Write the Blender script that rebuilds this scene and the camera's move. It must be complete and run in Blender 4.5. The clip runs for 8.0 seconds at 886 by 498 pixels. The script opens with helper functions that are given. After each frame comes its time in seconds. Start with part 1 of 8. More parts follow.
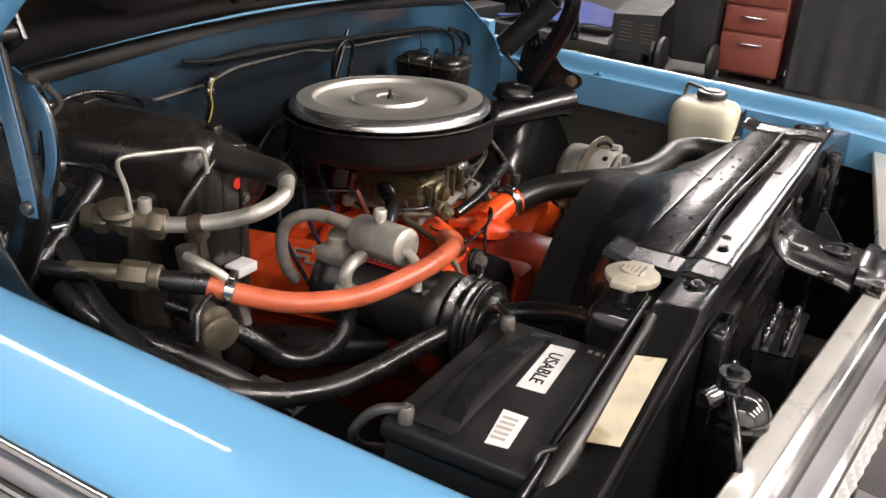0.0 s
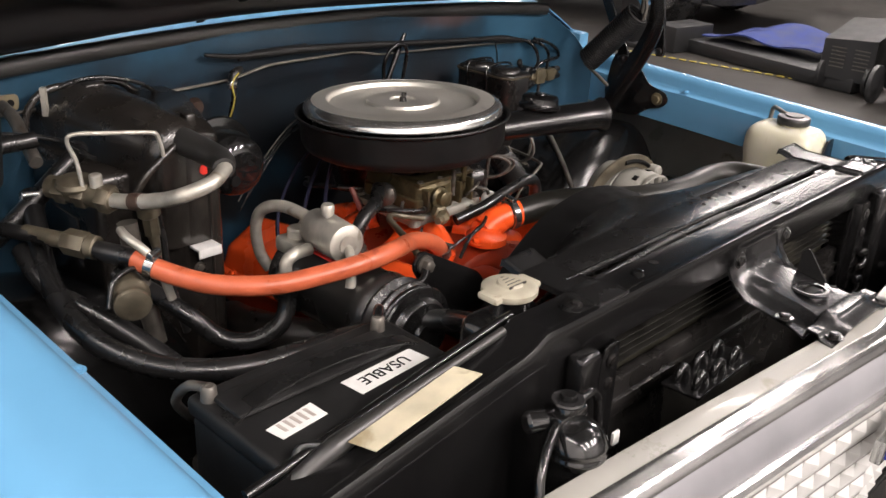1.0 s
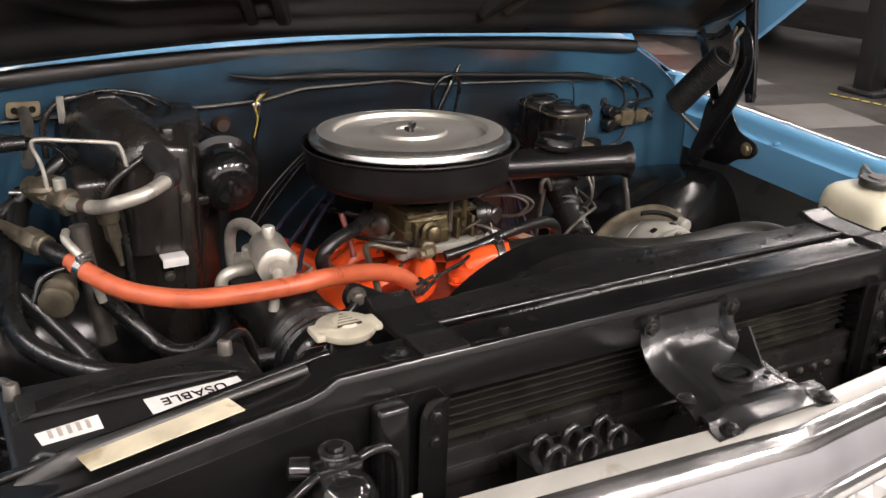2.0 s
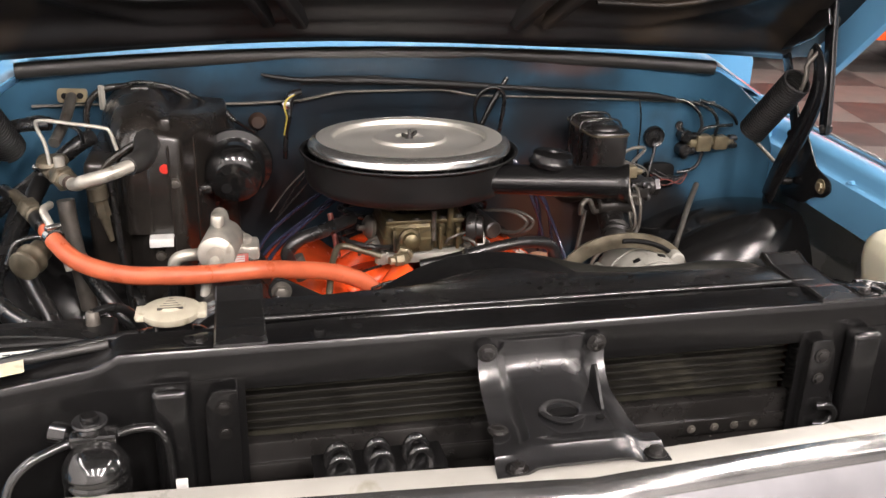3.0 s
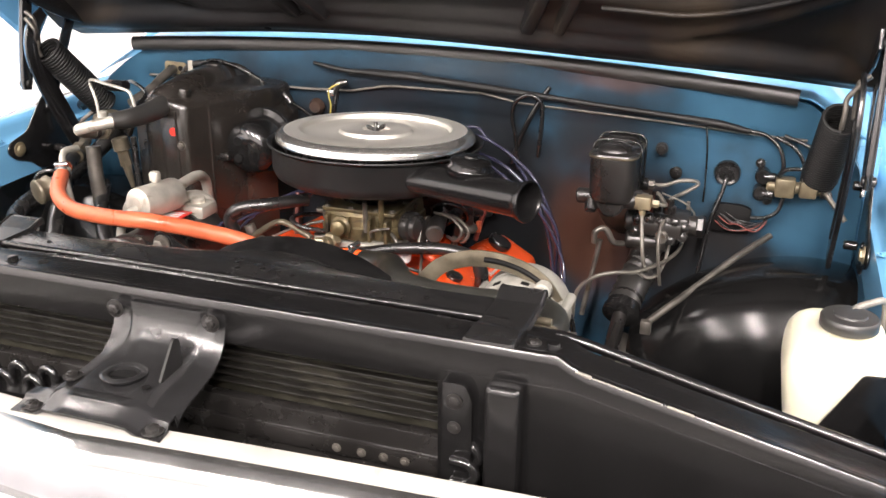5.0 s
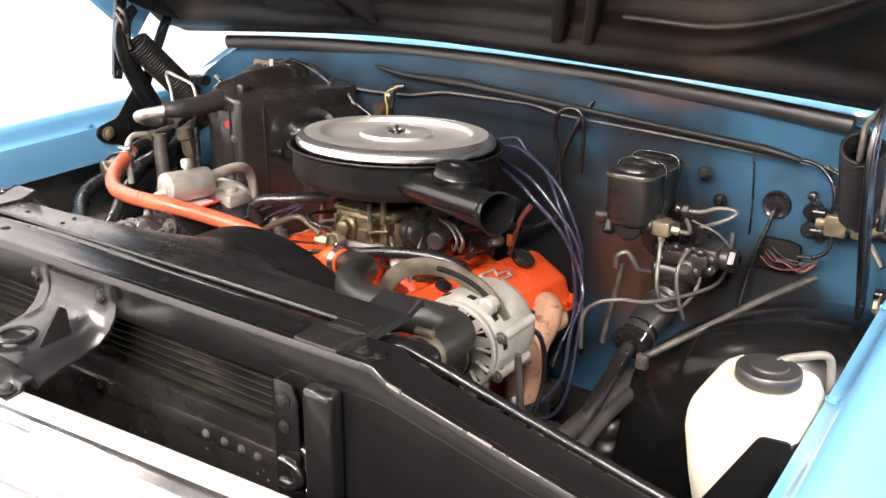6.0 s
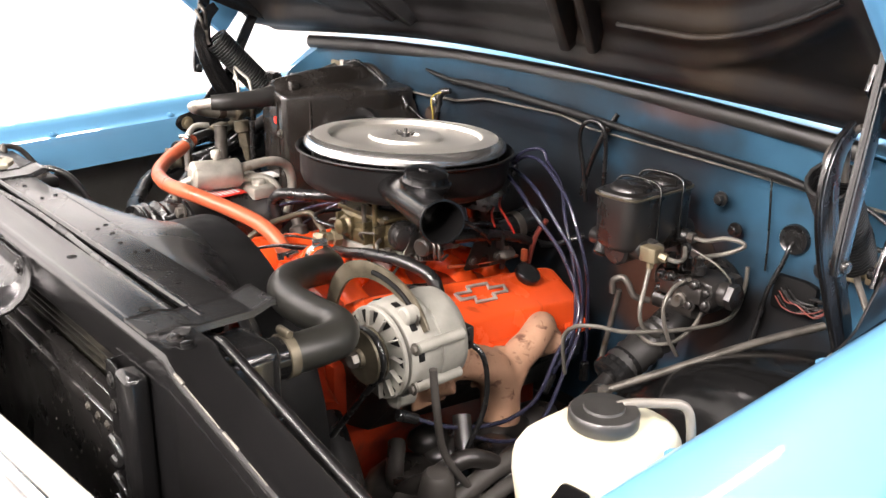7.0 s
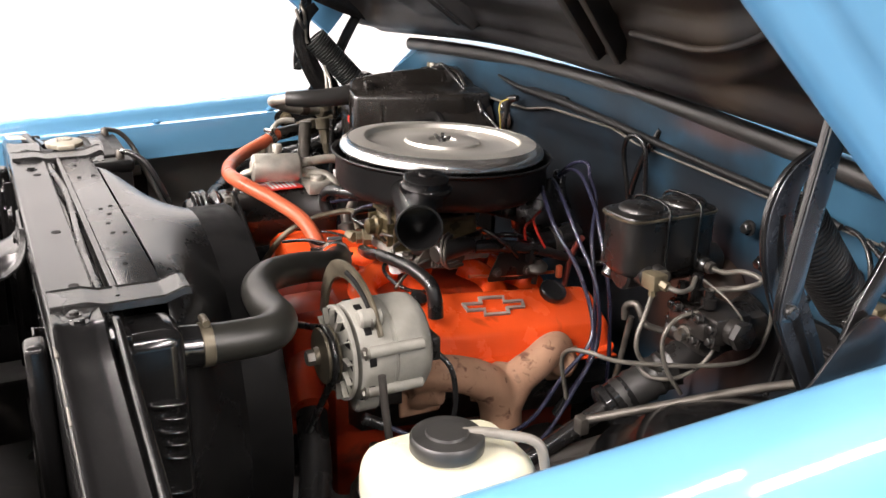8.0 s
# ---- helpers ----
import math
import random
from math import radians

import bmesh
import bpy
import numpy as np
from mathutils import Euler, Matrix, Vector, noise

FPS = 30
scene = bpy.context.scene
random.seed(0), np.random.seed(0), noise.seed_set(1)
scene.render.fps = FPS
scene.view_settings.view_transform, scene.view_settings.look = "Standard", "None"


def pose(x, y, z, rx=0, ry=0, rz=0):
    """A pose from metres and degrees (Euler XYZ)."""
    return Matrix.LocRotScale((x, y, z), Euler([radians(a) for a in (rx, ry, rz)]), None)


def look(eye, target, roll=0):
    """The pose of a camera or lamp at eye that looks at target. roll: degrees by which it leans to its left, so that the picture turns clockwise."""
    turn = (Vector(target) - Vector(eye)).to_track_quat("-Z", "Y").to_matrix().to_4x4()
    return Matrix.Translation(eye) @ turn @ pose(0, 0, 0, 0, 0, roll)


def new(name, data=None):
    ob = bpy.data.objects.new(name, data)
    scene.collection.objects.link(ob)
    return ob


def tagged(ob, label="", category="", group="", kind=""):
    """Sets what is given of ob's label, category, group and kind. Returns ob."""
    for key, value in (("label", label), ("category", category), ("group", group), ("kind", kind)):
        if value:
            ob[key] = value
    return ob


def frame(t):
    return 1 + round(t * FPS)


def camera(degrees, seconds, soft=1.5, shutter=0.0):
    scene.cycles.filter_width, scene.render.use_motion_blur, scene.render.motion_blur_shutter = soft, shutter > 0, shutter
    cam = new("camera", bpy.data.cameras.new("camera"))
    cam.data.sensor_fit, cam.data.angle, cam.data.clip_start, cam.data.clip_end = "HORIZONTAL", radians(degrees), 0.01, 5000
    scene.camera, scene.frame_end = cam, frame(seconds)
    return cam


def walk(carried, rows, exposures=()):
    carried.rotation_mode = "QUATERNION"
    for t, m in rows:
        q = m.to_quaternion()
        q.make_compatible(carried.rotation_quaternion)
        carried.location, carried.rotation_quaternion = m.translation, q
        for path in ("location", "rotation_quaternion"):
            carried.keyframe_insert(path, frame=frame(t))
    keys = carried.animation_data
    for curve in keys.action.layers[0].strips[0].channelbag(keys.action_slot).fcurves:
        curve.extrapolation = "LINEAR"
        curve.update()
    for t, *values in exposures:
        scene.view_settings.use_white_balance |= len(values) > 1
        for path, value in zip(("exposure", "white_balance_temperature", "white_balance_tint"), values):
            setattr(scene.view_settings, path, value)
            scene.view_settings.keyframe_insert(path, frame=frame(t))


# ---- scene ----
cam = camera(50.6, 8.0)
PATH = [
    (0, (-1.397, -0.181, 1.488), (0.211, 0.686, 0.673), 3.7),
    (0.5, (-1.294, -0.346, 1.490), (0.191, 0.718, 0.677), 3.3),
    (1, (-1.153, -0.507, 1.490), (0.171, 0.756, 0.681), 2.9),
    (1.5, (-0.975, -0.631, 1.490), (0.150, 0.822, 0.703), 2.5),
    (2, (-0.767, -0.737, 1.491), (0.152, 0.867, 0.727), 2.2),
    (2.2, (-0.680, -0.776, 1.492), (0.148, 0.881, 0.738), 2.1),
    (3.3, (-0.177, -0.919, 1.485), (0.069, 0.920, 0.739), 1.3),
    (3.5, (-0.079, -0.926, 1.480), (0.062, 0.926, 0.738), 1.1),
    (4, (0.164, -0.930, 1.472), (0.053, 0.928, 0.740), 0.8),
    (4.5, (0.400, -0.897, 1.466), (0.034, 0.931, 0.741), 0.6),
    (4.7, (0.492, -0.871, 1.463), (0.025, 0.934, 0.740), 0.6),
    (5.8, (0.902, -0.667, 1.432), (-0.070, 0.940, 0.744), 0.4),
    (6, (0.964, -0.619, 1.431), (-0.099, 0.930, 0.746), 0.5),
    (6.5, (1.115, -0.481, 1.427), (-0.152, 0.910, 0.749), 0.3),
    (7, (1.242, -0.326, 1.417), (-0.186, 0.905, 0.750), 0.6),
    (7.5, (1.342, -0.180, 1.415), (-0.236, 0.855, 0.753), 0.6),
    (8, (1.404, -0.032, 1.412), (-0.285, 0.813, 0.754), 0.8),
]
EXPOSURES = [(0.0, -0.2), (1.5, -0.3), (2.2, -0.16), (4.0, 0.50), (6.0, 0.88), (7.0, 0.88), (8.0, 0.46)]
walk(cam, [(t, look(eye, target, roll)) for t, eye, target, roll in PATH], EXPOSURES)

# ---- light ----
world = bpy.data.worlds.new("world")
scene.world = world
world.use_nodes = True
world.node_tree.nodes["Background"].inputs[0].default_value = (0.75, 0.85, 1.0, 1)
world.node_tree.nodes["Background"].inputs[1].default_value = 0.02
scene.view_settings.exposure = 0.0


def strip_light(x, y, z, power, length=1.25, width=0.15, along_y=True):
    """One ceiling batten: the lamp that shines down out of it."""
    data = bpy.data.lights.new("strip_lamp", "AREA")
    data.shape, data.size, data.size_y = "RECTANGLE", width, length
    data.energy, data.color = power, (1.0, 0.885, 0.85)
    ob = new("strip_lamp", data)
    ob.matrix_world = pose(x, y, z, 0, 0, 0 if along_y else 90)
    return ob


# Unseen key light for the bay, stronger towards the driver's side.
FRONT = [(-2.4, -4.3, 150.0, 3.2, True), (-0.8, -4.3, 220.0, 3.2, True), (0.8, -4.3, 290.0, 3.2, True), (2.4, -4.3, 430.0, 3.2, True)]
# Middle three follow streaks in the fenders; x -2.7 and 2.8 are added fill.
SIDES = [(-2.7, 0.0, 75.0, 3.2, True), (-0.74, 2.85, 120.0, 1.5, True), (0.72, 2.4, 60.0, 0.7, True), (1.08, 3.3, 60.0, 1.0, True), (2.8, -0.3, 110.0, 3.0, True)]
# The pair near y 2 is added to put sheen on the radiator plate.
FAR = [(8.2, 1.85, 250.0, 7.4, False), (8.2, 2.25, 250.0, 7.4, False), (8.2, 3.8, 130.0, 7.4, False), (6.5, -2.4, 80.0, 3.6, False), (7.5, 6.5, 60.0, 2.4, False)]
LAMPS = FRONT + SIDES + FAR
CEILING = 4.2


# ---- materials ----
def material(name, color, rough=0.5, metal=0.0, dark=0.75, scale=18.0, fine=220.0, bump=0.02, vary=0.12, coat=0.0,
             stain=None, stain_amount=0.0, stain_scale=6.0, brushed=None, ring=0.0, subsurface=0.0, specular=0.5, islands=False):
    """A surface with broad and fine variation, optional stains, and fine relief."""
    m = bpy.data.materials.new(name)
    m.use_nodes = True
    nt = m.node_tree
    n, l = nt.nodes, nt.links
    b = n["Principled BSDF"]
    geo = n.new("ShaderNodeTexCoord")
    co = geo.outputs["Object"]
    if brushed:
        mp = n.new("ShaderNodeMapping")
        mp.inputs["Scale"].default_value = brushed
        l.new(co, mp.inputs[0])
        co_f = mp.outputs[0]
    else:
        co_f = co
    wide = n.new("ShaderNodeTexNoise")
    wide.inputs["Scale"].default_value, wide.inputs["Detail"].default_value = scale, 5
    l.new(co, wide.inputs["Vector"])
    grain = n.new("ShaderNodeTexNoise")
    grain.inputs["Scale"].default_value, grain.inputs["Detail"].default_value = fine, 3
    l.new(co_f, grain.inputs["Vector"])
    mix = n.new("ShaderNodeMix")
    mix.data_type = "RGBA"
    mix.inputs[6].default_value = (*[c * dark for c in color], 1)
    mix.inputs[7].default_value = (*[min(1, c * 1.08) for c in color], 1)
    ramp = n.new("ShaderNodeMapRange")
    ramp.inputs[1].default_value, ramp.inputs[2].default_value = 0.3, 0.65
    l.new(wide.outputs[0], ramp.inputs[0])
    l.new(ramp.outputs[0], mix.inputs[0])
    out = mix.outputs[2]
    if stain:
        sn = n.new("ShaderNodeTexNoise")
        sn.inputs["Scale"].default_value, sn.inputs["Detail"].default_value, sn.inputs["Distortion"].default_value = stain_scale, 7, 0.6
        l.new(co, sn.inputs["Vector"])
        sr = n.new("ShaderNodeMapRange")
        sr.inputs[1].default_value, sr.inputs[2].default_value = 0.62 - stain_amount * 0.3, 0.72 - stain_amount * 0.2
        l.new(sn.outputs[0], sr.inputs[0])
        mx = n.new("ShaderNodeMix")
        mx.data_type = "RGBA"
        l.new(sr.outputs[0], mx.inputs[0])
        l.new(out, mx.inputs[6])
        mx.inputs[7].default_value = (*stain, 1)
        out = mx.outputs[2]
    l.new(out, b.inputs["Base Color"])
    rr = n.new("ShaderNodeMapRange")
    rr.inputs[3].default_value, rr.inputs[4].default_value = max(0.03, rough - vary), min(1, rough + vary)
    ad = n.new("ShaderNodeMath")
    ad.operation = "ADD"
    half = n.new("ShaderNodeMath")
    half.operation = "MULTIPLY"
    half.inputs[1].default_value = 0.1
    l.new(grain.outputs[0], half.inputs[0])
    l.new(wide.outputs[0], ad.inputs[0])
    l.new(half.outputs[0], ad.inputs[1])
    rr.inputs[1].default_value, rr.inputs[2].default_value = 0.35, 0.75
    l.new(ad.outputs[0], rr.inputs[0])
    l.new(rr.outputs[0], b.inputs["Roughness"])
    b.inputs["Metallic"].default_value = metal
    b.inputs["Specular IOR Level"].default_value = specular
    if coat:
        b.inputs["Coat Weight"].default_value, b.inputs["Coat Roughness"].default_value = coat, 0.04
    if ring:
        # turned finish: the grain runs in circles round the part's middle
        tg = n.new("ShaderNodeTangent")
        tg.direction_type, tg.axis = "RADIAL", "Z"
        b.inputs["Anisotropic"].default_value = ring
        l.new(tg.outputs[0], b.inputs["Tangent"])
    if subsurface:
        b.inputs["Subsurface Weight"].default_value = subsurface
        b.inputs["Subsurface Radius"].default_value = (0.02, 0.02, 0.012)
    if bump:
        bp = n.new("ShaderNodeBump")
        bp.inputs["Strength"].default_value, bp.inputs["Distance"].default_value = min(1, bump * 10), 0.0006
        l.new(grain.outputs[0], bp.inputs["Height"])
        l.new(bp.outputs[0], b.inputs["Normal"])
    return m


def glow(name, color, strength):
    m = bpy.data.materials.new(name)
    m.use_nodes = True
    b = m.node_tree.nodes["Principled BSDF"]
    b.inputs["Base Color"].default_value = (*color, 1)
    b.inputs["Emission Color"].default_value = (*color, 1)
    b.inputs["Emission Strength"].default_value = strength
    return m


BLUE = material("blue_body_paint", (0.115, 0.30, 0.485), 0.35, dark=0.95, scale=3, bump=0.0, vary=0.03, coat=0.85, specular=0.1)
BLACK = material("satin_black_paint", (0.0062, 0.0061, 0.0062), 0.22, dark=0.7, scale=9, bump=0.0, vary=0.03, specular=0.5)
SATIN = material("satin_black_sheet_paint", (0.0095, 0.0094, 0.0094), 0.27, dark=0.75, scale=6, bump=0.0, vary=0.02, specular=0.8)
BLACK_GLOSS = material("gloss_black_enamel", (0.008, 0.008, 0.008), 0.14, dark=0.8, scale=12, bump=0.0, vary=0.02, specular=0.8)
DUSTY = material("dusty_black_metal", (0.013, 0.0122, 0.0115), 0.3, dark=0.6, scale=14, bump=0.004, stain=(0.03, 0.026, 0.022), stain_amount=-0.08, stain_scale=11, specular=0.75)
RUBBER = material("black_rubber", (0.009, 0.009, 0.009), 0.27, dark=0.8, scale=20, bump=0.006, vary=0.08, specular=0.7)
SEAL = material("weathered_foam_rubber", (0.022, 0.0215, 0.02), 0.42, dark=0.6, scale=12, bump=0.02, specular=0.7)
ORANGE = material("engine_orange_enamel", (0.88, 0.098, 0.018), 0.25, dark=0.88, scale=11, bump=0.004, vary=0.06, stain=(0.40, 0.05, 0.014), stain_amount=-0.06, stain_scale=9)
ORANGE_HOSE = material("faded_orange_rubber", (0.47, 0.105, 0.045), 0.36, dark=0.75, scale=26, bump=0.03, stain=(0.2, 0.035, 0.02), stain_amount=-0.02, stain_scale=16)
CHROME = material("turned_chrome", (0.80, 0.79, 0.76), 0.2, 0.95, dark=0.95, scale=3, fine=20, bump=0.0, vary=0.02, ring=0.35)
LID = material("satin_pressed_lid_metal", (0.70, 0.685, 0.625), 0.42, 0.8, dark=0.9, scale=5, fine=60, bump=0.0, vary=0.05, ring=0.3, stain=(0.50, 0.49, 0.44), stain_amount=0.0, stain_scale=9)
BRIGHT = material("bright_trim_metal", (0.46, 0.46, 0.45), 0.2, 0.95, dark=0.85, scale=12, bump=0.0, vary=0.05)
CAST = material("cast_aluminium", (0.255, 0.25, 0.22), 0.6, 0.1, dark=0.7, scale=24, bump=0.04, stain=(0.15, 0.14, 0.11), stain_amount=0.08, stain_scale=22)
DULL = material("dull_aluminium_tube", (0.5, 0.48, 0.42), 0.42, 0.6, dark=0.68, scale=30, bump=0.03, stain=(0.22, 0.19, 0.14), stain_amount=0.0, stain_scale=22)
STEEL = material("greasy_bare_steel", (0.13, 0.12, 0.105), 0.42, 0.6, dark=0.55, scale=34, bump=0.02, stain=(0.06, 0.038, 0.022), stain_amount=0.0, stain_scale=30)
ZINC = material("yellow_zinc_plating", (0.13, 0.105, 0.055), 0.36, 0.6, dark=0.4, scale=30, bump=0.03, stain=(0.03, 0.025, 0.018), stain_amount=0.2, stain_scale=28)
BRASS = material("brass_fitting", (0.20, 0.168, 0.105), 0.42, 0.4, dark=0.55, scale=40, bump=0.0, stain=(0.07, 0.056, 0.037), stain_amount=0.0, stain_scale=30)
RUST = material("rusted_cast_iron", (0.44, 0.255, 0.16), 0.8, 0.0, dark=0.7, scale=14, fine=160, bump=0.12, stain=(0.15, 0.07, 0.042), stain_amount=0.12, stain_scale=60)
RUST_PLATE = material("rust_brown_booster_steel", (0.05, 0.03, 0.021), 0.5, 0.1, dark=0.35, scale=9, bump=0.02, stain=(0.013, 0.012, 0.011), stain_amount=0.3, stain_scale=7)
PLASTIC = material("grimy_dark_moulded_plastic", (0.019, 0.0165, 0.0142), 0.26, dark=0.6, scale=6, bump=0.004, vary=0.1, stain=(0.036, 0.031, 0.025), stain_amount=-0.03, stain_scale=7, specular=0.85)
BOTTLE = material("aged_white_polyethylene", (0.60, 0.58, 0.45), 0.38, dark=0.9, scale=7, bump=0.004, subsurface=0.35, stain=(0.45, 0.39, 0.25), stain_amount=-0.08, stain_scale=9)
WHITE = material("aged_white_body_paint", (0.265, 0.259, 0.236), 0.35, dark=0.82, scale=7, bump=0.0, coat=0.2, stain=(0.15, 0.135, 0.10), stain_amount=-0.06, stain_scale=14)
GREY_TRIM = material("silver_grey_trim", (0.18, 0.18, 0.19), 0.5, 0.0, dark=0.85, scale=14, bump=0.0)
CREAM = material("yellowed_paper_decal", (0.50, 0.455, 0.33), 0.6, dark=0.75, scale=26, bump=0.02, stain=(0.26, 0.215, 0.13), stain_amount=0.1, stain_scale=24)
LABEL = material("white_paper_label", (0.62, 0.62, 0.6), 0.45, dark=0.85, scale=30, bump=0.01)
BATTERY = material("black_battery_plastic", (0.009, 0.009, 0.009), 0.5, specular=0.3, dark=0.75, scale=20, bump=0.02, stain=(0.04, 0.038, 0.035), stain_amount=-0.1, stain_scale=18)
WIRE_BLUE = material("dark_blue_silicone_wire", (0.022, 0.023, 0.045), 0.2, dark=0.8, scale=40, bump=0.0, vary=0.03, specular=0.9)
RED = material("red_paint", (0.6, 0.03, 0.02), 0.4, dark=0.8, scale=30, bump=0.01)
# Also the flat dark put in for holes, openings and the shroud's rear ring.
FLAT_BLACK = material("black_print_and_flat_dark", (0.004, 0.004, 0.004), 0.6, scale=30, bump=0.0, specular=0.15)
EMBLEM = material("grey_emblem_decal", (0.42, 0.38, 0.34), 0.4, 0.2, scale=40, bump=0.0)
EMBLEM_BLUE = material("deep_blue_enamel", (0.02, 0.03, 0.25), 0.2, scale=30, bump=0.0, coat=0.5)
HOOD_UNDER = material("soiled_hood_lining_paint", (0.0085, 0.0081, 0.0083), 0.42, dark=0.4, scale=5, fine=60, bump=0.0, stain=(0.024, 0.018, 0.0125), stain_amount=0.2, stain_scale=3.2, specular=0.3)
GRIME = material("dusty_grey_road_grime", (0.048, 0.044, 0.039), 0.55, dark=0.45, scale=14, bump=0.03, stain=(0.02, 0.018, 0.016), stain_amount=0.1, stain_scale=12)
FENDER_BLACK = material("semi_gloss_black_fender_paint", (0.005, 0.005, 0.005), 0.17, dark=0.8, scale=12, bump=0.0, vary=0.03, specular=0.2)
FINS = material("dusty_condenser_fins", (0.021, 0.020, 0.0145), 0.5, 0.0, dark=0.5, scale=22, bump=0.0, stain=(0.06, 0.056, 0.038), stain_amount=-0.05, stain_scale=6, specular=0.2)
HOSE_CLEAR = material("clouded_vinyl_hose", (0.16, 0.15, 0.13), 0.35, dark=0.7, scale=20, bump=0.0)
CORE = material("radiator_core_fins", (0.011, 0.0105, 0.009), 0.42, 0.0, dark=0.5, scale=30, bump=0.0, stain=(0.04, 0.037, 0.028), stain_amount=-0.06, stain_scale=7, specular=0.3)
GREASE_AND_DARK = material("oily_grime_and_near_black", (0.02, 0.018, 0.016), 0.36, dark=0.5, scale=16, bump=0.03, stain=(0.05, 0.04, 0.03), stain_amount=0.0, stain_scale=20, specular=0.7)
WALL_WHITE = material("white_wall_paint", (0.85, 0.85, 0.84), 0.6, dark=0.97, scale=2, bump=0.01)
WALL_DARK = material("dark_showroom_wall", (0.03, 0.03, 0.033), 0.7, dark=0.85, scale=2, bump=0.02)
CEIL = material("grey_ceiling_panels", (0.16, 0.16, 0.165), 0.8, dark=0.9, scale=1.5, bump=0.02)
TOOL_RED = material("brick_red_laminate", (0.14, 0.034, 0.023), 0.45, dark=0.9, scale=8, bump=0.0)
CLOTH = material("black_tablecloth", (0.012, 0.0125, 0.014), 0.85, dark=0.7, scale=10, bump=0.06)
CAR_BLACK = material("black_car_paint", (0.01, 0.01, 0.011), 0.15, dark=0.9, scale=4, bump=0.0, coat=0.8)
BLUE_CLOTH = material("royal_blue_fabric", (0.015, 0.03, 0.14), 0.8, dark=0.6, scale=9, bump=0.05)
BIN = material("charcoal_bin_plastic", (0.012, 0.0125, 0.013), 0.5, dark=0.8, scale=9, bump=0.02)
YELLOW = material("yellow_rope_tape", (0.36, 0.29, 0.05), 0.7, dark=0.7, scale=30, bump=0.03)
TILE_L = material("light_grey_vinyl_tile", (0.105, 0.10, 0.093), 0.5, dark=0.85, scale=2.5, bump=0.0, specular=0.3, stain=(0.08, 0.076, 0.07), stain_amount=-0.05, stain_scale=5)
TILE_D = material("dark_grey_vinyl_tile", (0.040, 0.038, 0.036), 0.5, dark=0.8, scale=2.5, bump=0.0, specular=0.3)
GRILLE_METAL = material("grille_bright_metal", (0.62, 0.62, 0.60), 0.42, 0.35, dark=0.85, scale=16, bump=0.004, vary=0.08)
WALL_GREY = material("grey_wall_paint", (0.45, 0.45, 0.45), 0.6, dark=0.95, scale=2, bump=0.01)
WIRE_RED = material("dull_red_wire", (0.17, 0.04, 0.03), 0.5, dark=0.7, scale=40, bump=0.0)
LINE = material("dull_steel_line", (0.155, 0.145, 0.125), 0.42, 0.3, dark=0.6, scale=40, bump=0.0)
TARNISH = material("tarnished_fitting_metal", (0.13, 0.113, 0.08), 0.42, 0.5, dark=0.5, scale=40, bump=0.02, stain=(0.09, 0.06, 0.035), stain_amount=0.0, stain_scale=34)
ORANGE_GRIME = material("oil_stained_orange_iron", (0.36, 0.036, 0.010), 0.36, dark=0.45, scale=9, bump=0.02, stain=(0.03, 0.014, 0.010), stain_amount=0.12, stain_scale=7)
HOSE_OLD = material("aged_radiator_hose_rubber", (0.016, 0.016, 0.0135), 0.36, dark=0.7, scale=10, bump=0.0, vary=0.06, stain=(0.032, 0.030, 0.023), stain_amount=-0.05, stain_scale=9)
# Blue of the fender mirrored in the black arms, put in as colour.
HINGE_BLUE_SHEEN = material("blue_reflection_on_hinge", (0.05, 0.125, 0.215), 0.3, dark=0.75, scale=9, bump=0.0, vary=0.06, specular=0.7)
# Bluish sheen of the driver's side arms, put in as colour.
HINGE_GREY_SHEEN = material("blue_grey_sheen_on_hinge", (0.020, 0.024, 0.030), 0.26, dark=0.6, scale=9, bump=0.0, vary=0.06, stain=(0.02, 0.021, 0.023), stain_amount=0.05, stain_scale=14, specular=0.7)
HINGE = material("worn_black_hinge_steel", (0.008, 0.008, 0.0083), 0.22, dark=0.7, scale=10, bump=0.0, vary=0.05, specular=0.8)
CONCRETE = material("worn_sealed_concrete", (0.034, 0.032, 0.029), 0.5, dark=0.75, scale=1.2, bump=0.0, specular=0.3, stain=(0.026, 0.024, 0.021), stain_amount=0.0, stain_scale=2)
CAP_PALE = material("worn_pale_cap_metal", (0.36, 0.335, 0.26), 0.5, dark=0.75, scale=30, bump=0.01, stain=(0.16, 0.14, 0.10), stain_amount=0.0, stain_scale=40)
LATCH = material("satin_dark_pressed_steel", (0.014, 0.014, 0.0145), 0.24, 0.1, dark=0.75, scale=12, bump=0.0, vary=0.04, specular=0.8)
LAMP_GLOW = glow("lamp_diffuser", (1.0, 0.97, 0.92), 14.0)


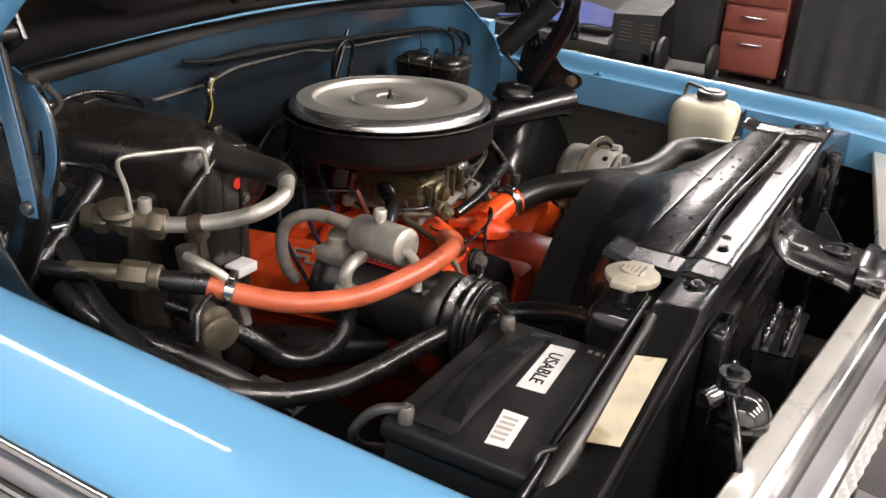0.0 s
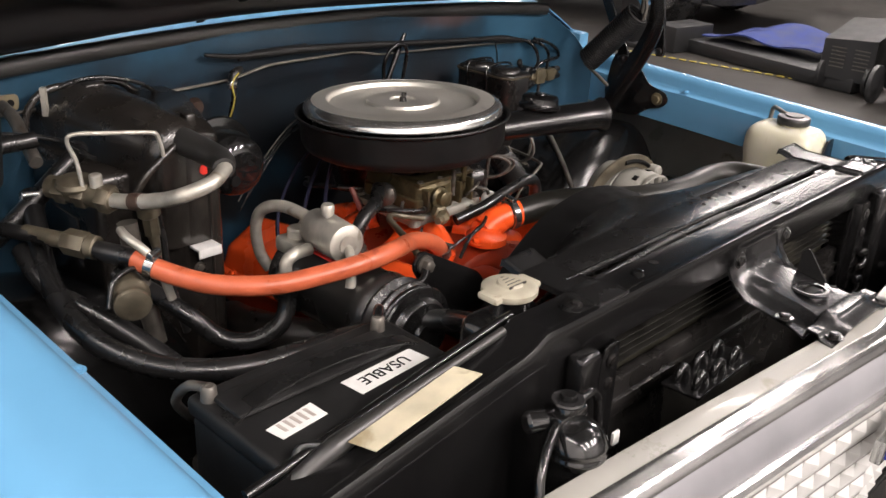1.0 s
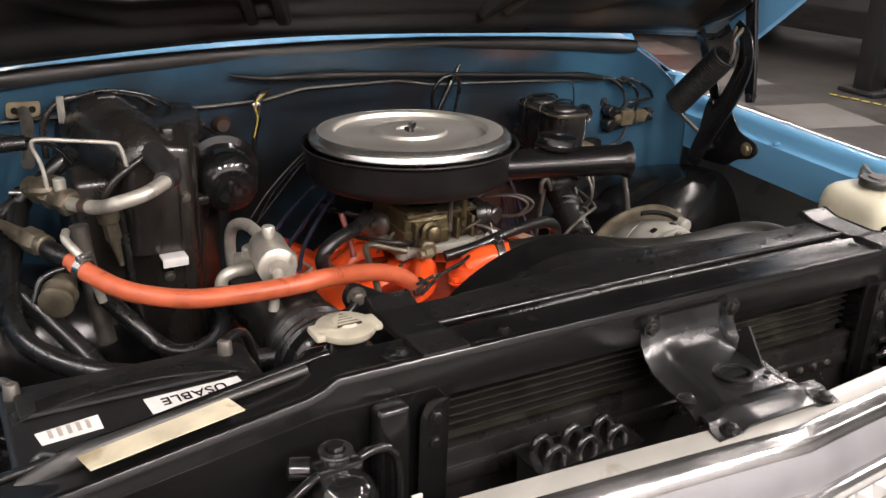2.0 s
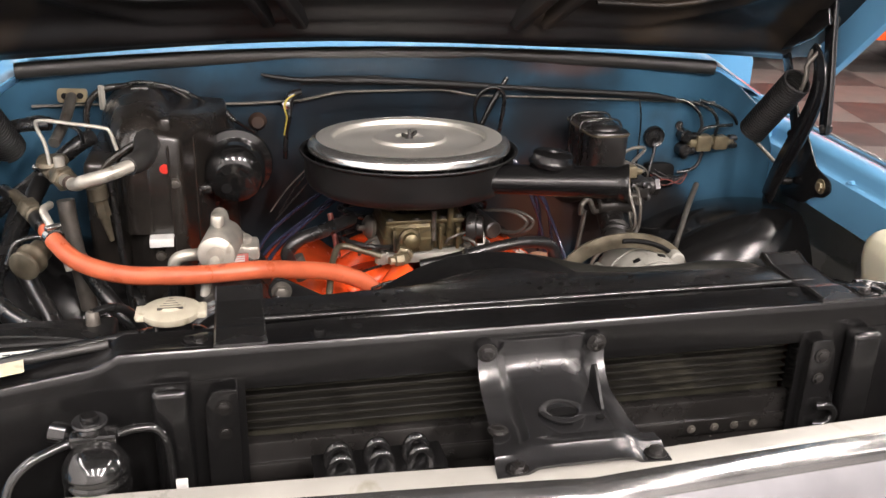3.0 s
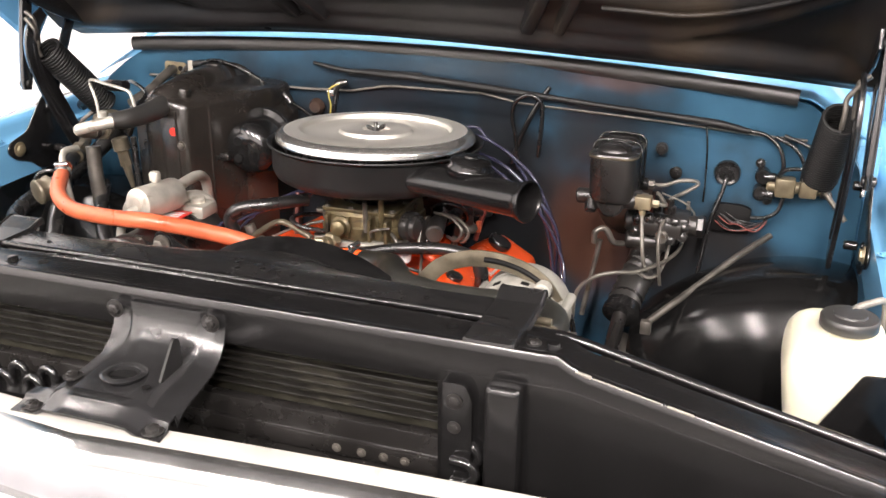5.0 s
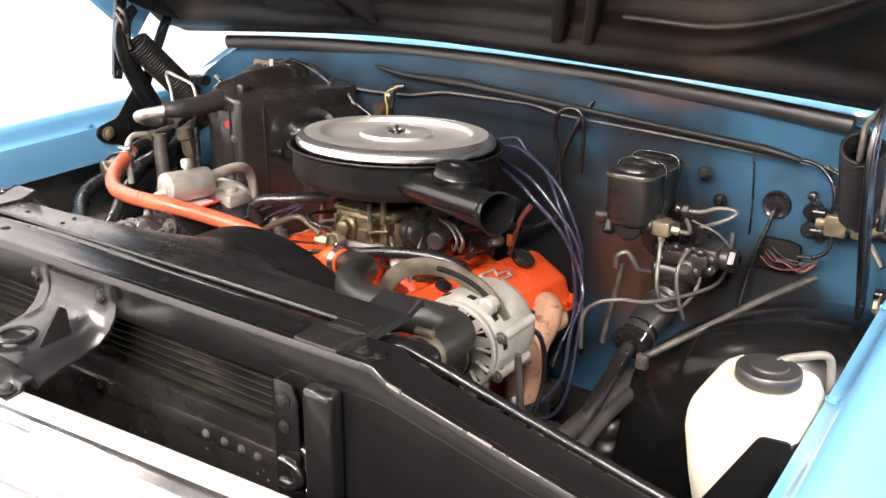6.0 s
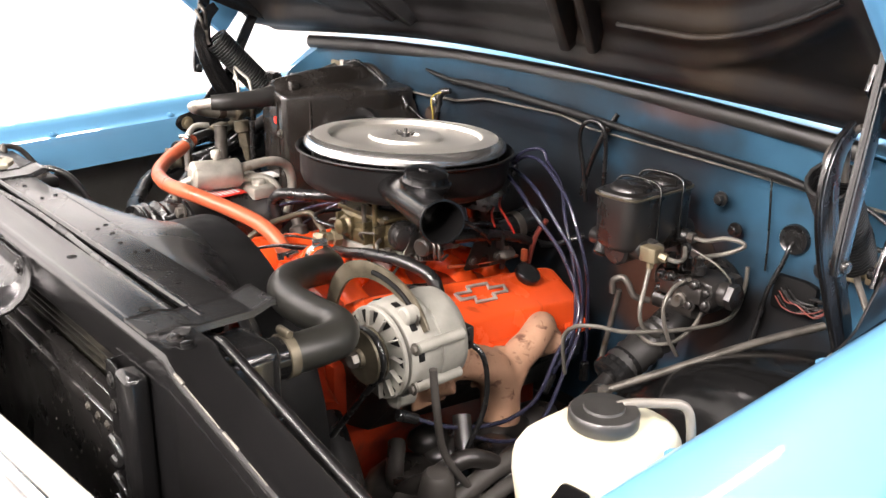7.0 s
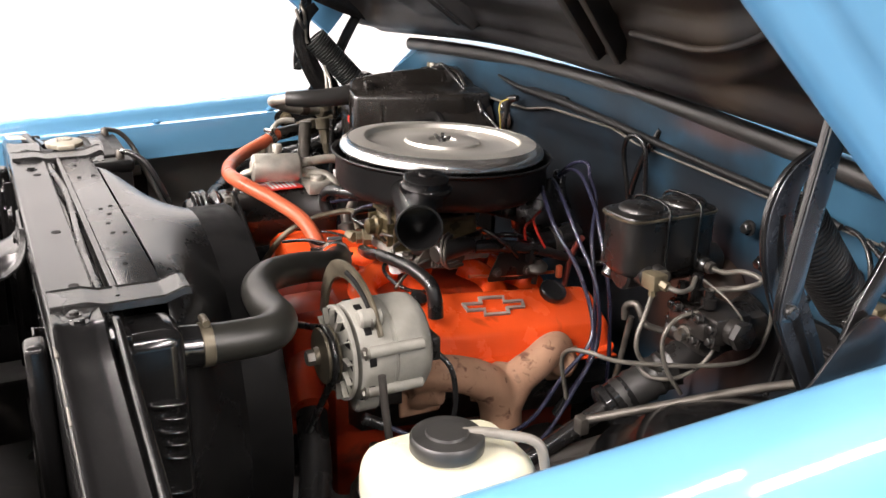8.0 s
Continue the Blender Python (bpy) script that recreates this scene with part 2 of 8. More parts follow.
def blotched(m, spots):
    """Lays soft-edged patches of rust, grime or painted-in shade, each (centre, size, colour, strength), over a paint.
    """
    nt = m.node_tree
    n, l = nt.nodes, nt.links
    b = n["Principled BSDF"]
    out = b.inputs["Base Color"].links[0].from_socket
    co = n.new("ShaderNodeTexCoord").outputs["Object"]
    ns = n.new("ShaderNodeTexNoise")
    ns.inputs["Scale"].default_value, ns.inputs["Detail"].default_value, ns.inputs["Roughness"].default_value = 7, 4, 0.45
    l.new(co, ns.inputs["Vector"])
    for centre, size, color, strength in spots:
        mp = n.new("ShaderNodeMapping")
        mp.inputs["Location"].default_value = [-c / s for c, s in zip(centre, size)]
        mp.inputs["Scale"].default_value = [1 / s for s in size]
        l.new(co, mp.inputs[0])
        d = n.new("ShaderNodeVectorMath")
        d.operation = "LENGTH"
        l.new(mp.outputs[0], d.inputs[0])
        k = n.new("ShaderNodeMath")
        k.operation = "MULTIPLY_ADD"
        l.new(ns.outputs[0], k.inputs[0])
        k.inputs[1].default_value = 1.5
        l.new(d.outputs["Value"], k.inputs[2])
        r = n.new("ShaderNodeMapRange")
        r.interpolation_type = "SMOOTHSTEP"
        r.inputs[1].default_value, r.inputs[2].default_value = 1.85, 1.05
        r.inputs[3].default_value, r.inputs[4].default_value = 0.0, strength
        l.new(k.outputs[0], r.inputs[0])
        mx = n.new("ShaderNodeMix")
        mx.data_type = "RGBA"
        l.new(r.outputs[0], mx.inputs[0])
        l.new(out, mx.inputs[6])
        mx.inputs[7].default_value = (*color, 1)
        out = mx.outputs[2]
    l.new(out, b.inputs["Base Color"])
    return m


# Grime and rust, with the centre recess's shade painted into the dark patches.
FIREWALL = blotched(material("firewall_aged_blue_with_shade", (0.029, 0.083, 0.135), 0.36, dark=0.65, scale=6, bump=0.0, vary=0.08, specular=0.22),
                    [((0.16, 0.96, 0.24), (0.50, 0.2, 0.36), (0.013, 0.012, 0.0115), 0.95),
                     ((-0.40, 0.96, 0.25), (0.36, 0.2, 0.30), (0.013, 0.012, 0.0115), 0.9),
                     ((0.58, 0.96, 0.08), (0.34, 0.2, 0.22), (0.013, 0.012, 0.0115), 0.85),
                     # shade of the recess below the seam, put into the colour
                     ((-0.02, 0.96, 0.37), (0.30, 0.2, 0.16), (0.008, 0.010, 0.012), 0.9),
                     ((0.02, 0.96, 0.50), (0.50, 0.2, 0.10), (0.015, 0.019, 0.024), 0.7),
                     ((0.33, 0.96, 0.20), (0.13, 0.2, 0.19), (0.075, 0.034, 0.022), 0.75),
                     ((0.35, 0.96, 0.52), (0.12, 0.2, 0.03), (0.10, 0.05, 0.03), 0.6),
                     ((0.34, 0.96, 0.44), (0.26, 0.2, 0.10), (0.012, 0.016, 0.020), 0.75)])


# ---- shape helpers ----
def V(*a):
    return Vector(a)


def box(bm, x0, x1, y0, y1, z0, z1, bev=0.003, seg=2, m=None):
    """A block with rounded edges, turned by m if given."""
    r = bmesh.ops.create_cube(bm, size=1.0, matrix=Matrix.Translation(((x0 + x1) / 2, (y0 + y1) / 2, (z0 + z1) / 2)) @ Matrix.Diagonal((x1 - x0, y1 - y0, z1 - z0, 1)))
    vs = r["verts"]
    if bev:
        es = list({e for v in vs for e in v.link_edges})
        r2 = bmesh.ops.bevel(bm, geom=es, offset=bev, segments=seg, profile=0.5, affect="EDGES")
        vs = list({v for f in r2["faces"] for v in f.verts} | {v for v in vs if v.is_valid})
    if m:
        bmesh.ops.transform(bm, matrix=m, verts=vs)
    return vs


def basis(axis):
    axis = Vector(axis).normalized()
    return axis.to_track_quat("Z", "Y").to_matrix().to_4x4()


def lathe(bm, prof, origin, axis=(0, 0, 1), seg=32, arc=None):
    """Turns the profile of (radius, height) pairs about an axis."""
    mt = Matrix.Translation(origin) @ basis(axis)
    rings = []
    for r, h in prof:
        if r < 1e-5:
            rings.append([bm.verts.new(mt @ V(0, 0, h))])
        else:
            rings.append([bm.verts.new(mt @ V(r * math.cos(2 * math.pi * i / seg), r * math.sin(2 * math.pi * i / seg), h)) for i in range(seg)])
    for a, b in zip(rings, rings[1:]):
        for i in range(seg):
            j = (i + 1) % seg
            if len(a) == 1 and len(b) == 1:
                continue
            if len(a) == 1:
                bm.faces.new((a[0], b[i], b[j]))
            elif len(b) == 1:
                bm.faces.new((a[i], a[j], b[0]))
            else:
                bm.faces.new((a[i], a[j], b[j], b[i]))


def cyl(bm, a, b, r, r2=None, seg=20, bev=0.0):
    """A capped rod from a to b, with softened rims where bev is given."""
    a, b = Vector(a), Vector(b)
    r2 = r if r2 is None else r2
    h = (b - a).length
    e = min(bev, r * 0.6, r2 * 0.6, h * 0.4)
    prof = [(0, 0), (r - e, 0), (r, e), (r2, h - e), (r2 - e, h), (0, h)] if e else [(0, 0), (r, 0), (r2, h), (0, h)]
    lathe(bm, prof, a, b - a, seg)


def spline(pts, per=8):
    """Points along a smooth curve through pts."""
    p = [Vector(q) for q in pts]
    if len(p) < 3:
        return p
    p = [2 * p[0] - p[1]] + p + [2 * p[-1] - p[-2]]
    out = []
    for i in range(1, len(p) - 2):
        a, b, c, d = p[i - 1:i + 3]
        for k in range(per):
            t = k / per
            out.append(0.5 * (2 * b + (c - a) * t + (2 * a - 5 * b + 4 * c - d) * t * t + (3 * b - a - 3 * c + d) * t ** 3))
    out.append(p[-2])
    return out


def tube(bm, pts, r, seg=12, per=8, smooth=True, ribs=0.0, flat=1.0):
    """A round tube along pts; ribs makes it corrugated, r may be a list of radii along the way."""
    seg = max(seg, 10)
    path = spline(pts, per) if smooth else [Vector(q) for q in pts]
    n = len(path)
    tang = [(path[min(i + 1, n - 1)] - path[max(i - 1, 0)]).normalized() for i in range(n)]
    up = V(0, 0, 1) if abs(tang[0].z) < 0.9 else V(1, 0, 0)
    side = tang[0].cross(up).normalized()
    rings = []
    for i in range(n):
        side = (side - tang[i] * side.dot(tang[i])).normalized()
        nor = tang[i].cross(side)
        ri = r if not isinstance(r, (list, tuple)) else float(np.interp(i / (n - 1), np.linspace(0, 1, len(r)), r))
        if ribs and i % 2:
            ri -= ribs
        rings.append([bm.verts.new(path[i] + ri * (math.cos(2 * math.pi * k / seg) * side + flat * math.sin(2 * math.pi * k / seg) * nor)) for k in range(seg)])
    for a, b in zip(rings, rings[1:]):
        for k in range(seg):
            bm.faces.new((a[k], a[(k + 1) % seg], b[(k + 1) % seg], b[k]))
    bm.faces.new(rings[0])
    bm.faces.new(list(reversed(rings[-1])))


def slab(bm, pts, m, thick, bev=0.0, seg=2):
    """A flat plate: the outline pts in the plane of m, given thickness along its normal."""
    a = [bm.verts.new(m @ V(x, y, 0)) for x, y in pts]
    b = [bm.verts.new(m @ V(x, y, thick)) for x, y in pts]
    n = len(pts)
    fs = [bm.faces.new(a), bm.faces.new(list(reversed(b)))]
    for i in range(n):
        fs.append(bm.faces.new((a[i], b[i], b[(i + 1) % n], a[(i + 1) % n])))
    if bev:
        es = list({e for f in fs[:2] for e in f.edges})
        bmesh.ops.recalc_face_normals(bm, faces=fs)
        bmesh.ops.bevel(bm, geom=es, offset=bev, segments=seg, profile=0.5, affect="EDGES")


def loft(bm, rings, close=True, cap=True):
    """Skins a row of point rings."""
    rs = [[bm.verts.new(p) for p in ring] for ring in rings]
    for a, b in zip(rs, rs[1:]):
        n = len(a)
        for i in range(n if close else n - 1):
            j = (i + 1) % n
            bm.faces.new((a[i], a[j], b[j], b[i]))
    if cap and close:
        bm.faces.new(rs[0])
        bm.faces.new(list(reversed(rs[-1])))


def sheet(bm, f, nu, nv, thick=0.002):
    """A sheet of metal through f(u, v), u and v from 0 to 1, with thickness."""
    g = [[bm.verts.new(f(i / nu, j / nv)) for j in range(nv + 1)] for i in range(nu + 1)]
    fs = [bm.faces.new((g[i][j], g[i + 1][j], g[i + 1][j + 1], g[i][j + 1])) for i in range(nu) for j in range(nv)]
    bmesh.ops.recalc_face_normals(bm, faces=fs)
    bmesh.ops.solidify(bm, geom=fs, thickness=thick)


def profile_along_y(bm, prof, ys, lift, thick=0.003):
    """A pressed panel: the (x, z) profile drawn out along y; lift(y, x) shifts it up."""
    sheet(bm, lambda u, v: V(prof[round(u * (len(prof) - 1))][0], ys[round(v * (len(ys) - 1))], prof[round(u * (len(prof) - 1))][1] + lift(ys[round(v * (len(ys) - 1))])), len(prof) - 1, len(ys) - 1, thick)


def rounded(pts, r=0.01, n=4):
    """Rounds the corners of an outline."""
    out = []
    k = len(pts)
    for i in range(k):
        p0, p1, p2 = V(*pts[i - 1]), V(*pts[i]), V(*pts[(i + 1) % k])
        a, b = (p0 - p1), (p2 - p1)
        d = min(r, a.length * 0.45, b.length * 0.45)
        s, e = p1 + a.normalized() * d, p1 + b.normalized() * d
        for j in range(n + 1):
            t = j / n
            out.append(tuple((1 - t) ** 2 * s + 2 * t * (1 - t) * p1 + t * t * e))
    return out


def bolt(bm, p, axis, r=0.008, h=0.006):
    """A hexagon head on a washer."""
    p, axis = Vector(p), Vector(axis).normalized()
    lathe(bm, [(0, 0), (r * 1.5, 0), (r * 1.5, h * 0.25), (0, h * 0.25)], p, axis, 16)
    lathe(bm, [(0, 0), (r, h * 0.2), (r, h * 0.9), (r * 0.8, h), (0, h)], p, axis, 6)


YZ = Matrix(((0, 0, 1, 0), (1, 0, 0, 0), (0, 1, 0, 0), (0, 0, 0, 1)))  # outline (y, z), thickness along x
XZ = Matrix(((1, 0, 0, 0), (0, 0, 1, 0), (0, 1, 0, 0), (0, 0, 0, 1)))  # outline (x, z), thickness along y


def at_x(x):
    return Matrix.Translation((x, 0, 0)) @ YZ


def at_y(y):
    return Matrix.Translation((0, y, 0)) @ XZ


def finish(me, sharp=35):
    for p in me.polygons:
        p.use_smooth = True
    me.set_sharp_from_angle(angle=radians(sharp))


def origin_of(ob):
    p = V(0, 0, 0)
    while ob:
        p += ob.location
        ob = ob.parent
    return p


def part(name, bm, mat, parent=None, label="", sharp=42):
    """Links a bmesh, drawn in world places, as one mesh under a thing or a part."""
    bmesh.ops.recalc_face_normals(bm, faces=bm.faces)
    me = bpy.data.meshes.new(name)
    bmesh.ops.translate(bm, verts=bm.verts, vec=-origin_of(parent))
    bm.to_mesh(me)
    bm.free()
    finish(me, sharp)
    me.materials.append(mat)
    ob = new(name, me)
    ob.parent = parent
    if label:
        ob["label"] = label
    return ob


def thing(name, label, category, at=(0, 0, 0), group="", kind=""):
    """An empty at the base of a thing, which its parts hang from."""
    ob = new(name)
    ob.empty_display_size = 0.05
    ob.location = at
    return tagged(ob, label, category, group, kind)


def solo(name, bm, mat, label, category, kind="", group="", sharp=42):
    """A thing of one mesh."""
    return tagged(part(name, bm, mat, None, "", sharp), label, category, group, kind)


def made(f, *a, **k):
    """A new bmesh filled by one shape call."""
    bm = bmesh.new()
    f(bm, *a, **k)
    return bm


def hose(name, pts, r, mat, label, category="hose", seg=14, per=8, ribs=0.0, group=""):
    return solo(name, made(tube, pts, r, max(seg, 10), per, True, ribs), mat, label, category, group=group, sharp=75)


def clamp(name, p, axis, r, parent=None, label="steel worm-drive hose clamp", mat=None):
    """A band with its screw housing."""
    bm = bmesh.new()
    p, axis = Vector(p), Vector(axis).normalized()
    lathe(bm, [(r, -0.007), (r + 0.0022, -0.006), (r + 0.0022, 0.006), (r, 0.007)], p, axis, 24)
    up = (V(0, 0, 1) - axis * axis.z).normalized()
    sd = axis.cross(up)
    cyl(bm, p + up * (r + 0.005) - sd * 0.012, p + up * (r + 0.005) + sd * 0.012, 0.005, seg=10, bev=0.001)
    return part(name, bm, mat or BRIGHT, parent, label)


# ---- the showroom ----
def showroom():
    bm = made(box, -3.4, 13.0, -6.5, 9.0, -0.12, -0.004, 0)
    floor = solo("floor", bm, CONCRETE, "worn grey-brown sealed concrete floor", "floor", kind="structure")
    solo("wall_west", made(box, -3.6, -3.4, -6.5, 9.0, -0.12, CEILING, 0), WALL_WHITE, "plain white painted studio wall", "wall", kind="structure")
    solo("wall_east", made(box, 13.0, 13.2, -6.5, 9.0, -0.12, CEILING, 0), WALL_DARK, "dark painted showroom wall", "wall", kind="structure")
    solo("wall_north", made(box, -3.4, 13.0, 9.0, 9.2, -0.12, CEILING, 0), WALL_WHITE, "plain white painted end wall", "wall", kind="structure")
    # Unseen wall behind the camera; its grey holds down the bounced light.
    solo("wall_south", made(box, -3.4, 13.0, -6.7, -6.5, -0.12, CEILING, 0), WALL_GREY, "unseen plain grey wall, toned to hold down bounce", "wall", kind="structure")
    solo("ceiling", made(box, -3.6, 13.2, -6.7, 9.2, CEILING, CEILING + 0.15, 0), CEIL, "grey panelled showroom ceiling", "ceiling", kind="structure")
    for x, y, power, length, along in LAMPS:
        lamp = thing("ceiling_light", "white batten ceiling light with a long glowing tube, out of view", "ceiling light", (x, y, CEILING), "ceiling lights")
        bm = bmesh.new()
        a, b = (0.1, length / 2 + 0.04) if along else (length / 2 + 0.04, 0.1)
        box(bm, x - a, x + a, y - b, y + b, CEILING - 0.06, CEILING - 0.002, 0.008)
        part("housing", bm, WALL_WHITE, lamp)
        bm = bmesh.new()
        box(bm, x - a * 0.95, x + a * 0.95, y - b * 0.95, y + b * 0.95, CEILING - 0.075, CEILING - 0.061, 0.004)
        part("diffuser", bm, LAMP_GLOW, lamp, "glowing white diffuser")
        strip_light(x, y, CEILING - 0.09, power, length, along_y=along)
    return floor


# ---- the truck's body ----
TRUCK = thing("pickup_truck", "light blue and white classic pickup truck with its hood open", "pickup truck", (0, 0, 0.6))


def fender_lift(y, s=1):
    """How far the fender's crest rises or falls along the truck; the passenger's side sits a little higher."""
    return (0.034 if s > 0 else 0.036) * (y - 0.4) - 0.10 * max(0.0, 0.02 - y) ** 1.2 + (0.002 if s > 0 else 0.020)


FENDER = [(0.800, 0.868), (0.800, 0.900), (0.8005, 0.935), (0.802, 0.944), (0.808, 0.9465), (0.816, 0.9500), (0.821, 0.956), (0.824, 0.968), (0.829, 0.9765), (0.838, 0.9815),
          (0.850, 0.9825), (0.868, 0.9790), (0.892, 0.9705), (0.918, 0.9595), (0.944, 0.9465), (0.966, 0.932), (0.980, 0.918), (0.986, 0.88), (0.989, 0.80), (0.985, 0.70), (0.975, 0.60)]


def smooth(a, b, t):
    k = min(max((t - a) / (b - a), 0.0), 1.0)
    return k * k * (3 - 2 * k)


def fenders():
    ys = [-0.16 + 0.04 * i for i in range(38)]
    for s in (1, -1):
        bm = bmesh.new()
        profile_along_y(bm, [(s * x, z) for x, z in FENDER[:17]], ys, lambda y, s=s: fender_lift(y, s))
        f = part("fender", bm, BLUE, TRUCK, "light blue painted front fender", 50)
        bm = bmesh.new()
        profile_along_y(bm, [(s * (x + 0.0), z) for x, z in FENDER[16:]], ys, lambda y, s=s: fender_lift(y, s))
        part("lower_side", bm, WHITE, f, "white painted lower fender side", 50)
        for k, (x, z, r, mt, lab) in enumerate(((0.976, 0.942, 0.006, BRIGHT, "bright upper side moulding"), (0.983, 0.926, 0.009, GREY_TRIM, "dark insert strip"), (0.988, 0.909, 0.006, BRIGHT, "bright lower side moulding"))):
            pts = [(s * x, y, z + fender_lift(y, s)) for y in ys]
            part("moulding", made(tube, pts, r, 8, 1, False), mt, f, lab)
        # bolts along the gutter
        for y in (0.05, 0.33, 0.60):
            bm = bmesh.new()
            bolt(bm, (s * 0.811, y, 0.950 + fender_lift(y, s)), (0, 0, 1), 0.006, 0.005)
            part("flange_bolt", bm, BLUE, f)


def inner_fenders():
    for s in (1, -1):
        def f(u, v, s=s):
            y = -0.02 + 0.98 * u
            x = 0.80 - 0.36 * v
            z = 0.872 + fender_lift(y) * 0.5 - 0.02 * v
            # wheel house dome
            q = ((x - 0.739) / 0.447) ** 2 + ((y - 0.742) / (0.156 if y < 0.742 else 0.50)) ** 2
            dome = 0.35 + 0.51 * math.sqrt(max(0.0, 1 - q)) if q < 1 else 0.0
            floor_z = 0.86 - 0.20 * min(1, v * 2.2) - 0.2 * max(0, v - 0.35)
            floor_z = min(floor_z, (0.78 if y < 0.28 else 0.70 + 0.08 * smooth(0.40, 0.28, y)) - 0.25 * v)
            low, gap = min(z, floor_z), 0.05
            # soft fillet where the dome rises from the apron
            k = max(0.0, gap - abs(dome - low)) / gap
            zz = max(dome, low) + 0.25 * gap * k * k
            return V(s * x, y, zz)
        bm = bmesh.new()
        sheet(bm, f, 120, 80, 0.003)
        part("inner_fender", bm, FENDER_BLACK, TRUCK, "glossy black inner fender with wheel house dome", 85)
        # frame rail and floor of the bay
        bm = bmesh.new()
        box(bm, s * 0.48 - 0.05, s * 0.48 + 0.05, -0.1, 1.0, 0.42, 0.56, 0.01)
        part("frame_rail", bm, GRIME, TRUCK)
        # skirt that hangs from the dome to the rail
        bm = bmesh.new()
        sheet(bm, lambda u, v, s=s: V(s * (0.445 + 0.01 * math.sin(9 * u)), -0.02 + 0.98 * u, 0.575 - 0.06 * v + 0.01 * math.sin(7 * u)), 20, 4, 0.003)
        part("splash_apron", bm, BLACK, TRUCK)
    # Dark sheets added to close the open bay and darken its reflections.
    bm = bmesh.new()
    box(bm, -0.84, 0.84, -0.19, 0.9, 0.28, 0.30, 0.0)
    part("added_undertray", bm, GREASE_AND_DARK, TRUCK, "dark sheet added under the bay")
    for s in (1, -1):
        part("added_apron", made(box, s * 0.835 - 0.004, s * 0.835 + 0.004, -0.17, 0.30, 0.30, 0.868, 0.0), BLACK, TRUCK, "black apron added inside the fender to close the bay")
    part("added_valance", made(box, -0.84, 0.84, -0.20, -0.19, 0.30, 0.64, 0.002), BLACK, TRUCK, "black valance added under the grille to close the bay")
    bm = bmesh.new()
    box(bm, -0.43, 0.43, 0.20, 0.34, 0.36, 0.46, 0.02)
    part("crossmember", bm, GREASE_AND_DARK, TRUCK)


def firewall():
    xs = [-0.80, -0.79, -0.77, -0.74, -0.70] + [-0.65 + 0.05 * i for i in range(27)] + [0.70, 0.74, 0.77, 0.79, 0.80]

    def top(x):
        z = 1.146 - 0.012 * x - 0.022 * (abs(x) / 0.66) ** 2
        k = min(1.0, max(0.0, (abs(x) - 0.64) / 0.16))
        return z - 0.15 * (1 - math.sqrt(1 - k * k))

    def seam_at(x):
        return float(np.interp(x, [-0.7, -0.53, -0.31, -0.20, -0.12, 0.09, 0.15, 0.43, 0.60, 0.70], [1.060, 1.062, 1.056, 1.060, 1.076, 1.076, 1.063, 1.050, 1.040, 1.035]))

    def f(u, v):
        x = xs[round(u * (len(xs) - 1))]
        zt = top(x)
        z = 0.45 + (zt - 0.45) * v
        y = 0.955
        seam = seam_at(x)
        if z > seam:
            y = 0.958 - 0.012 * (z - seam) / 0.08
        else:
            y = 0.968
        if abs(x) < 0.18 and z < seam - 0.02:
            y += 0.02 * min(1, (0.18 - abs(x)) / 0.03) * min(1, (seam - 0.02 - z) / 0.03)
        y -= 0.10 * max(0.0, (abs(x) - 0.70) / 0.1) ** 2
        return V(x, y, z)
    bm = bmesh.new()
    sheet(bm, f, len(xs) - 1, 44, 0.003)
    w = part("firewall", bm, FIREWALL, TRUCK, "grimy aged blue firewall panel with shade painted into its recess", 40)
    # seam flange
    bm = bmesh.new()
    pts = [(x, 0.957, seam_at(x)) for x in np.linspace(-0.70, 0.70, 60)]
    tube(bm, pts, 0.0045, 6, 1, False, flat=0.6)
    part("seam_flange", bm, LINE, w, "pale worn seam flange")
    # cowl top behind the seal
    bm = bmesh.new()

    def g(u, v):
        x = -0.82 + 1.64 * u
        zt = 1.168 - 0.014 * x - 0.026 * (abs(x) / 0.70) ** 2 - 0.55 * max(0.0, abs(x) - 0.70)
        y = 0.965 + 0.35 * v
        return V(x, y - 0.03 * (abs(x) / 0.8) ** 2 * (1 - v), zt - 0.018 * (1 - v) ** 6 + 0.012 * v)
    sheet(bm, g, 40, 12, 0.003)
    part("cowl_panel", bm, BLUE, TRUCK, "light blue painted cowl top", 50)
    # foam seal along the cowl's front edge
    bm = bmesh.new()
    pts = [(x, 0.955 - 0.03 * (abs(x) / 0.8) ** 2, 1.1500 - 0.014 * x - 0.055 * x * x) for x in np.linspace(-0.715, 0.675, 40)]
    tube(bm, pts, 0.0112, 16, 1, False, flat=1.35)
    part("weatherstrip", bm, SEAL, TRUCK, "worn black rubber cowl weatherstrip")
    # door pillars' end panels
    for s in (1, -1):
        bm = bmesh.new()
        box(bm, s * 0.80 - 0.02, s * 0.80 + 0.02, 0.90, 1.30, 0.80, 1.05, 0.008)
        part("cowl_side", bm, BLUE, TRUCK)


def hood_point(x, d, h):
    """A place on the open hood: d metres from its rear edge, h above its inner face.
    The rear lip lies almost flat, the rest stands at forty degrees."""
    flat, slope = radians(9.8), radians(40)
    k = min(max((d - 0.165) / 0.05, 0.0), 1.0)
    a = flat + (slope - flat) * k
    near, far = min(d, 0.19), max(0.0, d - 0.19)
    y = 1.030 - near * math.cos(flat) - far * math.cos(slope)
    z = 1.171 + near * math.sin(flat) + far * math.sin(slope)
    z += 0.003 * max(0.0, (0.19 - near) / 0.15)
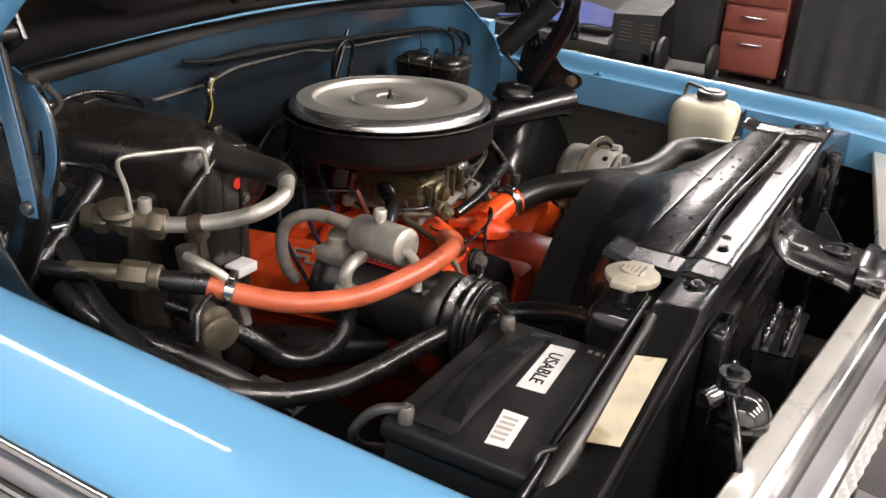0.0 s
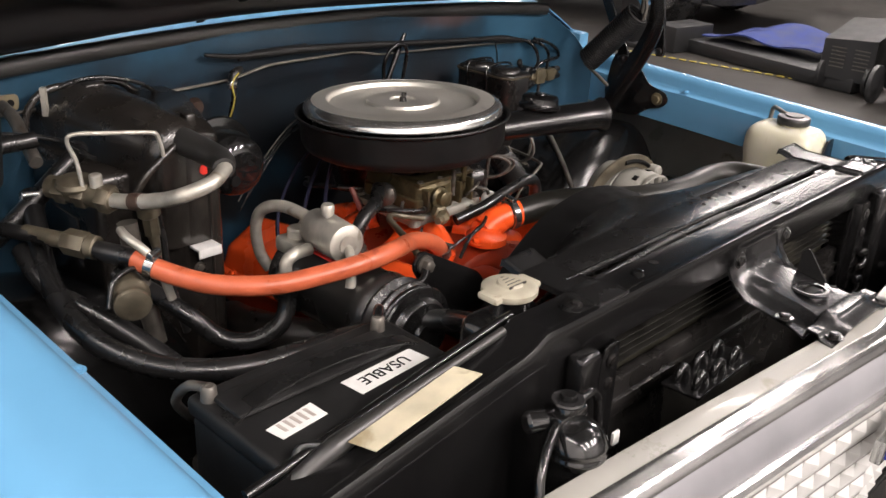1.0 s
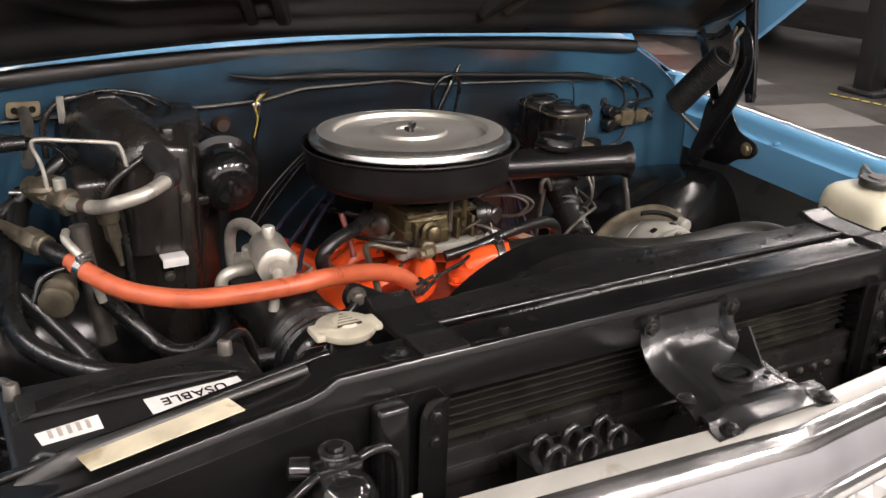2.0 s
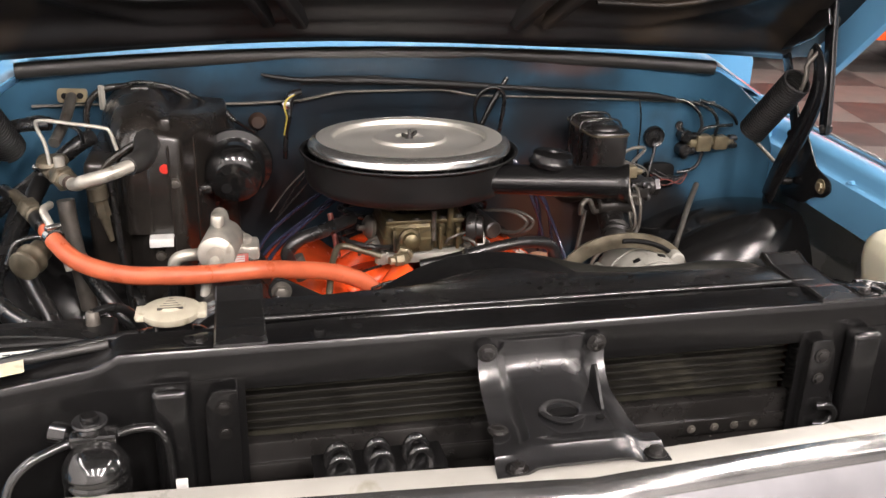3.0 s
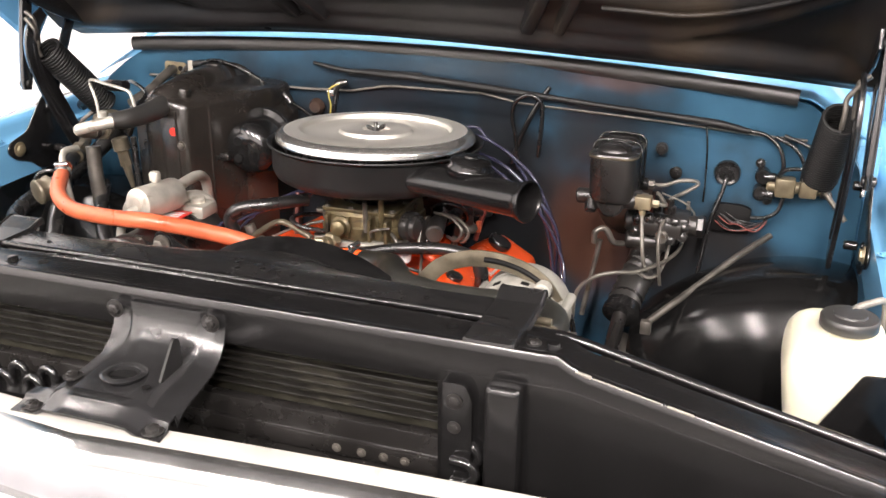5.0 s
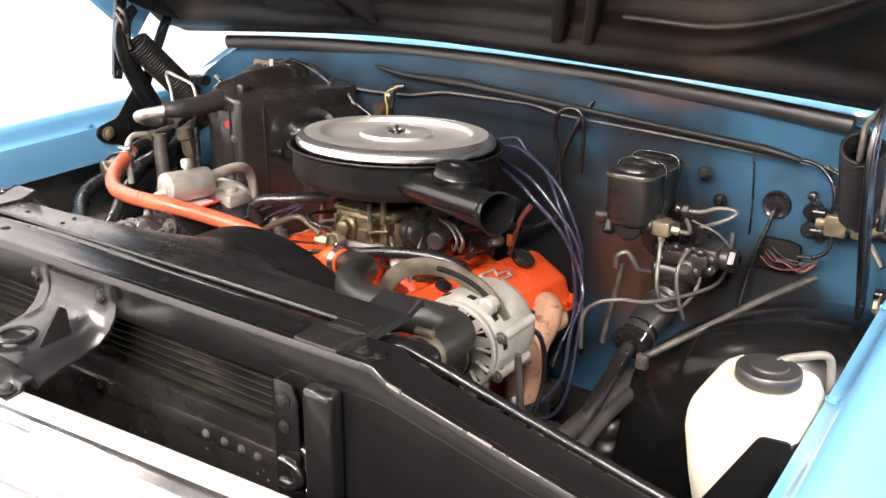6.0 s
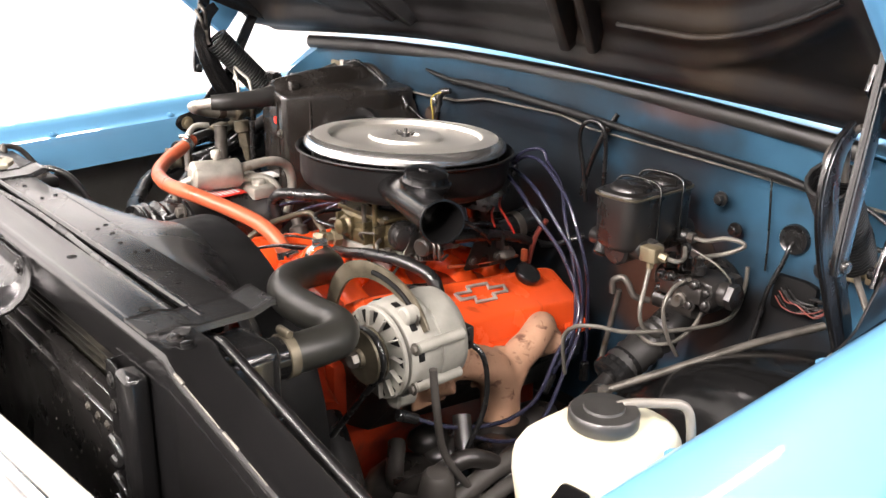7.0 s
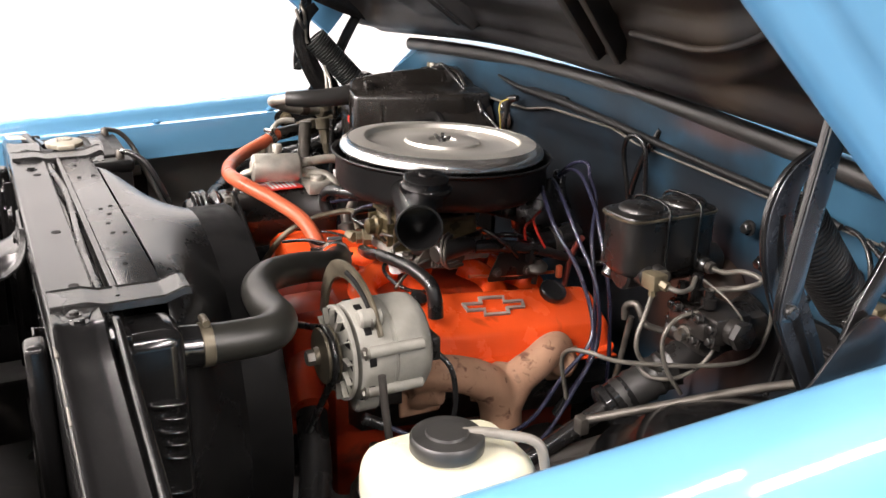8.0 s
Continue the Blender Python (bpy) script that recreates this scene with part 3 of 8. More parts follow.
    z -= 0.004 + 0.012 * x + 0.05 * x * x * (0.2 + 0.8 * smooth(0.9, 0.2, d)) + 0.008 * smooth(0.10, 0.80, abs(x)) * smooth(0.22, 0.0, d)
    return V(x, y + h * math.sin(a), z + h * math.cos(a))


def hood():
    ob = thing("hood", "light blue truck hood propped open, soiled dark underside", "", V(0, 0.985, 1.142) - TRUCK.location)
    ob.parent = TRUCK
    bm = bmesh.new()
    sheet(bm, lambda u, v: hood_point(-0.86 + 1.72 * u, 0.045 + 1.235 * v, (0.075 + 0.02 * math.cos((u - 0.5) * 3.0)) * (0.12 + 0.88 * smooth(0.045, 0.19, 0.045 + 1.235 * v))), 24, 40, 0.004)
    part("skin", bm, BLUE, ob, "light blue outer hood skin", 50)
    for s in (1, -1):
        bm = bmesh.new()
        prof = [(0.868, 0.080), (0.874, 0.055), (0.876, 0.010), (0.875, -0.015), (0.868, -0.024), (0.862, -0.030), (0.860, -0.040), (0.858, -0.058), (0.852, -0.068), (0.842, -0.073), (0.832, -0.070), (0.829, -0.050), (0.829, 0.01)]
        sheet(bm, lambda u, v, s=s: hood_point(s * prof[round(u * 12)][0], 0.235 + 1.03 * v, prof[round(u * 12)][1]), 12, 24, 0.003)
        part("side_skirt", bm, BLUE, ob, "light blue turned-down hood edge", 60)
    # inner panel: flat rear lip, stepped recess with two rounded creases
    def inner(u, v):
        x, d = -0.832 + 1.664 * u, 0.047 + 1.207 * v
        ax = abs(x)
        side = smooth(0.04, 0.11, 0.83 - ax)
        crease = 0.225 + 1.2 * max(0.0, ax - 0.45) ** 1.5
        bead = 0.295 + 0.95 * max(0.0, ax - 0.46) ** 1.5
        h = 0.036 * smooth(0.165, 0.235, d) * side
        h -= 0.010 * math.exp(-((d - crease) / 0.014) ** 2) * side
        h += 0.022 * smooth(bead - 0.012, bead + 0.022, d) * side * smooth(1.22, 1.12, d)
        h -= 0.006 * math.exp(-((d - 0.105 - 0.02 * ax) / 0.018) ** 2)
        h += 0.003 * math.sin(6 * x + 3) * math.sin(14 * d)
        return hood_point(x, d, h)
    bm = bmesh.new()
    sheet(bm, inner, 130, 150, 0.003)
    part("inner_panel", bm, HOOD_UNDER, ob, "stained dark inner hood panel", 85)
    # pairs of splayed channel ribs whose ends stop at the lip
    for s in (1, -1):
        for x in (0.200, 0.256):
            def rib(u, v, x=x, s=s):
                d = 0.206 + 0.34 * v
                h = 0.006 + 0.030 * abs(2 * u - 1) ** 6 + 0.028 * smooth(0.04, 0.0, v)
                return hood_point(s * (x + 0.42 * (d - 0.21) - 0.014 + 0.028 * u), d, h + 0.008 * v)
            part("rib", made(sheet, rib, 10, 26, 0.003), HOOD_UNDER, ob, "", 40)
        bm = bmesh.new()
        tube(bm, [hood_point(s * x, 0.286 + 0.95 * max(0.0, x - 0.46) ** 1.5, 0.026) for x in np.linspace(0.34, 0.73, 20)], 0.005, 8, 1, False)
        part("bonded_bead", bm, HOOD_UNDER, ob, "soiled bead of sealer")
    # small drain holes
    for x, d in ((0.314, 0.186), (-0.33, 0.186)):
        c = hood_point(x, d, -0.0015)
        bm = bmesh.new()
        nrm = (hood_point(x, d, -1) - hood_point(x, d, 0)).normalized()
        lathe(bm, [(0.0, 0.0), (0.007, 0.0), (0.0075, 0.0015), (0, 0.0015)], c, nrm, 14)
        part("drain_hole", bm, FLAT_BLACK, ob)
    return ob


def radiator_support():
    ob = thing("radiator_support", "satin black pressed steel radiator support panel", "radiator support", (0, 0.03, 0.55))
    # top rail with its lip and rib
    prof = [(0.016, 0.9655), (0.006, 0.966), (0.001, 0.970), (0.0, 0.978), (0.0, 0.985), (0.0, 1.010), (0.0008, 1.0165), (0.003, 1.0198), (0.0080, 1.0203), (0.0115, 1.0188), (0.0145, 1.018), (0.026, 1.0178), (0.040, 1.0172), (0.048, 1.0175), (0.053, 1.019), (0.056, 1.016), (0.0565, 1.008), (0.0565, 0.998)]

    def drop(x):
        return -(0.225 if x > 0 else 0.16) * max(0.0, abs(x) - 0.47) - 0.03 * max(0, min(1, (abs(x) - 0.455) / 0.02)) * 0.4

    xs = sorted(set([-0.80, -0.74, -0.68, -0.62, -0.56, -0.51, -0.485, -0.47, -0.455, 0.455, 0.47, 0.485, 0.51, 0.56, 0.62, 0.68, 0.74, 0.80] + [round(-0.44 + 0.04 * i, 3) for i in range(23)]))

    def f(u, v):
        x = xs[round(u * (len(xs) - 1))]
        y, z = prof[round(v * (len(prof) - 1))]
        return V(x, y, z + drop(x))
    bm = bmesh.new()
    sheet(bm, f, len(xs) - 1, len(prof) - 1, 0.003)
    part("top_rail", bm, BLACK, ob, "", 40)
    for x0, x1, r in ((0.474, 0.490, 0.0022), (0.492, 0.560, 0.0010), (0.566, 0.592, 0.0015), (0.610, 0.640, 0.0009)):
        pts = [(x, 0.0030, 1.0188 + drop(x)) for x in np.linspace(x0, x1, 5)]
        part("worn_edge", made(tube, pts, r, 6, 1, False), LINE, ob, "bare worn metal along the folded edge")
    # side wings
    for s in (1, -1):
        bm = bmesh.new()
        wing = [(0.33, 0.985), (0.47, 0.985), (0.80, 0.912 if s > 0 else 0.932), (0.80, 0.50), (0.33, 0.50)]
        slab(bm, rounded([(s * x, z) for x, z in wing], 0.012), at_y(-0.001), 0.004)
        w = part("side_wing", bm, BLACK, ob)
        for x, z in ((0.55, 0.80), (0.70, 0.84)):
            part("weld_nut", made(lathe, [(0, 0), (0.010, 0), (0.010, 0.005), (0.004, 0.006), (0, 0.003)], (s * x, -0.002, z), (0, -1, 0), 16), BLACK, w)
        # raised edge strip along the sloped wing
        bm = bmesh.new()
        k = 0.0 if s > 0 else 1.0
        tube(bm, [(s * 0.440, 0.066, 1.012), (s * 0.47, 0.066, 1.008), (s * 0.62, 0.064, 0.974 + 0.010 * k), (s * 0.79, 0.062, 0.936 + 0.020 * k)], 0.0055, 10, 5)
        part("rolled_edge", bm, BLACK, w)
        # vertical channel with a folded top
        bm = bmesh.new()
        box(bm, s * 0.406 - 0.019, s * 0.406 + 0.019, -0.026, -0.002, 0.60, 0.988, 0.007, 3)
        part("channel", bm, BLACK, ob)
        # thin condenser bracket, pierced and turned back along its inner edge
        bm = bmesh.new()
        slab(bm, rounded([(s * 0.338, 0.62), (s * 0.372, 0.62), (s * 0.372, 0.960), (s * 0.364, 0.978), (s * 0.338, 0.978)], 0.005), at_y(-0.014), 0.003, 0.0006)
        box(bm, s * 0.339 - 0.0012, s * 0.339 + 0.0012, -0.012, 0.034, 0.62, 0.976, 0.0008)
        br = part("side_bracket", bm, BLACK, ob)
        for z, r in ((0.958, 0.0062), (0.927, 0.0050), (0.80, 0.0042)):
            bm = bmesh.new()
            bolt(bm, (s * 0.353, -0.015, z), (0, -1, 0), r, 0.0035)
            part("bolt", bm, DUSTY, br)
    # rubber strip that wanders along the gap behind the rail, and the rolled rib beyond it
    bm = bmesh.new()
    tube(bm, [(-0.335, 0.062, 1.008), (-0.28, 0.060, 1.010), (-0.226, 0.061, 1.012), (-0.12, 0.068, 1.012), (0.0, 0.067, 1.012), (0.10, 0.063, 1.012), (0.22, 0.060, 1.012), (0.35, 0.061, 1.009), (0.40, 0.063, 1.0)], 0.0058, 10, 8)
    part("rubber_strip", bm, RUBBER, ob, "loose black rubber strip")
    part("rolled_rib", made(tube, [(-0.33, 0.0765, 1.0145), (0.0, 0.0765, 1.0155), (0.385, 0.0765, 1.0145)], 0.0048, 10, 12), BLACK, ob)
    part("trough", made(box, -0.45, 0.455, 0.056, 0.080, 0.985, 0.998, 0.002), BLACK, ob)
    # lower tie bar
    bm = bmesh.new()
    box(bm, -0.36, 0.36, -0.03, 0.03, 0.50, 0.56, 0.01)
    part("lower_bar", bm, BLACK, ob)
    # holes and studs of the rail
    for x in (-0.205, 0.333, 0.12):
        part("rail_hole", made(lathe, [(0, 0.0), (0.0062, 0.0), (0.0062, 0.0004), (0, 0.0004)], (x, 0.036, 1.0176), (0, 0, 1), 18), FLAT_BLACK, ob)
    for x in (-0.247, -0.385, 0.445):
        bm = bmesh.new()
        bolt(bm, (x, 0.030, 1.0175), (0, 0, 1), 0.0065, 0.004)
        part("rail_bolt", bm, BLACK, ob)
    return ob


def header_and_grille():
    ob = thing("grille_shell", "white painted header panel and diamond-pattern grille", "grille", (0, -0.2, 0.6))

    def vee(x):
        return -0.146 + 0.117 * abs(x)

    def lift(x):
        return -0.055 * abs(x) ** 1.3
    xs = np.linspace(-0.88, 0.88, 45)

    def panel(prof):
        def f(u, v):
            x = xs[round(u * 44)]
            y, z = prof[round(v * (len(prof) - 1))]
            return V(x, vee(x) + y, z + lift(x))
        bm = bmesh.new()
        sheet(bm, f, 44, len(prof) - 1, 0.003)
        return bm
    part("header_panel", panel([(0.0, 0.925), (0.0, 0.938), (-0.003, 0.9415), (-0.026, 0.940), (-0.029, 0.938), (-0.030, 0.932)]), WHITE, ob, "white header panel with chipped edge", 40)
    part("bright_bead", panel([(-0.028, 0.9375), (-0.031, 0.9405), (-0.037, 0.9405), (-0.048, 0.936), (-0.054, 0.929), (-0.056, 0.921)]), BRIGHT, ob, "bright trim bead", 40)
    part("groove_strip", panel([(-0.0555, 0.9225), (-0.064, 0.912), (-0.070, 0.896), (-0.071, 0.882)]), GREY_TRIM, ob, "dark blue-grey painted groove", 40)
    part("lower_bead", panel([(-0.071, 0.884), (-0.080, 0.883), (-0.083, 0.877), (-0.080, 0.871)]), BRIGHT, ob, "bright trim bead", 40)
    part("grille_backing", panel([(-0.060, 0.874), (-0.060, 0.80), (-0.060, 0.72), (-0.05, 0.62)]), WHITE, ob)
    # pyramids of the grille insert
    bm = bmesh.new()
    step = 0.036
    for i in range(-20, 20):
        for j in range(6):
            x0, x1 = i * step, (i + 1) * step
            z1 = 0.868 - j * 0.034
            z0 = z1 - 0.032
            xm = (x0 + x1) / 2
            q = [V(x, vee(x) - 0.0625, z + lift(x)) for x, z in ((x0 + 0.0015, z0), (x1 - 0.0015, z0), (x1 - 0.0015, z1), (x0 + 0.0015, z1))]
            c = bm.verts.new(V(xm + 0.008, vee(xm) - 0.0705, (z0 + z1) / 2 + 0.002 + lift(xm)))
            vs = [bm.verts.new(p) for p in q]
            for k in range(4):
                bm.faces.new((vs[k], vs[(k + 1) % 4], c))
            bm.faces.new(vs)
    ins = part("grille_insert", bm, GRILLE_METAL, ob, "bright diamond-pattern grille insert", 10)
    ins["kind"] = "stuff"
    # emblem: plain bright-edged cross shape in blue
    def bow(w, h, k):
        return [(-w, -h * 0.5), (-w * 0.42, -h * 0.5), (-w * 0.36, -h), (w * 0.42, -h), (w * 0.36, -h * 0.5), (w, -h * 0.5), (w * 0.94, h * 0.5), (w * 0.36, h * 0.5), (w * 0.3, h), (-w * 0.42, h), (-w * 0.36, h * 0.5), (-w * 0.94, h * 0.5)]
    m = Matrix.Translation((0.0, -0.245, 0.822)) @ XZ
    part("emblem_edge", made(slab, bow(0.085, 0.030, 0), m, 0.014, 0.002), BRIGHT, ob, "bright emblem surround")
    part("emblem", made(slab, bow(0.073, 0.022, 0), Matrix.Translation((0, -0.249, 0.822)) @ XZ, 0.006, 0.001), EMBLEM_BLUE, ob, "deep blue enamel emblem")
    return ob


def cab_and_wheels():
    """The rest of the truck behind the engine bay, kept plain."""
    rings = []
    for y, w, z1 in ((1.28, 0.97, 1.10), (1.32, 0.985, 1.12), (2.70, 0.985, 1.12), (2.76, 0.96, 1.10)):
        rings.append([V(-w, y, 0.45), V(-w, y, z1 - 0.04), V(-w * 0.96, y, z1), V(w * 0.96, y, z1), V(w, y, z1 - 0.04), V(w, y, 0.45)])
    part("cab_body", made(loft, rings), BLUE, TRUCK, "light blue cab body", 40)
    rings = []
    for y, w, z in ((1.62, 0.74, 1.66), (1.72, 0.76, 1.73), (2.50, 0.76, 1.74), (2.62, 0.74, 1.68)):
        rings.append([V(-w, y, z - 0.06), V(-w * 0.9, y, z), V(w * 0.9, y, z), V(w, y, z - 0.06)])
    part("roof", made(loft, rings), WHITE, TRUCK, "white painted cab roof", 40)
    bm = bmesh.new()
    sheet(bm, lambda u, v: V((-0.86 + 1.72 * u) * (1 - 0.16 * v), 1.34 + 0.30 * v - 0.06 * (1 - (2 * u - 1) ** 2), 1.15 + 0.50 * v), 16, 8, 0.005)
    part("windshield", bm, CAR_BLACK, TRUCK, "dark windshield glass")
    for s in (1, -1):
        for y0, y1 in ((1.33, 1.62), (2.66, 2.60)):
            part("roof_pillar", made(tube, [(s * 0.90, y0, 1.10), (s * 0.75, y1, 1.67)], 0.035, 8, 2, False), BLUE, TRUCK)
    rings = []
    for y, w, z1 in ((2.82, 0.96, 1.10), (2.84, 0.985, 1.12), (4.75, 0.985, 1.12), (4.80, 0.96, 1.08)):
        rings.append([V(-w, y, 0.50), V(-w, y, z1 - 0.05), V(-w * 0.95, y, z1), V(w * 0.95, y, z1), V(w, y, z1 - 0.05), V(w, y, 0.50)])
    part("cargo_bed", made(loft, rings), BLUE, TRUCK, "light blue cargo bed", 40)
    for s in (1, -1):
        for y in (0.60, 3.55):
            wh = part("wheel", made(lathe, [(0, 0.02), (0.20, 0.02), (0.22, 0.0), (0.33, 0.0), (0.36, 0.04), (0.36, 0.17), (0.33, 0.20), (0, 0.20)], (s * 0.95, y, 0.362), (-s, 0, 0), 36), RUBBER, TRUCK, "black tyre")
            part("rim", made(lathe, [(0, -0.02), (0.10, -0.015), (0.12, 0.01), (0.20, 0.005), (0.215, -0.006), (0.22, 0.01), (0, 0.015)], (s * 0.95, y, 0.362), (-s, 0, 0), 28), BRIGHT, wh, "bright wheel")
    part("frame_beam", made(box, -0.4, 0.4, 0.95, 4.6, 0.40, 0.50, 0.01), GREASE_AND_DARK, TRUCK)


showroom()
fenders()
inner_fenders()
firewall()
hood()
radiator_support()
header_and_grille()
cab_and_wheels()


# ---- the engine ----
AX = V(0, 0.044, 0.999)  # the engine sits with its rear a little lower
AC = V(-0.03, 0.68, 1.030)


def air_cleaner():
    ob = thing("air_cleaner", "round black air cleaner with a chromed lid and snorkel", "air cleaner", AC - AX * 0.1)
    pan = [(0, -0.062), (0.10, -0.062), (0.165, -0.060), (0.178, -0.052), (0.1835, -0.040), (0.1845, 0.000), (0.187, 0.0055), (0.1915, 0.0068), (0.1925, 0.0048), (0.1915, 0.0028), (0.186, 0.0008), (0.1815, -0.006), (0.181, -0.045), (0.17, -0.054), (0, -0.056)]
    part("pan", made(lathe, pan, AC, AX, 72), BATTERY, ob, "black enamelled pan", 50)
    lid = [(0, 0.0095), (0.0195, 0.0095), (0.0225, 0.0110), (0.0240, 0.0150), (0.0300, 0.0162), (0.060, 0.0160), (0.0635, 0.0148), (0.0660, 0.0098), (0.0690, 0.0086), (0.100, 0.0080), (0.1285, 0.0080), (0.1315, 0.0092), (0.1340, 0.0160), (0.1370, 0.0178), (0.150, 0.0172), (0.163, 0.0150), (0.163, 0.011), (0.13, 0.004), (0, 0.004)]
    lid_ob = part("lid", made(lathe, lid, AC + AX * 0.0115, AX, 96), LID, ob, "satin metal lid pressed in rings", 28)
    rim = [(0.1628, 0.0130), (0.1632, 0.0153), (0.1700, 0.0128), (0.1752, 0.0088), (0.1775, 0.0040), (0.1780, -0.0020), (0.1768, -0.0042), (0.1740, -0.0030), (0.1720, 0.0020), (0.1640, 0.0090)]
    part("rim", made(lathe, rim + rim[:1], AC + AX * 0.0115, AX, 96), CHROME, lid_ob, "polished rolled rim", 28)
    part("filter_element", made(lathe, [(0.12, -0.045), (0.166, -0.045), (0.166, 0.005), (0.12, 0.005)], AC, AX, 72), RUBBER, ob, "dark filter element with a rubber edge")
    nut = AC + AX * 0.0205
    bm = bmesh.new()
    cyl(bm, nut, nut + AX * 0.017, 0.0032, seg=10)
    lathe(bm, [(0, 0), (0.007, 0), (0.0055, 0.008), (0, 0.008)], nut, AX, 14)
    for s in (1, -1):
        slab(bm, rounded([(0.003 * s, 0.002), (0.016 * s, 0.006), (0.018 * s, 0.014), (0.011 * s, 0.013), (0.003 * s, 0.008)], 0.003), Matrix.Translation(nut) @ pose(0, 0, 0, 90, 0, 30) @ Matrix.Translation((0, 0, -0.0012)), 0.0024)
    part("wing_nut", bm, DUSTY, ob, "dark steel wing nut")
    # snorkel
    a, b = V(0.075, 0.575, 1.008), V(0.303, 0.482, 1.018)
    d = (b - a).normalized()
    side = d.cross(V(0, 0, 1)).normalized()
    up = side.cross(d)
    rings = []
    for t, w, h in ((0, 0.036, 0.0245), (0.3, 0.033, 0.025), (0.6, 0.0305, 0.026), (0.92, 0.0285, 0.0275), (0.945, 0.0295, 0.0285), (0.965, 0.0320, 0.0312), (0.99, 0.0338, 0.0330), (1.0, 0.0330, 0.0322), (1.0, 0.0305, 0.0298), (0.975, 0.0280, 0.0272), (0.6, 0.024, 0.023)):
        c = a + (b - a) * t
        rings.append([c + side * w * math.cos(q) + up * h * math.sin(q) for q in np.linspace(0, 2 * math.pi, 28, endpoint=False)])
    part("snorkel", made(loft, rings), BLACK, ob, "black snorkel with a flared mouth", 45)
    c = V(0.188, 0.545, 1.027)
    vm = [(0, -0.01), (0.030, -0.01), (0.030, 0.006), (0.0385, 0.008), (0.0395, 0.011), (0.0395, 0.014), (0.036, 0.0155), (0.034, 0.020), (0.034, 0.028), (0.030, 0.032), (0.012, 0.033), (0.011, 0.036), (0, 0.036)]
    part("vacuum_motor", made(lathe, vm, c, (0.1, 0.02, 1), 36), BLACK, ob, "black drum-shaped vacuum motor")
    return ob


def cover_section():
    return [(0.080, 0.785), (0.090, 0.802), (0.112, 0.820), (0.138, 0.8345), (0.150, 0.8395), (0.1565, 0.8402), (0.163, 0.8378), (0.180, 0.8278), (0.200, 0.816), (0.2235, 0.802), (0.2275, 0.798), (0.2298, 0.792), (0.2350, 0.775), (0.2385, 0.763), (0.253, 0.760), (0.253, 0.755), (0.243, 0.752), (0.20, 0.751), (0.12, 0.765)]


def eng(x, y, z):
    """A place on the engine, which leans back about the plane y = 0.66."""
    return V(x, y, z - 0.11 * (y - 0.66))


def valve_covers(eng_ob):
    for s in (1, -1):
        sec = [(x, z) if s > 0 else (-0.06 - x, z) for x, z in cover_section()]
        cx, cz = sum(p[0] for p in sec) / len(sec), sum(p[1] for p in sec) / len(sec)
        rings = []
        for y, k in ((0.435, 0.80), (0.438, 0.90), (0.448, 0.975), (0.462, 1.0), (0.52, 1.0), (0.60, 1.0), (0.70, 1.0), (0.80, 1.0), (0.848, 1.0), (0.862, 0.975), (0.872, 0.90), (0.875, 0.80)):
            rings.append([eng(cx + (x - cx) * k, y, cz + (z - cz) * k) for x, z in sec])
        cov = part("valve_cover", made(loft, rings), ORANGE, eng_ob, "orange painted steel valve cover", 40)
        # flange lip
        bm = bmesh.new()
        sx = 0.252 if s > 0 else -0.312
        box(bm, sx - 0.008, sx + 0.008, 0.44, 0.87, 0.751, 0.756, 0.002)
        for v in bm.verts:
            v.co.z -= 0.11 * (v.co.y - 0.66)
        part("flange", bm, ORANGE, cov)
        for y in (0.50, 0.60, 0.71, 0.82):
            bm = bmesh.new()
            bolt(bm, eng(0.250 if s > 0 else -0.310, y, 0.763), (0.9 * s, 0, 0.4), 0.006, 0.006)
            part("cover_bolt", bm, ORANGE, cov)
        # emblem as a plain outlined cross on the sloping face
        def on_face(u, w, lift, s=s):
            # u along the engine, w down the face
            x, z = 0.148 + w * 0.86, 0.848 - w * 0.51
            if s < 0:
                x = -0.06 - x
            return eng(x + lift * 0.51 * s, u, z + lift * 0.86)
        def shape(h, k):
            return [(-0.075 * k, -0.010 * k), (-0.032 * k, -0.010 * k), (-0.030 * k, -0.024 * k), (0.034 * k, -0.024 * k), (0.030 * k, -0.010 * k), (0.075 * k, -0.010 * k), (0.071 * k, 0.012 * k), (0.030 * k, 0.012 * k), (0.027 * k, 0.026 * k), (-0.036 * k, 0.026 * k), (-0.031 * k, 0.012 * k), (-0.071 * k, 0.012 * k)]
        bm = bmesh.new()
        o, i = shape(0, 0.76), [(px - math.copysign(0.0045, px), pw - math.copysign(0.0040, pw)) for px, pw in shape(0, 0.76)]
        n = len(o)
        yc = 0.673
        top_o = [bm.verts.new(on_face(yc + a, 0.041 + b, 0.0035)) for a, b in o]
        top_i = [bm.verts.new(on_face(yc + a, 0.041 + b, 0.0035)) for a, b in i]
        low_o = [bm.verts.new(on_face(yc + a, 0.041 + b, -0.002)) for a, b in o]
        low_i = [bm.verts.new(on_face(yc + a, 0.041 + b, -0.002)) for a, b in i]
        for q in range(n):
            w = (q + 1) % n
            bm.faces.new((top_o[q], top_o[w], top_i[w], top_i[q]))
            bm.faces.new((top_o[q], low_o[q], low_o[w], top_o[w]))
            bm.faces.new((top_i[q], top_i[w], low_i[w], low_i[q]))
        part("emblem_outline", bm, EMBLEM, cov, "grey outlined cross emblem", 20)
    # filler cap on the driver's cover
    c = on_cover(0.79, 0.026)
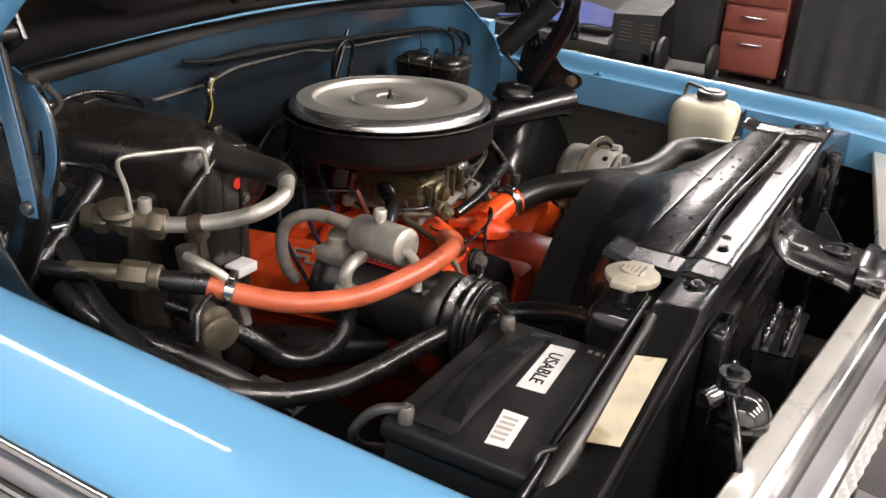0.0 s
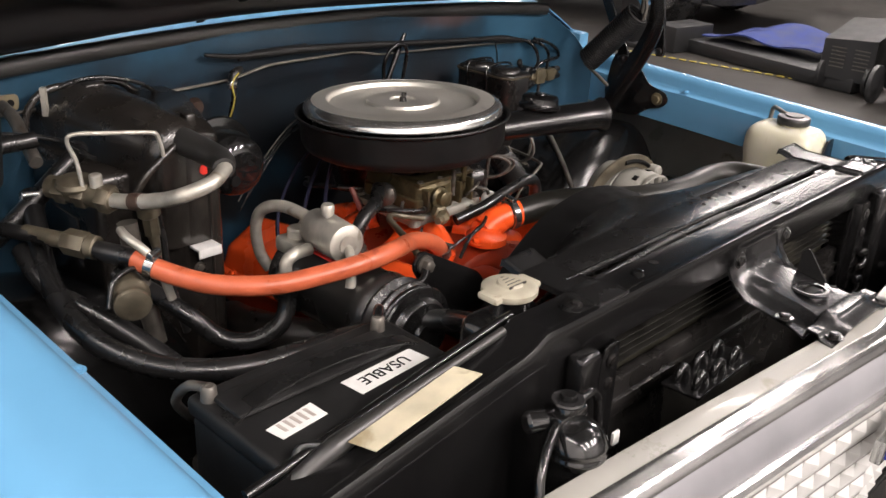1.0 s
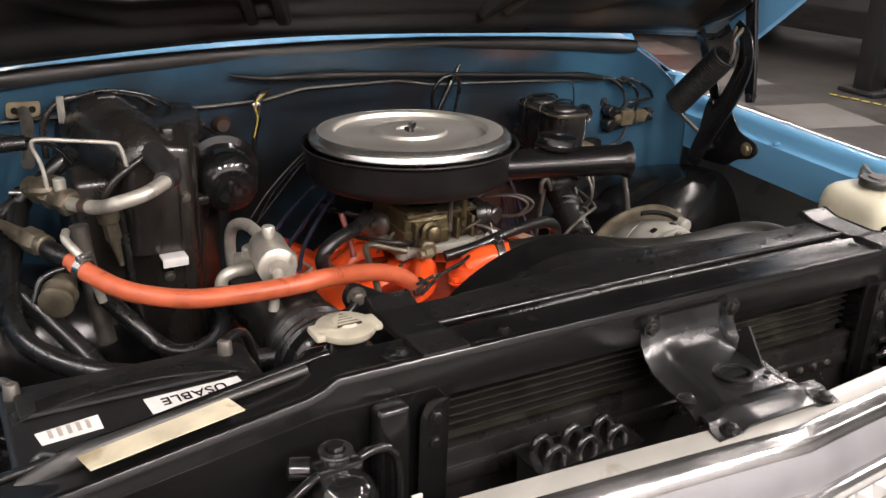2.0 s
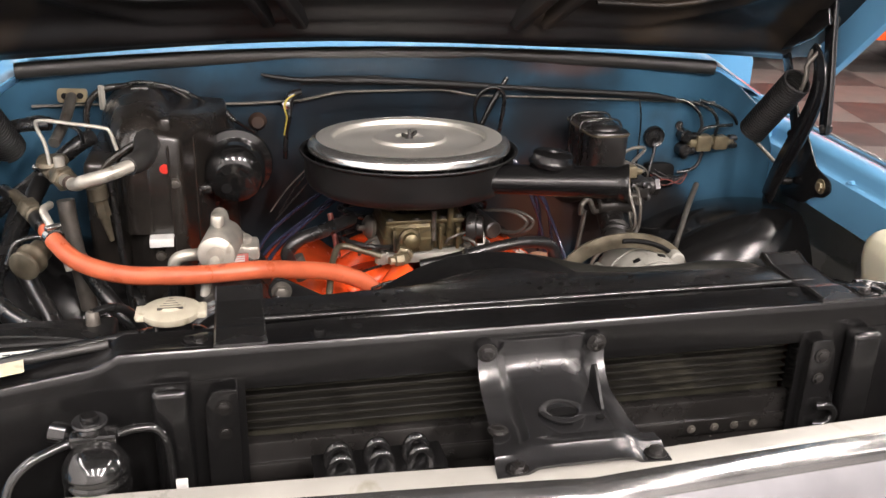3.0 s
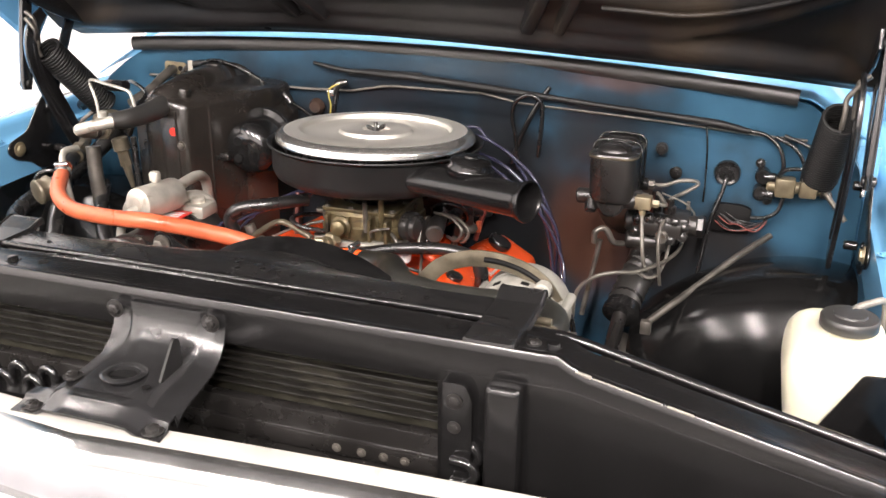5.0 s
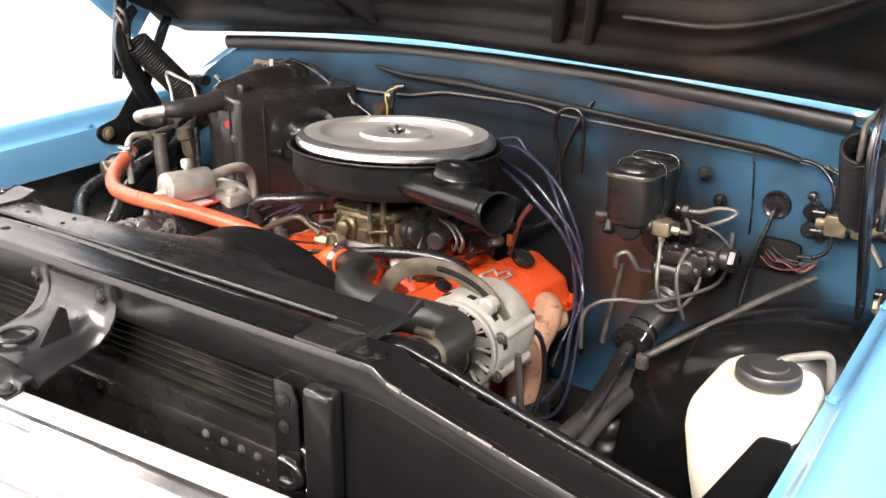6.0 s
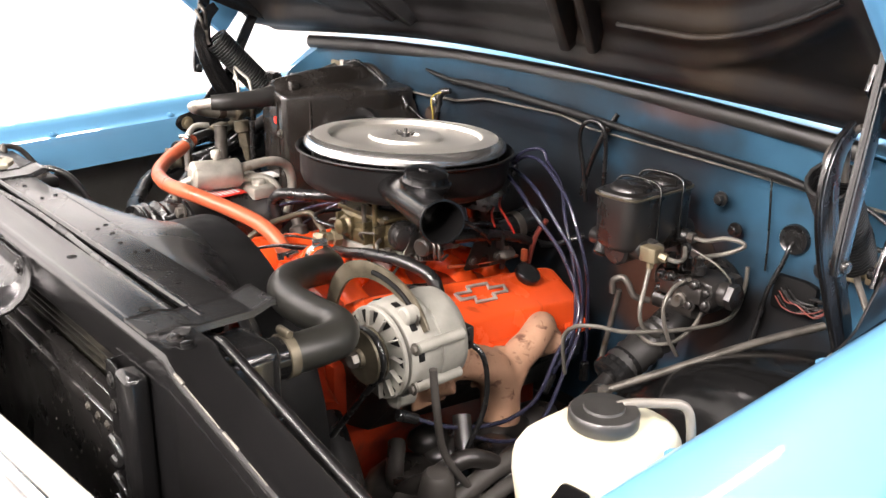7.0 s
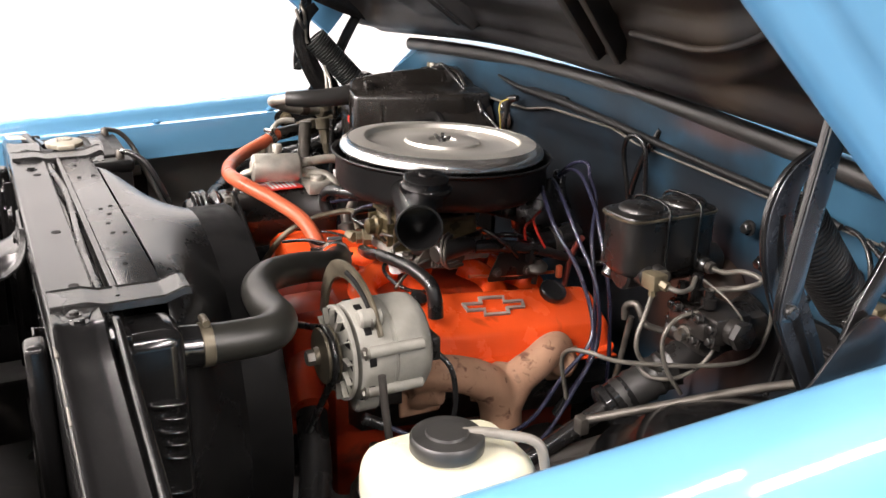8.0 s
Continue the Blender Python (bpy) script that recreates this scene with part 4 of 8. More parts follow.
    part("oil_filler_cap", made(lathe, [(0, 0), (0.019, 0), (0.0195, 0.002), (0.0220, 0.003), (0.0230, 0.006), (0.0230, 0.013), (0.0215, 0.0152), (0.0165, 0.0155), (0.0155, 0.0145), (0, 0.0143)], c, (0.50, 0.06, 0.85), 32), RUBBER, eng_ob, "black rubber oil filler cap")
    part("breather_grommet", made(lathe, [(0, 0), (0.014, 0), (0.014, 0.006), (0.009, 0.008), (0, 0.012)], on_cover(0.545, 0.02), (0.4, 0, 0.9), 20), RUBBER, eng_ob)


def on_cover(y, w):
    return eng(0.148 + w * 0.86, y, 0.848 - w * 0.51)


def engine():
    ob = thing("engine", "orange painted V8 engine, grimy at its front and sides", "engine", (-0.03, 0.65, 0.5))
    valve_covers(ob)
    # block and heads
    bm = bmesh.new()
    box(bm, -0.17, 0.11, 0.42, 0.90, 0.48, 0.74, 0.02)
    part("block", bm, ORANGE_GRIME, ob, "oil-stained orange cast iron block", 40)
    for s in (1, -1):
        xc = -0.03
        bm = bmesh.new()
        sec = [(0.06, 0.72), (0.078, 0.795), (0.12, 0.775), (0.240, 0.752), (0.240, 0.70), (0.17, 0.62), (0.10, 0.60)]
        rings = [[eng(x if s > 0 else -0.06 - x, y, z) for x, z in sec] for y in (0.445, 0.46, 0.855, 0.87)]
        loft(bm, rings)
        # driver's head coloured near-black, the passenger's stained orange
        part("cylinder_head", bm, GREASE_AND_DARK if s > 0 else ORANGE_GRIME, ob, "near-black cast cylinder head" if s > 0 else "oil-stained orange cylinder head", 40)
    # timing cover, water pump and its snout
    bm = bmesh.new()
    lathe(bm, [(0, 0), (0.085, 0), (0.10, 0.02), (0.10, 0.08), (0, 0.08)], (-0.03, 0.34, 0.66), (0, 1, 0), 28)
    lathe(bm, [(0, 0), (0.03, 0), (0.034, 0.02), (0.05, 0.05), (0, 0.05)], (-0.03, 0.29, 0.72), (0, 1, 0), 24)
    box(bm, -0.135, -0.045, 0.36, 0.45, 0.70, 0.83, 0.02)
    box(bm, -0.01, 0.085, 0.36, 0.45, 0.70, 0.83, 0.02)
    tube(bm, [(0.06, 0.40, 0.74), (0.12, 0.37, 0.72), (0.17, 0.36, 0.70)], 0.03, 14)
    part("water_pump", bm, ORANGE_GRIME, ob, "oil-stained orange water pump", 45)
    # intake manifold: valley, runners, thermostat boss
    bm = bmesh.new()
    rings = []
    for y, zt in ((0.43, 0.78), (0.45, 0.812), (0.55, 0.818), (0.72, 0.815), (0.86, 0.80), (0.875, 0.76)):
        rings.append([eng(x - 0.03, y, z) for x, z in ((-0.125, 0.77), (-0.10, zt - 0.01), (-0.04, zt + 0.006), (0.04, zt + 0.006), (0.10, zt - 0.01), (0.125, 0.77), (0.08, 0.70), (-0.08, 0.70))])
    loft(bm, rings)
    runners = []
    for x, y in ((-0.085, 0.50), (-0.085, 0.60), (-0.085, 0.74), (-0.085, 0.82), (0.085, 0.50), (0.085, 0.60), (0.085, 0.74), (0.085, 0.82)):
        runners.append(made(tube, [eng(-0.03 + x * 0.35, 0.66 + (y - 0.66) * 0.6, 0.832), eng(-0.03 + x * 0.8, y, 0.815), eng(-0.03 + x * 1.40, y, 0.778)], [0.024, 0.024, 0.03], 12, 4))
    part("intake_manifold", bm, ORANGE_GRIME, ob, "oil-stained orange cast intake manifold", 50)
    for q in runners:
        part("intake_runner", q, ORANGE_GRIME if len(q.verts) % 2 else ORANGE, ob, "orange cast intake runner", 60)
    th = bmesh.new()
    lathe(th, [(0, 0), (0.036, 0), (0.036, 0.012), (0.028, 0.018), (0.026, 0.03), (0, 0.034)], (-0.02, 0.472, 0.848), (0, 0, 1), 24)
    tube(th, [(-0.02, 0.475, 0.868), (0.0, 0.468, 0.882), (0.022, 0.460, 0.890), (0.04, 0.452, 0.892)], [0.026, 0.025, 0.0225, 0.0225], 18, 6)
    part("thermostat_housing", th, ORANGE, ob, "orange thermostat outlet", 50)
    for p, ax, r in (((-0.11, 0.478, 0.845), (0, 0, 1), 0.009), ((0.01, 0.50, 0.852), (0, 0, 1), 0.007), ((-0.055, 0.462, 0.856), (0, 0, 1), 0.007)):
        bm = bmesh.new()
        bolt(bm, p, ax, r, 0.01)
        part("manifold_bolt", bm, ORANGE, ob)
    # exhaust manifold on the driver's side: three ports into one outlet
    ex = bmesh.new()
    tube(ex, [(0.253, 0.49, 0.768), (0.266, 0.53, 0.772), (0.273, 0.575, 0.762), (0.272, 0.615, 0.738), (0.266, 0.640, 0.70), (0.263, 0.648, 0.64), (0.258, 0.655, 0.58)], [0.025, 0.028, 0.029, 0.031, 0.034, 0.033, 0.031], 18, 6)
    tube(ex, [(0.236, 0.772, 0.752), (0.246, 0.756, 0.764), (0.264, 0.728, 0.768), (0.272, 0.703, 0.757), (0.270, 0.670, 0.735), (0.265, 0.648, 0.695)], [0.022, 0.025, 0.026, 0.027, 0.029, 0.032], 18, 6)
    for y in (0.515, 0.64, 0.70, 0.770):
        tube(ex, [(0.235, y, 0.722), (0.25, y, 0.736), (0.270, y + (0.02 if y < 0.6 else (-0.02 if y > 0.75 else 0)), 0.745)], [0.025, 0.024, 0.024], 12, 4)
        box(ex, 0.230, 0.240, y - 0.036, y + 0.036, 0.69, 0.755, 0.004)
    man = part("exhaust_manifold", ex, RUST, ob, "rust-brown cast iron exhaust manifold", 60)
    rm = man.modifiers.new("cast", "REMESH")
    rm.mode, rm.voxel_size, rm.use_smooth_shade = "VOXEL", 0.004, True
    sm = man.modifiers.new("soften", "SMOOTH")
    sm.factor, sm.iterations = 0.5, 6
    for y, z in ((0.575, 0.742), (0.735, 0.742)):
        bm = bmesh.new()
        bolt(bm, (0.246, y, z), (1, 0, 0), 0.008, 0.008)
        part("manifold_stud", bm, RUST, ob)
    ex = bmesh.new()
    tube(ex, [(-0.30, 0.50, 0.745), (-0.36, 0.58, 0.74), (-0.37, 0.68, 0.72), (-0.35, 0.78, 0.68), (-0.34, 0.80, 0.56)], 0.03, 12, 6)
    part("exhaust_manifold", ex, GREASE_AND_DARK, ob, "oil-blackened cast iron exhaust manifold", 60)
    # oil filler tube stub on the passenger cover and sender
    bm = bmesh.new()
    lathe(bm, [(0, 0), (0.018, 0), (0.018, 0.016), (0.010, 0.020), (0.010, 0.045), (0, 0.045)], (-0.222, 0.575, 0.842), (-0.35, 0.0, 0.9), 18)
    part("pcv_valve", bm, STEEL, ob, "greasy crankcase breather valve")
    # front crank pulley far below
    bm = bmesh.new()
    lathe(bm, [(0, 0), (0.085, 0), (0.085, 0.01), (0.075, 0.018), (0.085, 0.026), (0.085, 0.045), (0, 0.045)], (-0.03, 0.28, 0.52), (0, 1, 0), 36)
    part("crank_pulley", bm, DUSTY, ob)
    # starter-side and accessory grime
    for i in range(16):
        bm = bmesh.new()
        x, y, z = random.uniform(0.2, 0.42), random.uniform(0.35, 0.75), random.uniform(0.5, 0.62)
        bmesh.ops.create_icosphere(bm, subdivisions=2, radius=random.uniform(0.025, 0.055), matrix=Matrix.Translation((x, y, z)) @ Matrix.Diagonal((1, 1.4, 0.7, 1)))
        part("oily_casting", bm, GREASE_AND_DARK, ob, "oil-caked lower casting", 60)
    return ob


def carburetor():
    ob = thing("carburetor", "yellow-zinc four-barrel carburetor under the air cleaner", "carburetor", (-0.02, 0.62, 0.865))
    bm = bmesh.new()
    box(bm, -0.105, 0.065, 0.565, 0.73, 0.862, 0.880, 0.005)
    for x, y in ((-0.095, 0.575), (0.055, 0.575), (-0.095, 0.72), (0.055, 0.72)):
        cyl(bm, (x, y, 0.862), (x, y, 0.884), 0.012, seg=14, bev=0.002)
    base = part("throttle_body", bm, CAST, ob, "stained aluminium throttle body")
    for x, y in ((-0.095, 0.575), (0.055, 0.575), (-0.095, 0.72), (0.055, 0.72)):
        bm = bmesh.new()
        bolt(bm, (x, y, 0.884), (0, 0, 1), 0.007, 0.007)
        part("base_nut", bm, STEEL, base)
    bm = bmesh.new()
    rings = []
    for z, k in ((0.881, 0.94), (0.884, 1.0), (0.905, 1.0), (0.908, 0.96), (0.926, 0.95), (0.932, 0.9)):
        rings.append([V(-0.02 + x * k, 0.645 + y * k, z) for x, y in rounded([(-0.072, -0.070), (-0.030, -0.082), (0.012, -0.078), (0.016, -0.066), (0.060, -0.066), (0.074, -0.050), (0.074, 0.070), (-0.072, 0.070)], 0.008)])
    loft(bm, rings)
    for x in (-0.075, -0.035, 0.005, 0.035):
        box(bm, x - 0.003, x + 0.003, 0.560, 0.585, 0.886, 0.926, 0.0015)
    body = part("main_body", bm, ZINC, ob, "stained yellow-zinc float bowl", 30)
    part("bowl_cover", made(box, -0.088, 0.048, 0.572, 0.71, 0.931, 0.938, 0.002), ZINC, body)
    for x, y in ((-0.080, 0.578), (-0.035, 0.576), (0.012, 0.578), (0.040, 0.582), (0.042, 0.64), (0.042, 0.69), (-0.082, 0.64)):
        bm = bmesh.new()
        bolt(bm, (x, y, 0.938), (0, 0, 1), 0.0045, 0.004)
        part("cover_screw", bm, STEEL, body)
    part("accelerator_pump", made(lathe, [(0, 0), (0.019, 0), (0.019, 0.006), (0.014, 0.010), (0.013, 0.020), (0.006, 0.024), (0, 0.024)], (-0.048, 0.566, 0.908), (0, -1, 0.05), 18), ZINC, ob)
    part("choke_housing", made(lathe, [(0, 0), (0.024, 0), (0.026, 0.004), (0.026, 0.016), (0.021, 0.019), (0.021, 0.028), (0.015, 0.031), (0, 0.031)], (0.058, 0.600, 0.912), (1, -0.25, 0), 24), DUSTY, ob, "black round choke housing")
    part("vent_post", made(cyl, (0.022, 0.574, 0.905), (0.024, 0.572, 0.968), 0.006, 0.005, 10), ZINC, ob)
    part("vent_post", made(cyl, (-0.005, 0.572, 0.90), (-0.006, 0.570, 0.955), 0.0045, seg=10), STEEL, ob)
    bm = bmesh.new()
    lathe(bm, [(0, 0), (0.058, 0), (0.066, 0.012), (0.066, 0.05), (0, 0.05)], (-0.03, 0.66, 0.936), AX, 32)
    part("air_horn", bm, DUSTY, ob)
    part("fuel_inlet", made(lathe, [(0, 0), (0.015, 0), (0.015, 0.014), (0.011, 0.016), (0.011, 0.026), (0, 0.026)], (-0.058, 0.556, 0.886), (-0.25, -1, 0), 6), BRASS, ob, "brass hexagon fuel inlet nut")
    part("fuel_nut", made(lathe, [(0, 0), (0.0105, 0), (0.0105, 0.014), (0.007, 0.016), (0.007, 0.024), (0, 0.024)], (-0.066, 0.530, 0.886), (-1, -0.25, 0.02), 6), BRASS, ob, "tarnished fuel line nut")
    for pts, r in (([(0.045, 0.566, 0.905), (0.060, 0.548, 0.902), (0.068, 0.552, 0.882), (0.075, 0.575, 0.868)], 0.0034), ([(-0.10, 0.60, 0.90), (-0.125, 0.58, 0.895), (-0.13, 0.60, 0.87)], 0.003), ([(0.080, 0.62, 0.885), (0.095, 0.58, 0.882), (0.105, 0.55, 0.87), (0.11, 0.53, 0.852)], 0.0026), ([(0.012, 0.555, 0.90), (0.016, 0.545, 0.912), (0.03, 0.545, 0.918), (0.045, 0.555, 0.918)], 0.0024)):
        part("linkage_rod", made(tube, pts, r, 8, 6), STEEL, ob)
    part("throttle_lever", made(slab, rounded([(0.57, 0.87), (0.62, 0.868), (0.65, 0.90), (0.63, 0.925), (0.60, 0.915)], 0.008), at_x(0.086), 0.003), STEEL, ob)
    part("cam_lever", made(slab, rounded([(0.60, 0.872), (0.655, 0.866), (0.665, 0.885), (0.63, 0.896), (0.605, 0.89)], 0.006), at_x(0.094), 0.0025), DUSTY, ob)
    pts = [V(0.098, 0.60 + 0.05 * i / 60, 0.878 - 0.008 * i / 60) + V(0, 0.0, 0) + 0.005 * V(math.cos(i * 0.9), 0, math.sin(i * 0.9)) for i in range(60)]
    part("return_spring", made(tube, pts, 0.0011, 5, 1, False), STEEL, ob)
    part("choke_cap", made(lathe, [(0, 0), (0.015, 0), (0.015, 0.018), (0.010, 0.026), (0, 0.026)], (0.07, 0.553, 0.868), (0.1, -0.2, 1), 18), LABEL, ob, "white plastic temperature switch")
    part("idle_solenoid", made(cyl, (0.085, 0.70, 0.905), (0.11, 0.60, 0.90), 0.016, seg=16, bev=0.003), DUSTY, ob)
    part("vacuum_pod", made(lathe, [(0, 0), (0.016, 0), (0.021, 0.004), (0.021, 0.010), (0.015, 0.016), (0.006, 0.018), (0.005, 0.03), (0, 0.03)], (-0.10, 0.64, 0.905), (-1, -0.3, 0.1), 20), STEEL, ob)
    return ob


def distributor():
    ob = thing("distributor", "black distributor cap with leads at the engine's rear", "distributor", (0.02, 0.87, 0.84))
    part("housing", made(lathe, [(0, 0), (0.03, 0), (0.034, 0.03), (0.045, 0.05), (0.05, 0.075), (0, 0.075)], (0.0, 0.86, 0.83), AX, 28), DUSTY, ob)
    cap = bmesh.new()
    lathe(cap, [(0, 0), (0.064, 0), (0.064, 0.02), (0.055, 0.04), (0.05, 0.06), (0, 0.062)], (0.0, 0.86, 0.905), AX, 28)
    cap_ob = part("cap", cap, DUSTY, ob, "dusty black distributor cap")
    for i in range(8):
        a = i * math.pi / 4
        part("terminal", made(cyl, (0.042 * math.cos(a), 0.86 + 0.042 * math.sin(a), 0.955), (0.045 * math.cos(a), 0.86 + 0.045 * math.sin(a), 0.985), 0.010, 0.008, 12, 0.002), RUBBER, cap_ob)
    return ob


def alternator():
    ob = thing("alternator", "dull cast-aluminium alternator with a finned fan and pulley", "alternator", (0.317, 0.41, 0.80))
    c = V(0.315, 0.0, 0.862)
    y = V(0, 1, 0)
    body = [(0, 0.372), (0.052, 0.372), (0.054, 0.366), (0.0645, 0.367), (0.0675, 0.374), (0.0685, 0.392), (0.0685, 0.412), (0.0665, 0.4135), (0.0665, 0.417), (0.0685, 0.4185), (0.0685, 0.452), (0.066, 0.464), (0.058, 0.471), (0.03, 0.474), (0, 0.474)]
    part("case", made(lathe, body, c, y, 48), CAST, ob, "cast aluminium case", 40)
    # lugs
    for a, w in ((58, 0.013), (280, 0.018), (20, 0.008), (160, 0.008), (220, 0.008), (330, 0.008)):
        ca, sa = math.cos(radians(a)), math.sin(radians(a))
        p = c + V(ca * 0.070, 0, sa * 0.070)
        part("lug", made(cyl, p + y * 0.372, p + y * (0.405 if w > 0.01 else 0.455), w, seg=16, bev=0.003), CAST, ob)
    for a in (20, 160, 220, 330):
        p = c + V(math.cos(radians(a)) * 0.071, 0.371, math.sin(radians(a)) * 0.071)
        bm = bmesh.new()
        bolt(bm, p, (0, -1, 0), 0.006, 0.006)
        part("case_bolt", bm, STEEL, ob)
    # fan: a pressed plate with triangular openings and thin bent vanes
    fan_ob = part("fan", made(lathe, [(0, 0.3545), (0.064, 0.3545), (0.0655, 0.3555), (0.0655, 0.3605), (0.062, 0.3615), (0, 0.3615)], c, y, 40), CAST, ob, "pressed steel cooling fan", 30)
    for i in range(13):
        m = Matrix.Translation(c) @ Matrix.Rotation(i * 2 * math.pi / 13, 4, "Y") @ XZ
        part("opening", made(slab, rounded([(-0.002, 0.042), (0.0085, 0.061), (-0.0075, 0.060)], 0.0015, 2), m @ Matrix.Translation((0, 0, 0.3540)), 0.001), FLAT_BLACK, fan_ob)
        bm = bmesh.new()
        box(bm, -0.0105, -0.0085, 0.347, 0.356, 0.040, 0.062, 0.0, m=Matrix.Translation(c) @ Matrix.Rotation(i * 2 * math.pi / 13 + 0.12, 4, "Y"))
        part("vane", bm, CAST, fan_ob, "", 20)
    pul = [(0, 0.322), (0.012, 0.322), (0.014, 0.328), (0.030, 0.330), (0.0375, 0.331), (0.0385, 0.334), (0.031, 0.3405), (0.0385, 0.347), (0.0375, 0.350), (0.02, 0.353), (0, 0.354)]
    part("pulley", made(lathe, pul, c, y, 36), TARNISH, ob, "worn grey pulley", 30)
    part("shaft_nut", made(lathe, [(0, 0.312), (0.010, 0.312), (0.011, 0.315), (0.011, 0.324), (0, 0.324)], c, y, 6), STEEL, ob)
    # slots in the rear half
    for i in range(10):
        a = radians(36 * i + 10)
        bm = bmesh.new()
        m = Matrix.Translation(c) @ Matrix.Rotation(a, 4, "Y")
        box(bm, -0.006, 0.006, 0.376, 0.386, 0.0655, 0.0692, 0.0015, m=m)
        part("vent", bm, FLAT_BLACK, ob)
    # rear terminal block
    bm = bmesh.new()
    box(bm, 0.335, 0.372, 0.470, 0.484, 0.85, 0.885, 0.004)
    part("terminal_block", bm, DUSTY, ob)
    return ob


def alternator_brace():
    """The curved slotted strap over the alternator."""
    path = spline([V(x, 0, z) for x, z in ((0.150, 0.848), (0.163, 0.895), (0.193, 0.932), (0.235, 0.950), (0.28, 0.953), (0.32, 0.944), (0.350, 0.926), (0.370, 0.899))], 5)
    outer, inner = [], []
    for k, p in enumerate(path):
        q = path[min(k + 1, len(path) - 1)] - path[max(k - 1, 0)]
        n = V(-q.z, 0, q.x).normalized()
        outer.append((p.x + n.x * 0.0125, p.z + n.z * 0.0125))
        inner.append((p.x - n.x * 0.0125, p.z - n.z * 0.0125))
    ob = solo("alternator_brace", made(slab, outer + inner[::-1], Matrix.Translation((0, 0.392, 0)) @ XZ, 0.005, 0.001), TARNISH, "curved greasy steel brace above the alternator", "bracket")
    bm = bmesh.new()
    mid = [(p.x, 0.3915, p.z) for p in path[18:30]]
    tube(bm, mid, 0.004, 6, 1, False)
    part("slot", bm, FLAT_BLACK, ob)
    bm = bmesh.new()
    bolt(bm, (0.352, 0.388, 0.917), (0, -1, 0), 0.010, 0.009)
    part("slot_bolt", bm, STEEL, ob)


def ac_compressor():
    ob = thing("ac_compressor", "black air conditioning compressor with clutch pulley", "compressor", (-0.345, 0.44, 0.76))
    c, y = V(-0.345, 0, 0.856), V(0, 1, 0)
    body = [(0, 0.36), (0.058, 0.36), (0.062, 0.366), (0.062, 0.385), (0.058, 0.39), (0.058, 0.54), (0.062, 0.545), (0.062, 0.57), (0.055, 0.578), (0, 0.578)]
    part("body", made(lathe, body, c, y, 36), DUSTY, ob, "dusty black cylindrical body")
    pul = [(0, 0.285), (0.018, 0.285), (0.02, 0.292), (0.046, 0.294), (0.050, 0.298), (0.052, 0.304), (0.064, 0.306), (0.0655, 0.309), (0.057, 0.318), (0.0655, 0.327), (0.0655, 0.331), (0.057, 0.340), (0.0655, 0.349), (0.064, 0.353), (0.03, 0.357), (0, 0.357)]
    part("clutch_pulley", made(lathe, pul, c, y, 48), RUBBER, ob, "black two-groove clutch pulley", 30)
    bm = bmesh.new()
    box(bm, -0.372, -0.318, 0.43, 0.52, 0.9135, 0.9165, 0.001)
    lab = part("label_plate", bm, RED, ob, "red and white rating plate")
    for k in range(6):
        bm = bmesh.new()
        box(bm, -0.366, -0.324, 0.458 + k * 0.009, 0.463 + k * 0.009, 0.9166, 0.9172, 0.0)
        part("printed_bar", bm, LABEL, lab)
    bm = bmesh.new()
    box(bm, -0.39, -0.30, 0.525, 0.575, 0.90, 0.925, 0.006)
    cyl(bm, (-0.365, 0.55, 0.92), (-0.365, 0.55, 0.94), 0.016, seg=14, bev=0.003)
    cyl(bm, (-0.325, 0.55, 0.92), (-0.325, 0.55, 0.935), 0.014, seg=14, bev=0.003)
    part("manifold_block", bm, DULL, ob)
    return ob


def compressor_bracket():
    bm = bmesh.new()
    slab(bm, rounded([(-0.296, 0.915), (-0.284, 0.936), (-0.270, 0.934), (-0.152, 0.868), (-0.105, 0.80), (-0.16, 0.74), (-0.22, 0.78), (-0.265, 0.86)], 0.012), Matrix.Translation((0, 0.368, 0)) @ XZ, 0.006, 0.0015)
    ob = solo("compressor_bracket", bm, BLACK, "black steel compressor mounting plate", "bracket")
    bm = bmesh.new()
    bolt(bm, (-0.274, 0.367, 0.916), (0, -1, 0), 0.010, 0.014)
    part("bolt", bm, STEEL, ob)
    bm = bmesh.new()
    tube(bm, [(-0.274, 0.362, 0.914), (-0.30, 0.350, 0.900), (-0.35, 0.360, 0.905)], 0.007, 8, 4)
    part("strut", bm, BLACK, ob)


def muffler_canister():
    ob = thing("hose_muffler", "small silver canister in the air conditioning line", "muffler", (-0.36, 0.49, 0.92))
    a, b = V(-0.366, 0.428, 0.951), V(-0.351, 0.527, 0.947)
    d = (b - a)
    L = d.length
    prof = [(0, 0), (0.014, 0.0), (0.0145, 0.002), (0.023, 0.003), (0.0275, 0.006), (0.0285, 0.010), (0.0285, L - 0.010), (0.0275, L - 0.006), (0.022, L - 0.002), (0.012, L), (0, L)]
    part("shell", made(lathe, prof, a, d, 36), DULL, ob, "dull aluminium shell")
    part("service_cap", made(lathe, [(0, 0), (0.006, 0), (0.006, 0.008), (0.0095, 0.009), (0.010, 0.021), (0.008, 0.024), (0, 0.0245)], (-0.361, 0.482, 0.972), (0, 0, 1), 16), DULL, ob)
    part("stub", made(tube, [(-0.366, 0.432, 0.945), (-0.372, 0.416, 0.938), (-0.380, 0.406, 0.922), (-0.384, 0.403, 0.900)], 0.0075, 12), DULL, ob)
